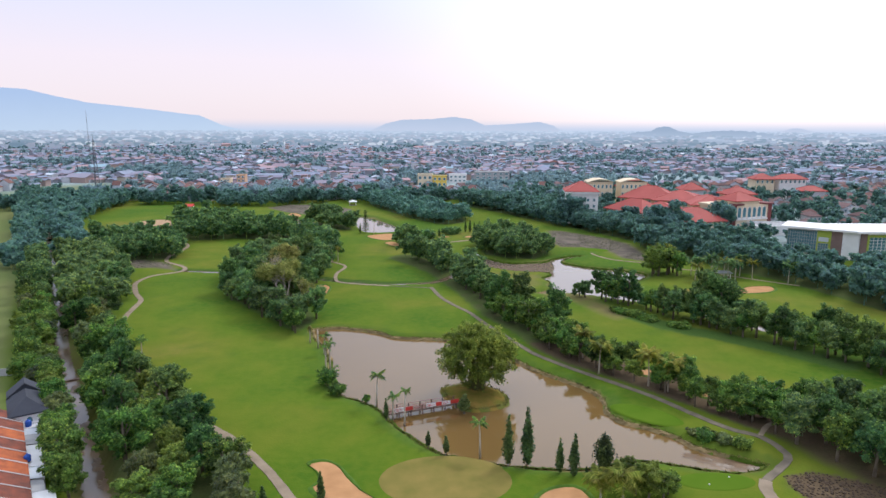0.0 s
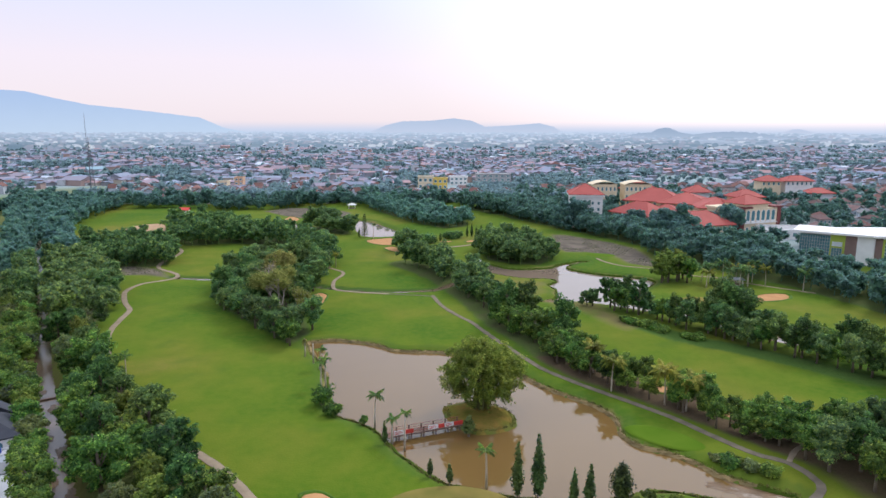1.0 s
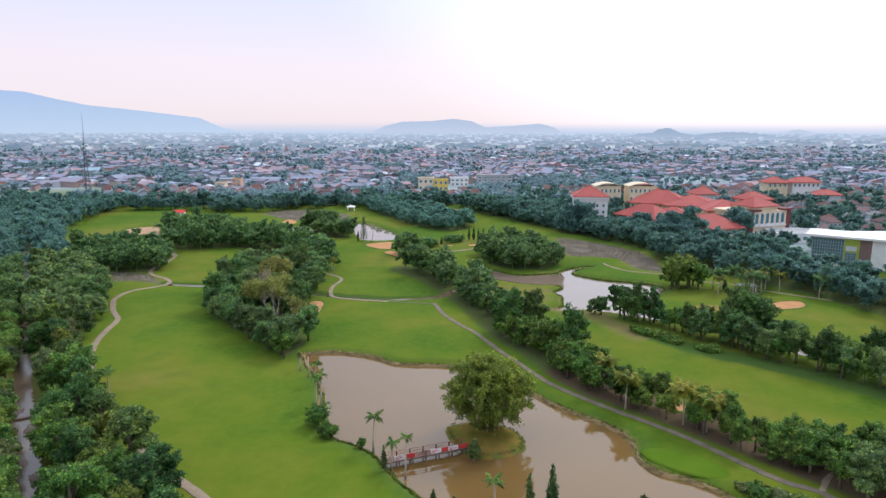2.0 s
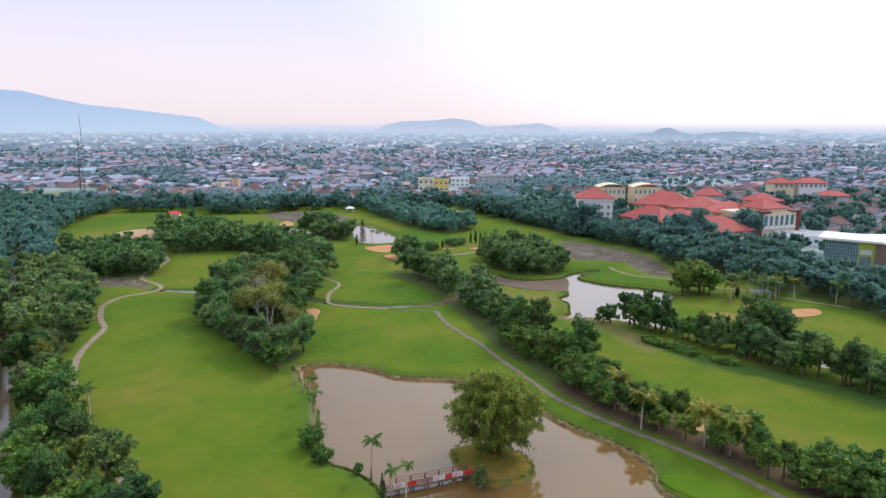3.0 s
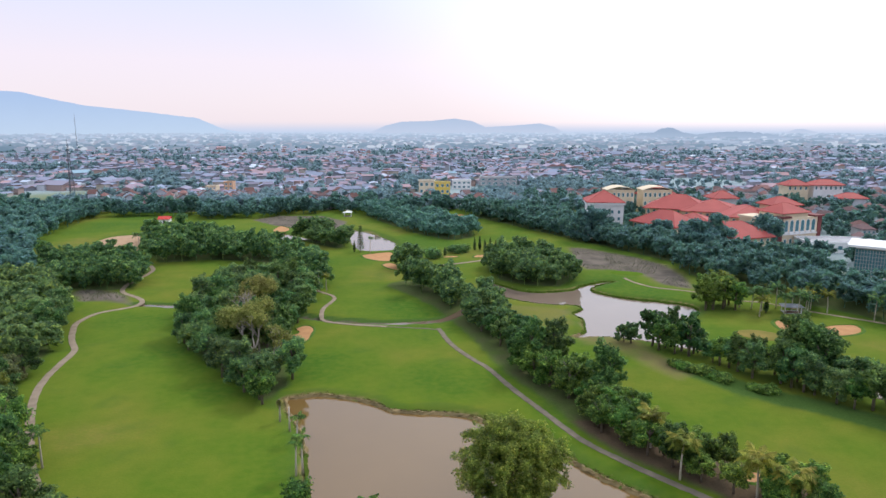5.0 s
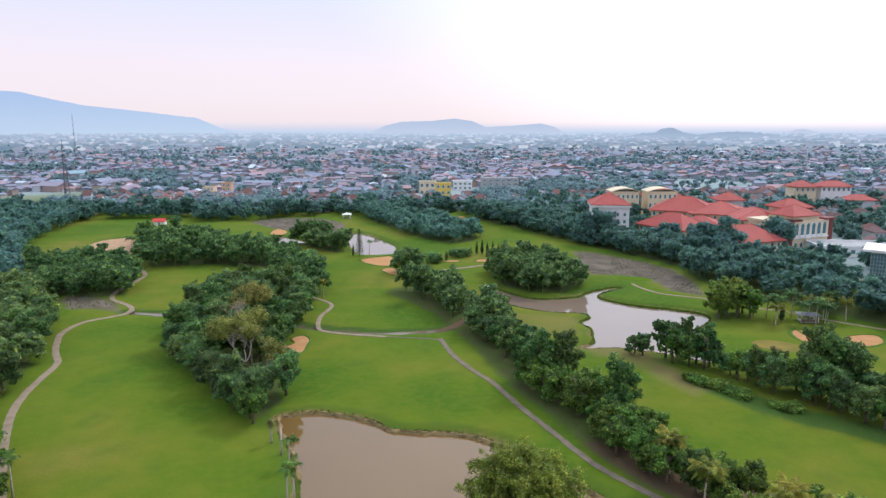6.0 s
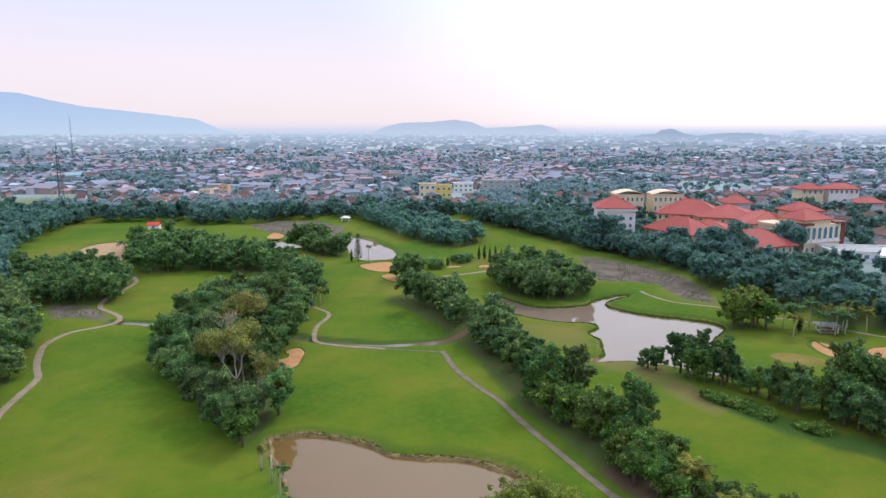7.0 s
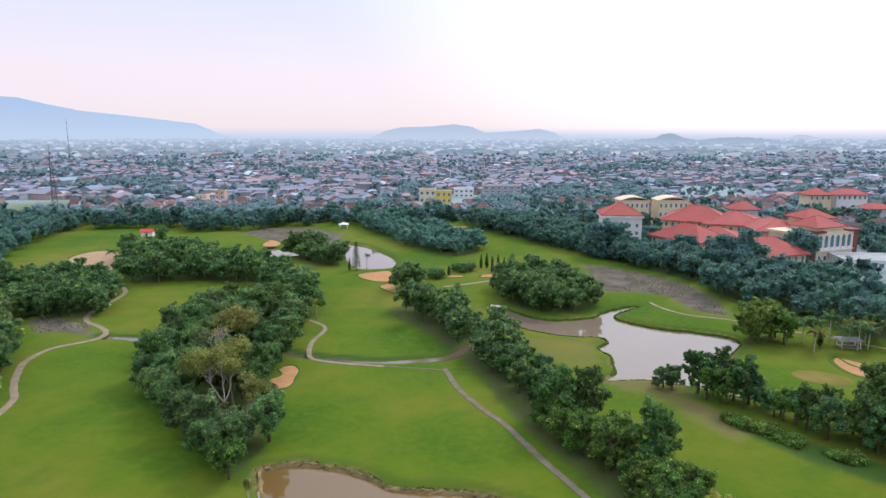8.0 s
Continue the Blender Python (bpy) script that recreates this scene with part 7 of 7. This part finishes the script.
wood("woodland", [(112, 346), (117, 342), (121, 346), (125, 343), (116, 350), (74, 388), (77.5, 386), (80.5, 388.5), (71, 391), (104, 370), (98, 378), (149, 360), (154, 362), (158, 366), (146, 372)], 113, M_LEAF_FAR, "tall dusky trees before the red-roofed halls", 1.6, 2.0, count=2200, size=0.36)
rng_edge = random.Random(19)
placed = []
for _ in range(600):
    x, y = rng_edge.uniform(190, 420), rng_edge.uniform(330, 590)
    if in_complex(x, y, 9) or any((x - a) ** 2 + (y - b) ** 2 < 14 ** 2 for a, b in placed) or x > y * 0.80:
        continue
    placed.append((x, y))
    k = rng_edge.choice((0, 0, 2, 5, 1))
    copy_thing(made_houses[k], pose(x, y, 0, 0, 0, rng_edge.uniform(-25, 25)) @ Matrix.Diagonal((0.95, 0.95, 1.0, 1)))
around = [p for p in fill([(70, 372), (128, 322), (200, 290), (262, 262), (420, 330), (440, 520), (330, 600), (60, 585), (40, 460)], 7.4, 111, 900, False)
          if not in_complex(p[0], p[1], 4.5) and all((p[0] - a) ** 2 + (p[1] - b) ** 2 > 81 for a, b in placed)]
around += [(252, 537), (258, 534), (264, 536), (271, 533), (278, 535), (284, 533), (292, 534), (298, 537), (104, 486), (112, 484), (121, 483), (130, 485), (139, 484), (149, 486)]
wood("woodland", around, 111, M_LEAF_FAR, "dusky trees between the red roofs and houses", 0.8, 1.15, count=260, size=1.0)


# ---- terrace houses by the canal ----
ROW_M = pose(-79.2, 109.2, 0, 0, 0, -55.5)


def terrace():
    """A row of small houses: clay roofs on one side of a long ridge, metal lean-tos before them."""
    rng = random.Random(23)
    for k in range(9):
        x = -6.5 + k * 4.6
        ob = thing("terrace_house", "terrace house with weathered clay-tile roof and pale lean-to", "house", "terrace by the canal", ROW_M @ pose(x, 0, 0))
        part("wall", box_bm(((-2.25, -4.6, -0.3), (2.25, 3.0, 3.6))), M_WHITE, ob)
        for nm, y0, z0, y1, z1 in (("roof", 3.6, 3.55, -0.6, 5.9), ("roof", -4.8, 3.55, -0.6, 5.9)):
            bm = bmesh.new()
            a = [bm.verts.new(p) for p in ((-2.25, y0, z0), (2.25, y0, z0), (2.25, y1, z1), (-2.25, y1, z1))]
            b = [bm.verts.new((v.co.x, v.co.y, v.co.z + 0.14)) for v in a]
            bm.faces.new(a)
            bm.faces.new(b)
            for i in range(4):
                bm.faces.new((a[i], a[(i + 1) % 4], b[(i + 1) % 4], b[i]))
            clay = M_ROOF_CLAY if k in (2, 4, 5) else M_ROOF_MOSSY
            r = part(nm, bm, clay, ob)
            n = 15
            for i in range(n):
                t = (i + 0.5) / n
                bm = bmesh.new()
                add_tube(bm, [(-2.2, y0 + (y1 - y0) * t, z0 + (z1 - z0) * t + 0.13), (2.2, y0 + (y1 - y0) * t, z0 + (z1 - z0) * t + 0.13)], [0.055, 0.055], 4)
                part("tile_course", bm, clay, r)
        bm = bmesh.new()
        add_tube(bm, [(-2.3, -0.6, 6.05), (2.3, -0.6, 6.05)], [0.16, 0.16], 6)
        part("ridge_cap", bm, M_W1, ob, "pale mortared ridge")
        bm = bmesh.new()
        add_tube(bm, [(2.28, 3.6, 3.75), (2.28, -0.6, 6.1)], [0.11, 0.11], 4)
        part("verge", bm, M_W1, ob, "pale mortared verge")
        deep = rng.uniform(5.4, 7.2)
        lean = rng.uniform(2.6, 3.1)
        bm = bmesh.new()
        m = 12
        up, lo = [], []
        for i in range(m + 1):
            xx = -2.2 + 4.4 * i / m
            zz = 0.04 * (i % 2)
            up.append((bm.verts.new((xx, 3.2, lean + 0.4 + zz)), bm.verts.new((xx, deep, lean + zz))))
        for i in range(m):
            bm.faces.new((up[i][0], up[i + 1][0], up[i + 1][1], up[i][1]))
        ext = bmesh.ops.extrude_face_region(bm, geom=bm.faces[:])
        bmesh.ops.translate(bm, vec=(0, 0, -0.06), verts=[v for v in ext["geom"] if isinstance(v, bmesh.types.BMVert)])
        part("lean_to_roof", bm, (M_WHITE, M_METAL_ROOF, M_GREY, M_WHITE)[k % 4], ob, "pale corrugated lean-to roof")
        part("lean_to_wall", box_bm(((-2.2, 3.0, -0.3), (-2.05, deep - 0.2, lean)), ((2.05, 3.0, -0.3), (2.2, deep - 0.2, lean)), ((-2.05, deep - 0.35, -0.3), (2.05, deep - 0.2, lean))), M_W1, ob)


terrace()
dark = thing("gabled_house", "white two-storey house with a dark grey folded roof", "house", "", ROW_M @ pose(-8.2, 4.6, 0, 0, 0, 90))
part("wall", box_bm(((-3.0, -3.2, -0.3), (3.0, 3.2, 4.9))), M_WHITE, dark)
bm = bmesh.new()
hip_roof(bm, -3.0, -3.2, 3.0, 6.6, 5.0, 2.5, 0.35, 4.6)
part("roof", bm, M_ROOF_DARK, dark, "dark grey hipped roof")
bm = bmesh.new()
gable_roof(bm, -3.0, 6.2, 3.0, 9.6, 5.4, 2.5, 0.25)
part("roof", bm, M_ROOF_DARK, dark, "dark grey gabled roof behind")
bm = bmesh.new()
ends = [[bm.verts.new(p) for p in ((-3.1, y, 4.9), (3.1, y, 4.9), (3.1, y, 5.2), (0, y, 7.6), (-3.1, y, 5.2))] for y in (6.1, 9.5)]
bm.faces.new(ends[0])
bm.faces.new(ends[1][::-1])
for i in range(5):
    bm.faces.new((ends[0][i], ends[1][i], ends[1][(i + 1) % 5], ends[0][(i + 1) % 5]))
part("gable", bm, M_ROOF_DARK, dark, "dark grey gable wall")
part("wall", box_bm(((-2.9, 3.2, -0.3), (2.9, 9.5, 4.95))), M_WHITE, dark)
window_at(dark, -0.5, 2.9, 0.7, 4.4, -3.2, M_GLASS, M_WHITE, True)
part("porch_roof", box_bm(((-3.2, -5.6, 2.9), (3.2, -3.2, 3.05))), M_WHITE, dark, "white flat porch roof")
part("porch_wall", box_bm(((-3.2, -5.6, -0.3), (-3.0, -3.2, 2.9)), ((3.0, -5.6, -0.3), (3.2, -3.2, 2.9))), M_W1, dark)


def water_tank(m, label, s=1.0, mat=None):
    ob = thing("water_tank", label, "water tank", "rooftop water tanks", m)
    bm = bmesh.new()
    add_tube(bm, [(0, 0, 0), (0, 0, 0.15 * s), (0, 0, 0.9 * s), (0, 0, 1.1 * s), (0, 0, 1.22 * s)], [0.5 * s, 0.55 * s, 0.55 * s, 0.42 * s, 0.16 * s], 14)
    part("barrel", bm, mat or M_BLUE, ob, smooth=True)
    bm = bmesh.new()
    add_tube(bm, [(0, 0, 1.2 * s), (0, 0, 1.32 * s)], [0.2 * s, 0.18 * s], 10)
    part("lid", bm, mat or M_BLUE, ob)


water_tank(ROW_M @ pose(-3.4, 4.4, 3.1), "blue plastic water tank on a lean-to roof")
water_tank(ROW_M @ pose(12.2, 3.6, 3.3), "blue plastic water tank on a lean-to roof")
water_tank(ROW_M @ pose(-3.6, 6.6, 2.95), "dark blue water tank on a porch roof", 1.0, M_ROOF_DARK)
water_tank(ROW_M @ pose(-13.5, 7.4, 4.2), "blue plastic water tank behind the roof", 0.9)

# ---- smaller things on the course ----
M_RAIL = surface("faded_red_rail", (0.40, 0.10, 0.085), (0.27, 0.075, 0.065), 0.8, 0.7)


def footbridge():
    """The low timber bridge from the bank to the island, its red rails hung with painted boards."""
    a, b = Vector((-12.2, 127.2, 0)), Vector((3.2, 133.2, 0))
    L = (b - a).length
    turn = math.degrees(math.atan2(b.y - a.y, b.x - a.x))
    ob = thing("footbridge", "low footbridge with red rails and painted white boards", "bridge", "", pose(a.x, a.y, 0.05, 0, 0, turn))
    for y in (-0.75, 0.75):
        part("beam", box_bm(((0, y - 0.1, -0.2), (L, y + 0.1, 0))), M_WOOD, ob)
    n = 48
    me = bm_mesh("plank", box_bm(((0, -0.95, 0.0), (L / n * 0.88, 0.95, 0.06))), M_WOOD)
    for k in range(n):
        o = new("plank", me)
        o.parent = ob
        o.location = (k * L / n, 0, 0.004 * (k % 3))
    for k in range(7):
        x = 0.6 + k * (L - 1.2) / 6
        for y in (-0.8, 0.8):
            part("pile", box_bm(((x - 0.11, y - 0.11, -2.4), (x + 0.11, y + 0.11, 1.15))), M_WOOD, ob)
    for y in (-0.9, 0.9):
        for z in (0.55, 1.05):
            part("rail", box_bm(((0, y - 0.03, z), (L, y + 0.03, z + 0.06))), M_RAIL, ob, "faded red painted rail")
    spans = ((0.13, 0.25, M_WHITE), (0.25, 0.37, M_RED), (0.55, 0.68, M_WHITE), (0.68, 0.76, M_RED), (0.76, 0.88, M_WHITE), (0.88, 1.0, M_RED))
    for y in (-0.98,):
        for s, e, mt in spans:
            bd = part("board", box_bm(((s * L + 0.03, y, 0.3), (e * L - 0.03, y + 0.05, 1.1))), mt, ob, "white board" if mt is M_WHITE else "red board")
            if mt is M_WHITE and y < 0:
                for z, w in ((0.85, 0.62), (0.6, 0.8), (0.42, 0.4)):
                    part("print_bar", box_bm(((s * L + 0.2, y - 0.006, z), (s * L + 0.2 + (e - s) * L * w, y, z + 0.1))), M_RED, bd)


footbridge()


def bare_trunk(x, y, h, label, fronds=0):
    ob = thing("palm_stump", label, "palm trunk", "bare palm trunks", pose(x, y, height(x, y)))
    bm = bmesh.new()
    add_tube(bm, [(0, 0, -0.3), (0.05, 0, h * 0.5), (0, 0.08, h)], [0.24, 0.17, 0.15], 8)
    part("trunk", bm, M_PALM_BARK, ob, smooth=True)
    if fronds:
        me = frond_mesh(1.6, 1.3, 9, M_LEAF_DRY)
        for k in range(fronds):
            o = new("frond", me)
            o.parent = ob
            o.matrix_basis = pose(0, 0.08, h, 0, 25, 360 * k / fronds)


bare_trunk(-36.5, 172.4, 4.8, "pale bare palm trunk with dry hanging leaves", 7)
bare_trunk(-33.5, 168.0, 5.0, "pale bare palm trunk at the water's edge")


def shelter(x, y, w, d, h, turn, roof_mat, label, rise=1.2):
    """An open shelter: floor, four posts, hipped roof."""
    ob = thing("shelter", label, "shelter", "", pose(x, y, height(x, y), 0, 0, turn))
    part("floor_slab", box_bm(((-w / 2, -d / 2, -0.2), (w / 2, d / 2, 0.2))), M_GREY, ob)
    for px in (-w / 2 + 0.25, w / 2 - 0.25):
        for py in (-d / 2 + 0.25, d / 2 - 0.25):
            part("post", box_bm(((px - 0.12, py - 0.12, 0.2), (px + 0.12, py + 0.12, h))), M_WHITE, ob)
    bm = bmesh.new()
    hip_roof(bm, -w / 2, -d / 2, w / 2, d / 2, h + 0.12, rise, 0.6, thick=0.12)
    part("roof", bm, roof_mat, ob)
    part("low_wall", box_bm(((-w / 2 + 0.4, -d / 2 + 0.2, 0.2), (w / 2 - 0.4, -d / 2 + 0.32, 0.9))), M_WOOD, ob)


shelter(110.5, 253.5, 5.4, 3.6, 2.2, -8, M_STEEL, "low grey-roofed rest shelter between palms", 0.7)
shelter(-68, 486, 5.0, 4.0, 2.6, 0, M_WHITE, "small white shelter at the back of the course")
hut = thing("hut", "small hut with a bright red roof by the trees", "hut", "", pose(-178.5, 455, 0, 0, 0, 6))
part("wall", box_bm(((-3.2, -2.4, -0.2), (3.2, 2.4, 2.6))), M_WHITE, hut)
bm = bmesh.new()
gable_roof(bm, -2.4, -3.2, 2.4, 3.2, 2.7, 1.6, 0.6)
part("roof", bm, M_RED, hut, "bright red roof").matrix_basis = pose(0, 0, 0, 0, 0, 90)
part("door", box_bm(((-0.5, -2.46, 0), (0.5, -2.38, 2.0))), M_DARK, hut)


M_MAST = surface("dull_grey_steel", (0.13, 0.145, 0.17), (0.09, 0.10, 0.12), 0.6, 0.6)


def lattice_mast(x, y, h, base, label, thin=1.0):
    """A three-legged lattice mast with level and crossed braces."""
    ob = thing("lattice_mast", label, "mast", "", pose(x, y, 0, 0, 0, 20))
    legs = [(math.cos(2.094 * k), math.sin(2.094 * k)) for k in range(3)]

    def at(k, t):
        r = base * (1 - 0.82 * t)
        return (legs[k][0] * r, legs[k][1] * r, h * t)

    for k in range(3):
        bm = bmesh.new()
        add_tube(bm, [at(k, 0), at(k, 1)], [0.28 * thin, 0.18 * thin], 5)
        part("leg", bm, M_MAST, ob)
    n = 14
    for i in range(n):
        for k in range(3):
            bm = bmesh.new()
            add_tube(bm, [at(k, i / n), at((k + 1) % 3, (i + 1) / n)], [0.11 * thin, 0.11 * thin], 4)
            part("brace", bm, M_MAST, ob)
    bm = bmesh.new()
    add_tube(bm, [(0, 0, h), (0, 0, h + 5)], [0.25, 0.12], 5)
    part("antenna", bm, M_STEEL, ob)
    for z in (0.86, 0.93):
        bm = bmesh.new()
        add_tube(bm, [(0.8, -0.9, h * z), (0.8, -1.15, h * z)], [0.7, 0.7], 10)
        part("dish", bm, M_WHITE, ob)


lattice_mast(-318, 600, 45, 2.6, "tall steel lattice radio mast at the town's edge")
lattice_mast(-698, 1300, 80, 1.3, "slim far radio mast rising above the town", 0.6)

# stones under the trees by the path
rng_s = random.Random(31)
stone_meshes = []
for k in range(5):
    bm = bmesh.new()
    bmesh.ops.create_icosphere(bm, subdivisions=1, radius=0.35)
    for v in bm.verts:
        v.co *= rng_s.uniform(0.7, 1.2)
        v.co.z *= 0.6
    stone_meshes.append(bm_mesh("stone", bm, M_ROCK))
for x, y in fill(STONE_BED, 0.55, 41, 280, False):
    o = new("stone", stone_meshes[rng_s.randrange(5)])
    o.matrix_basis = pose(x, y, height(x, y) + 0.05, rng_s.uniform(-20, 20), 0, rng_s.uniform(0, 360)) @ Matrix.Diagonal((*(rng_s.uniform(0.45, 1.15),) * 3, 1))
    tagged(o, "dark rough stone on bare soil", "stone", "stones beside the path")



def mud_bank(x, y, rx, ry, turn, seed, mat, label, top=-0.93):
    """A low uneven hump of silt just breaking the water."""
    rng = random.Random(seed)
    n = 60
    verts, faces = [], []
    for j, (s, z) in enumerate(((1.0, -0.12), (0.85, -0.01), (0.5, 0.03), (0.0, 0.04))):
        for k in range(n):
            a = 2 * math.pi * k / n
            w = 1 + 0.5 * noise.fractal((math.cos(a) * 1.9, math.sin(a) * 1.9, seed), 0.6, 2.0, 4)
            verts.append((rx * s * w * math.cos(a), ry * s * w * math.sin(a), z + rng.uniform(-0.015, 0.015)))
    for j in range(3):
        for k in range(n):
            a, b = j * n + k, j * n + (k + 1) % n
            faces.append((a, b, b + n, a + n))
    ob = new("mud_bank", mesh_from("mud_bank", verts, faces, [mat], flat=False))
    ob.matrix_basis = pose(x, y, top, 0, 0, turn)
    tagged(ob, label, "mud bank", "mud banks in the water")


M_MUD = surface("wet_silt", (0.19, 0.115, 0.055), (0.12, 0.072, 0.038), 0.6, 0.35)
M_MUD_PALE = surface("dried_pale_silt", (0.40, 0.34, 0.28), (0.16, 0.11, 0.07), 1.6, 0.7)
mud_bank(51.6, 109.0, 6.4, 2.4, -28, 1, M_MUD, "wet brown silt at the pond's shallow end")
mud_bank(47.0, 111.0, 3.4, 1.4, -30, 5, M_MUD, "wet brown silt at the pond's shallow end", -0.96)
mud_bank(50.6, 108.4, 1.9, 0.7, -25, 2, M_MUD_PALE, "pale dried silt patch in the shallows", -0.89)
mud_bank(55.4, 107.6, 1.5, 0.6, 10, 3, M_MUD_PALE, "pale dried silt patch in the shallows", -0.87)
mud_bank(48.6, 110.8, 0.8, 0.4, -40, 4, M_MUD_PALE, "pale dried silt patch in the shallows", -0.89)
for k, (x, y, a, b) in enumerate([(-62.0, 109.5, 3.4, 1.6), (-57.5, 102.5, 2.6, 1.3), (-72.0, 124.0, 3.2, 1.4), (-78.5, 129.5, 2.4, 1.2), (-68.0, 113.5, 2.4, 1.1), (-85, 143, 3.0, 1.3), (-93.5, 152, 3.0, 1.3)]):
    mud_bank(x, y, a, b, 124, 20 + k, M_MUD, "brown silt hump in the canal", -1.72)
for x, y in ((44.6, 100.4), (48.8, 102.6)):
    ob = thing("tee_marker", "small white tee marker ball on the grass", "tee marker", "tee markers", pose(x, y, height(x, y) + 0.1))
    bm = bmesh.new()
    bmesh.ops.create_icosphere(bm, subdivisions=2, radius=0.14)
    part("ball", bm, M_WHITE, ob, smooth=True)
    part("peg", box_bm(((-0.02, -0.02, -0.2), (0.02, 0.02, 0.0))), M_WOOD, ob)

# wall along the west field
wall_bm = box_bm(((-14, -0.12, -0.3), (14, 0.12, 1.9)))
ob = thing("field_wall", "long low pale grey wall beside the field", "wall", "", pose(-108, 146.5, 0, 0, 0, 4))
part("panel", wall_bm, M_GREY, ob)
for k in range(8):
    part("pier", box_bm(((-14 + k * 4 - 0.2, -0.22, -0.3), (-14 + k * 4 + 0.2, 0.22, 2.05))), M_GREY, ob)

# low concrete weir across the canal
ob = thing("weir", "low brown concrete weir across the canal", "weir", "", pose(-89.6, 148.2, 0, 0, 0, 33))
part("sill", box_bm(((-3.2, -0.35, -2.3), (3.2, 0.35, -1.45))), M_WOOD, ob)
for x in (-3.2, 3.2):
    part("pier", box_bm(((x - 0.3, -0.6, -2.4), (x + 0.3, 0.6, -0.9))), M_GREY, ob)

# pale sluice at the head of the far pond
ob = thing("sluice", "small white concrete sluice at the pond's head", "sluice", "", pose(13.8, 295.6, 0, 0, 0, -24))
part("deck", box_bm(((-2.2, -0.6, 0.35), (2.2, 0.6, 0.6))), M_WHITE, ob)
for x in (-2.0, 0.0, 2.0):
    part("pier", box_bm(((x - 0.2, -0.5, -2.0), (x + 0.2, 0.5, 0.35))), M_WHITE, ob)
part("gate", box_bm(((-1.8, -0.08, -1.6), (1.8, 0.08, 0.2))), M_GREY, ob)
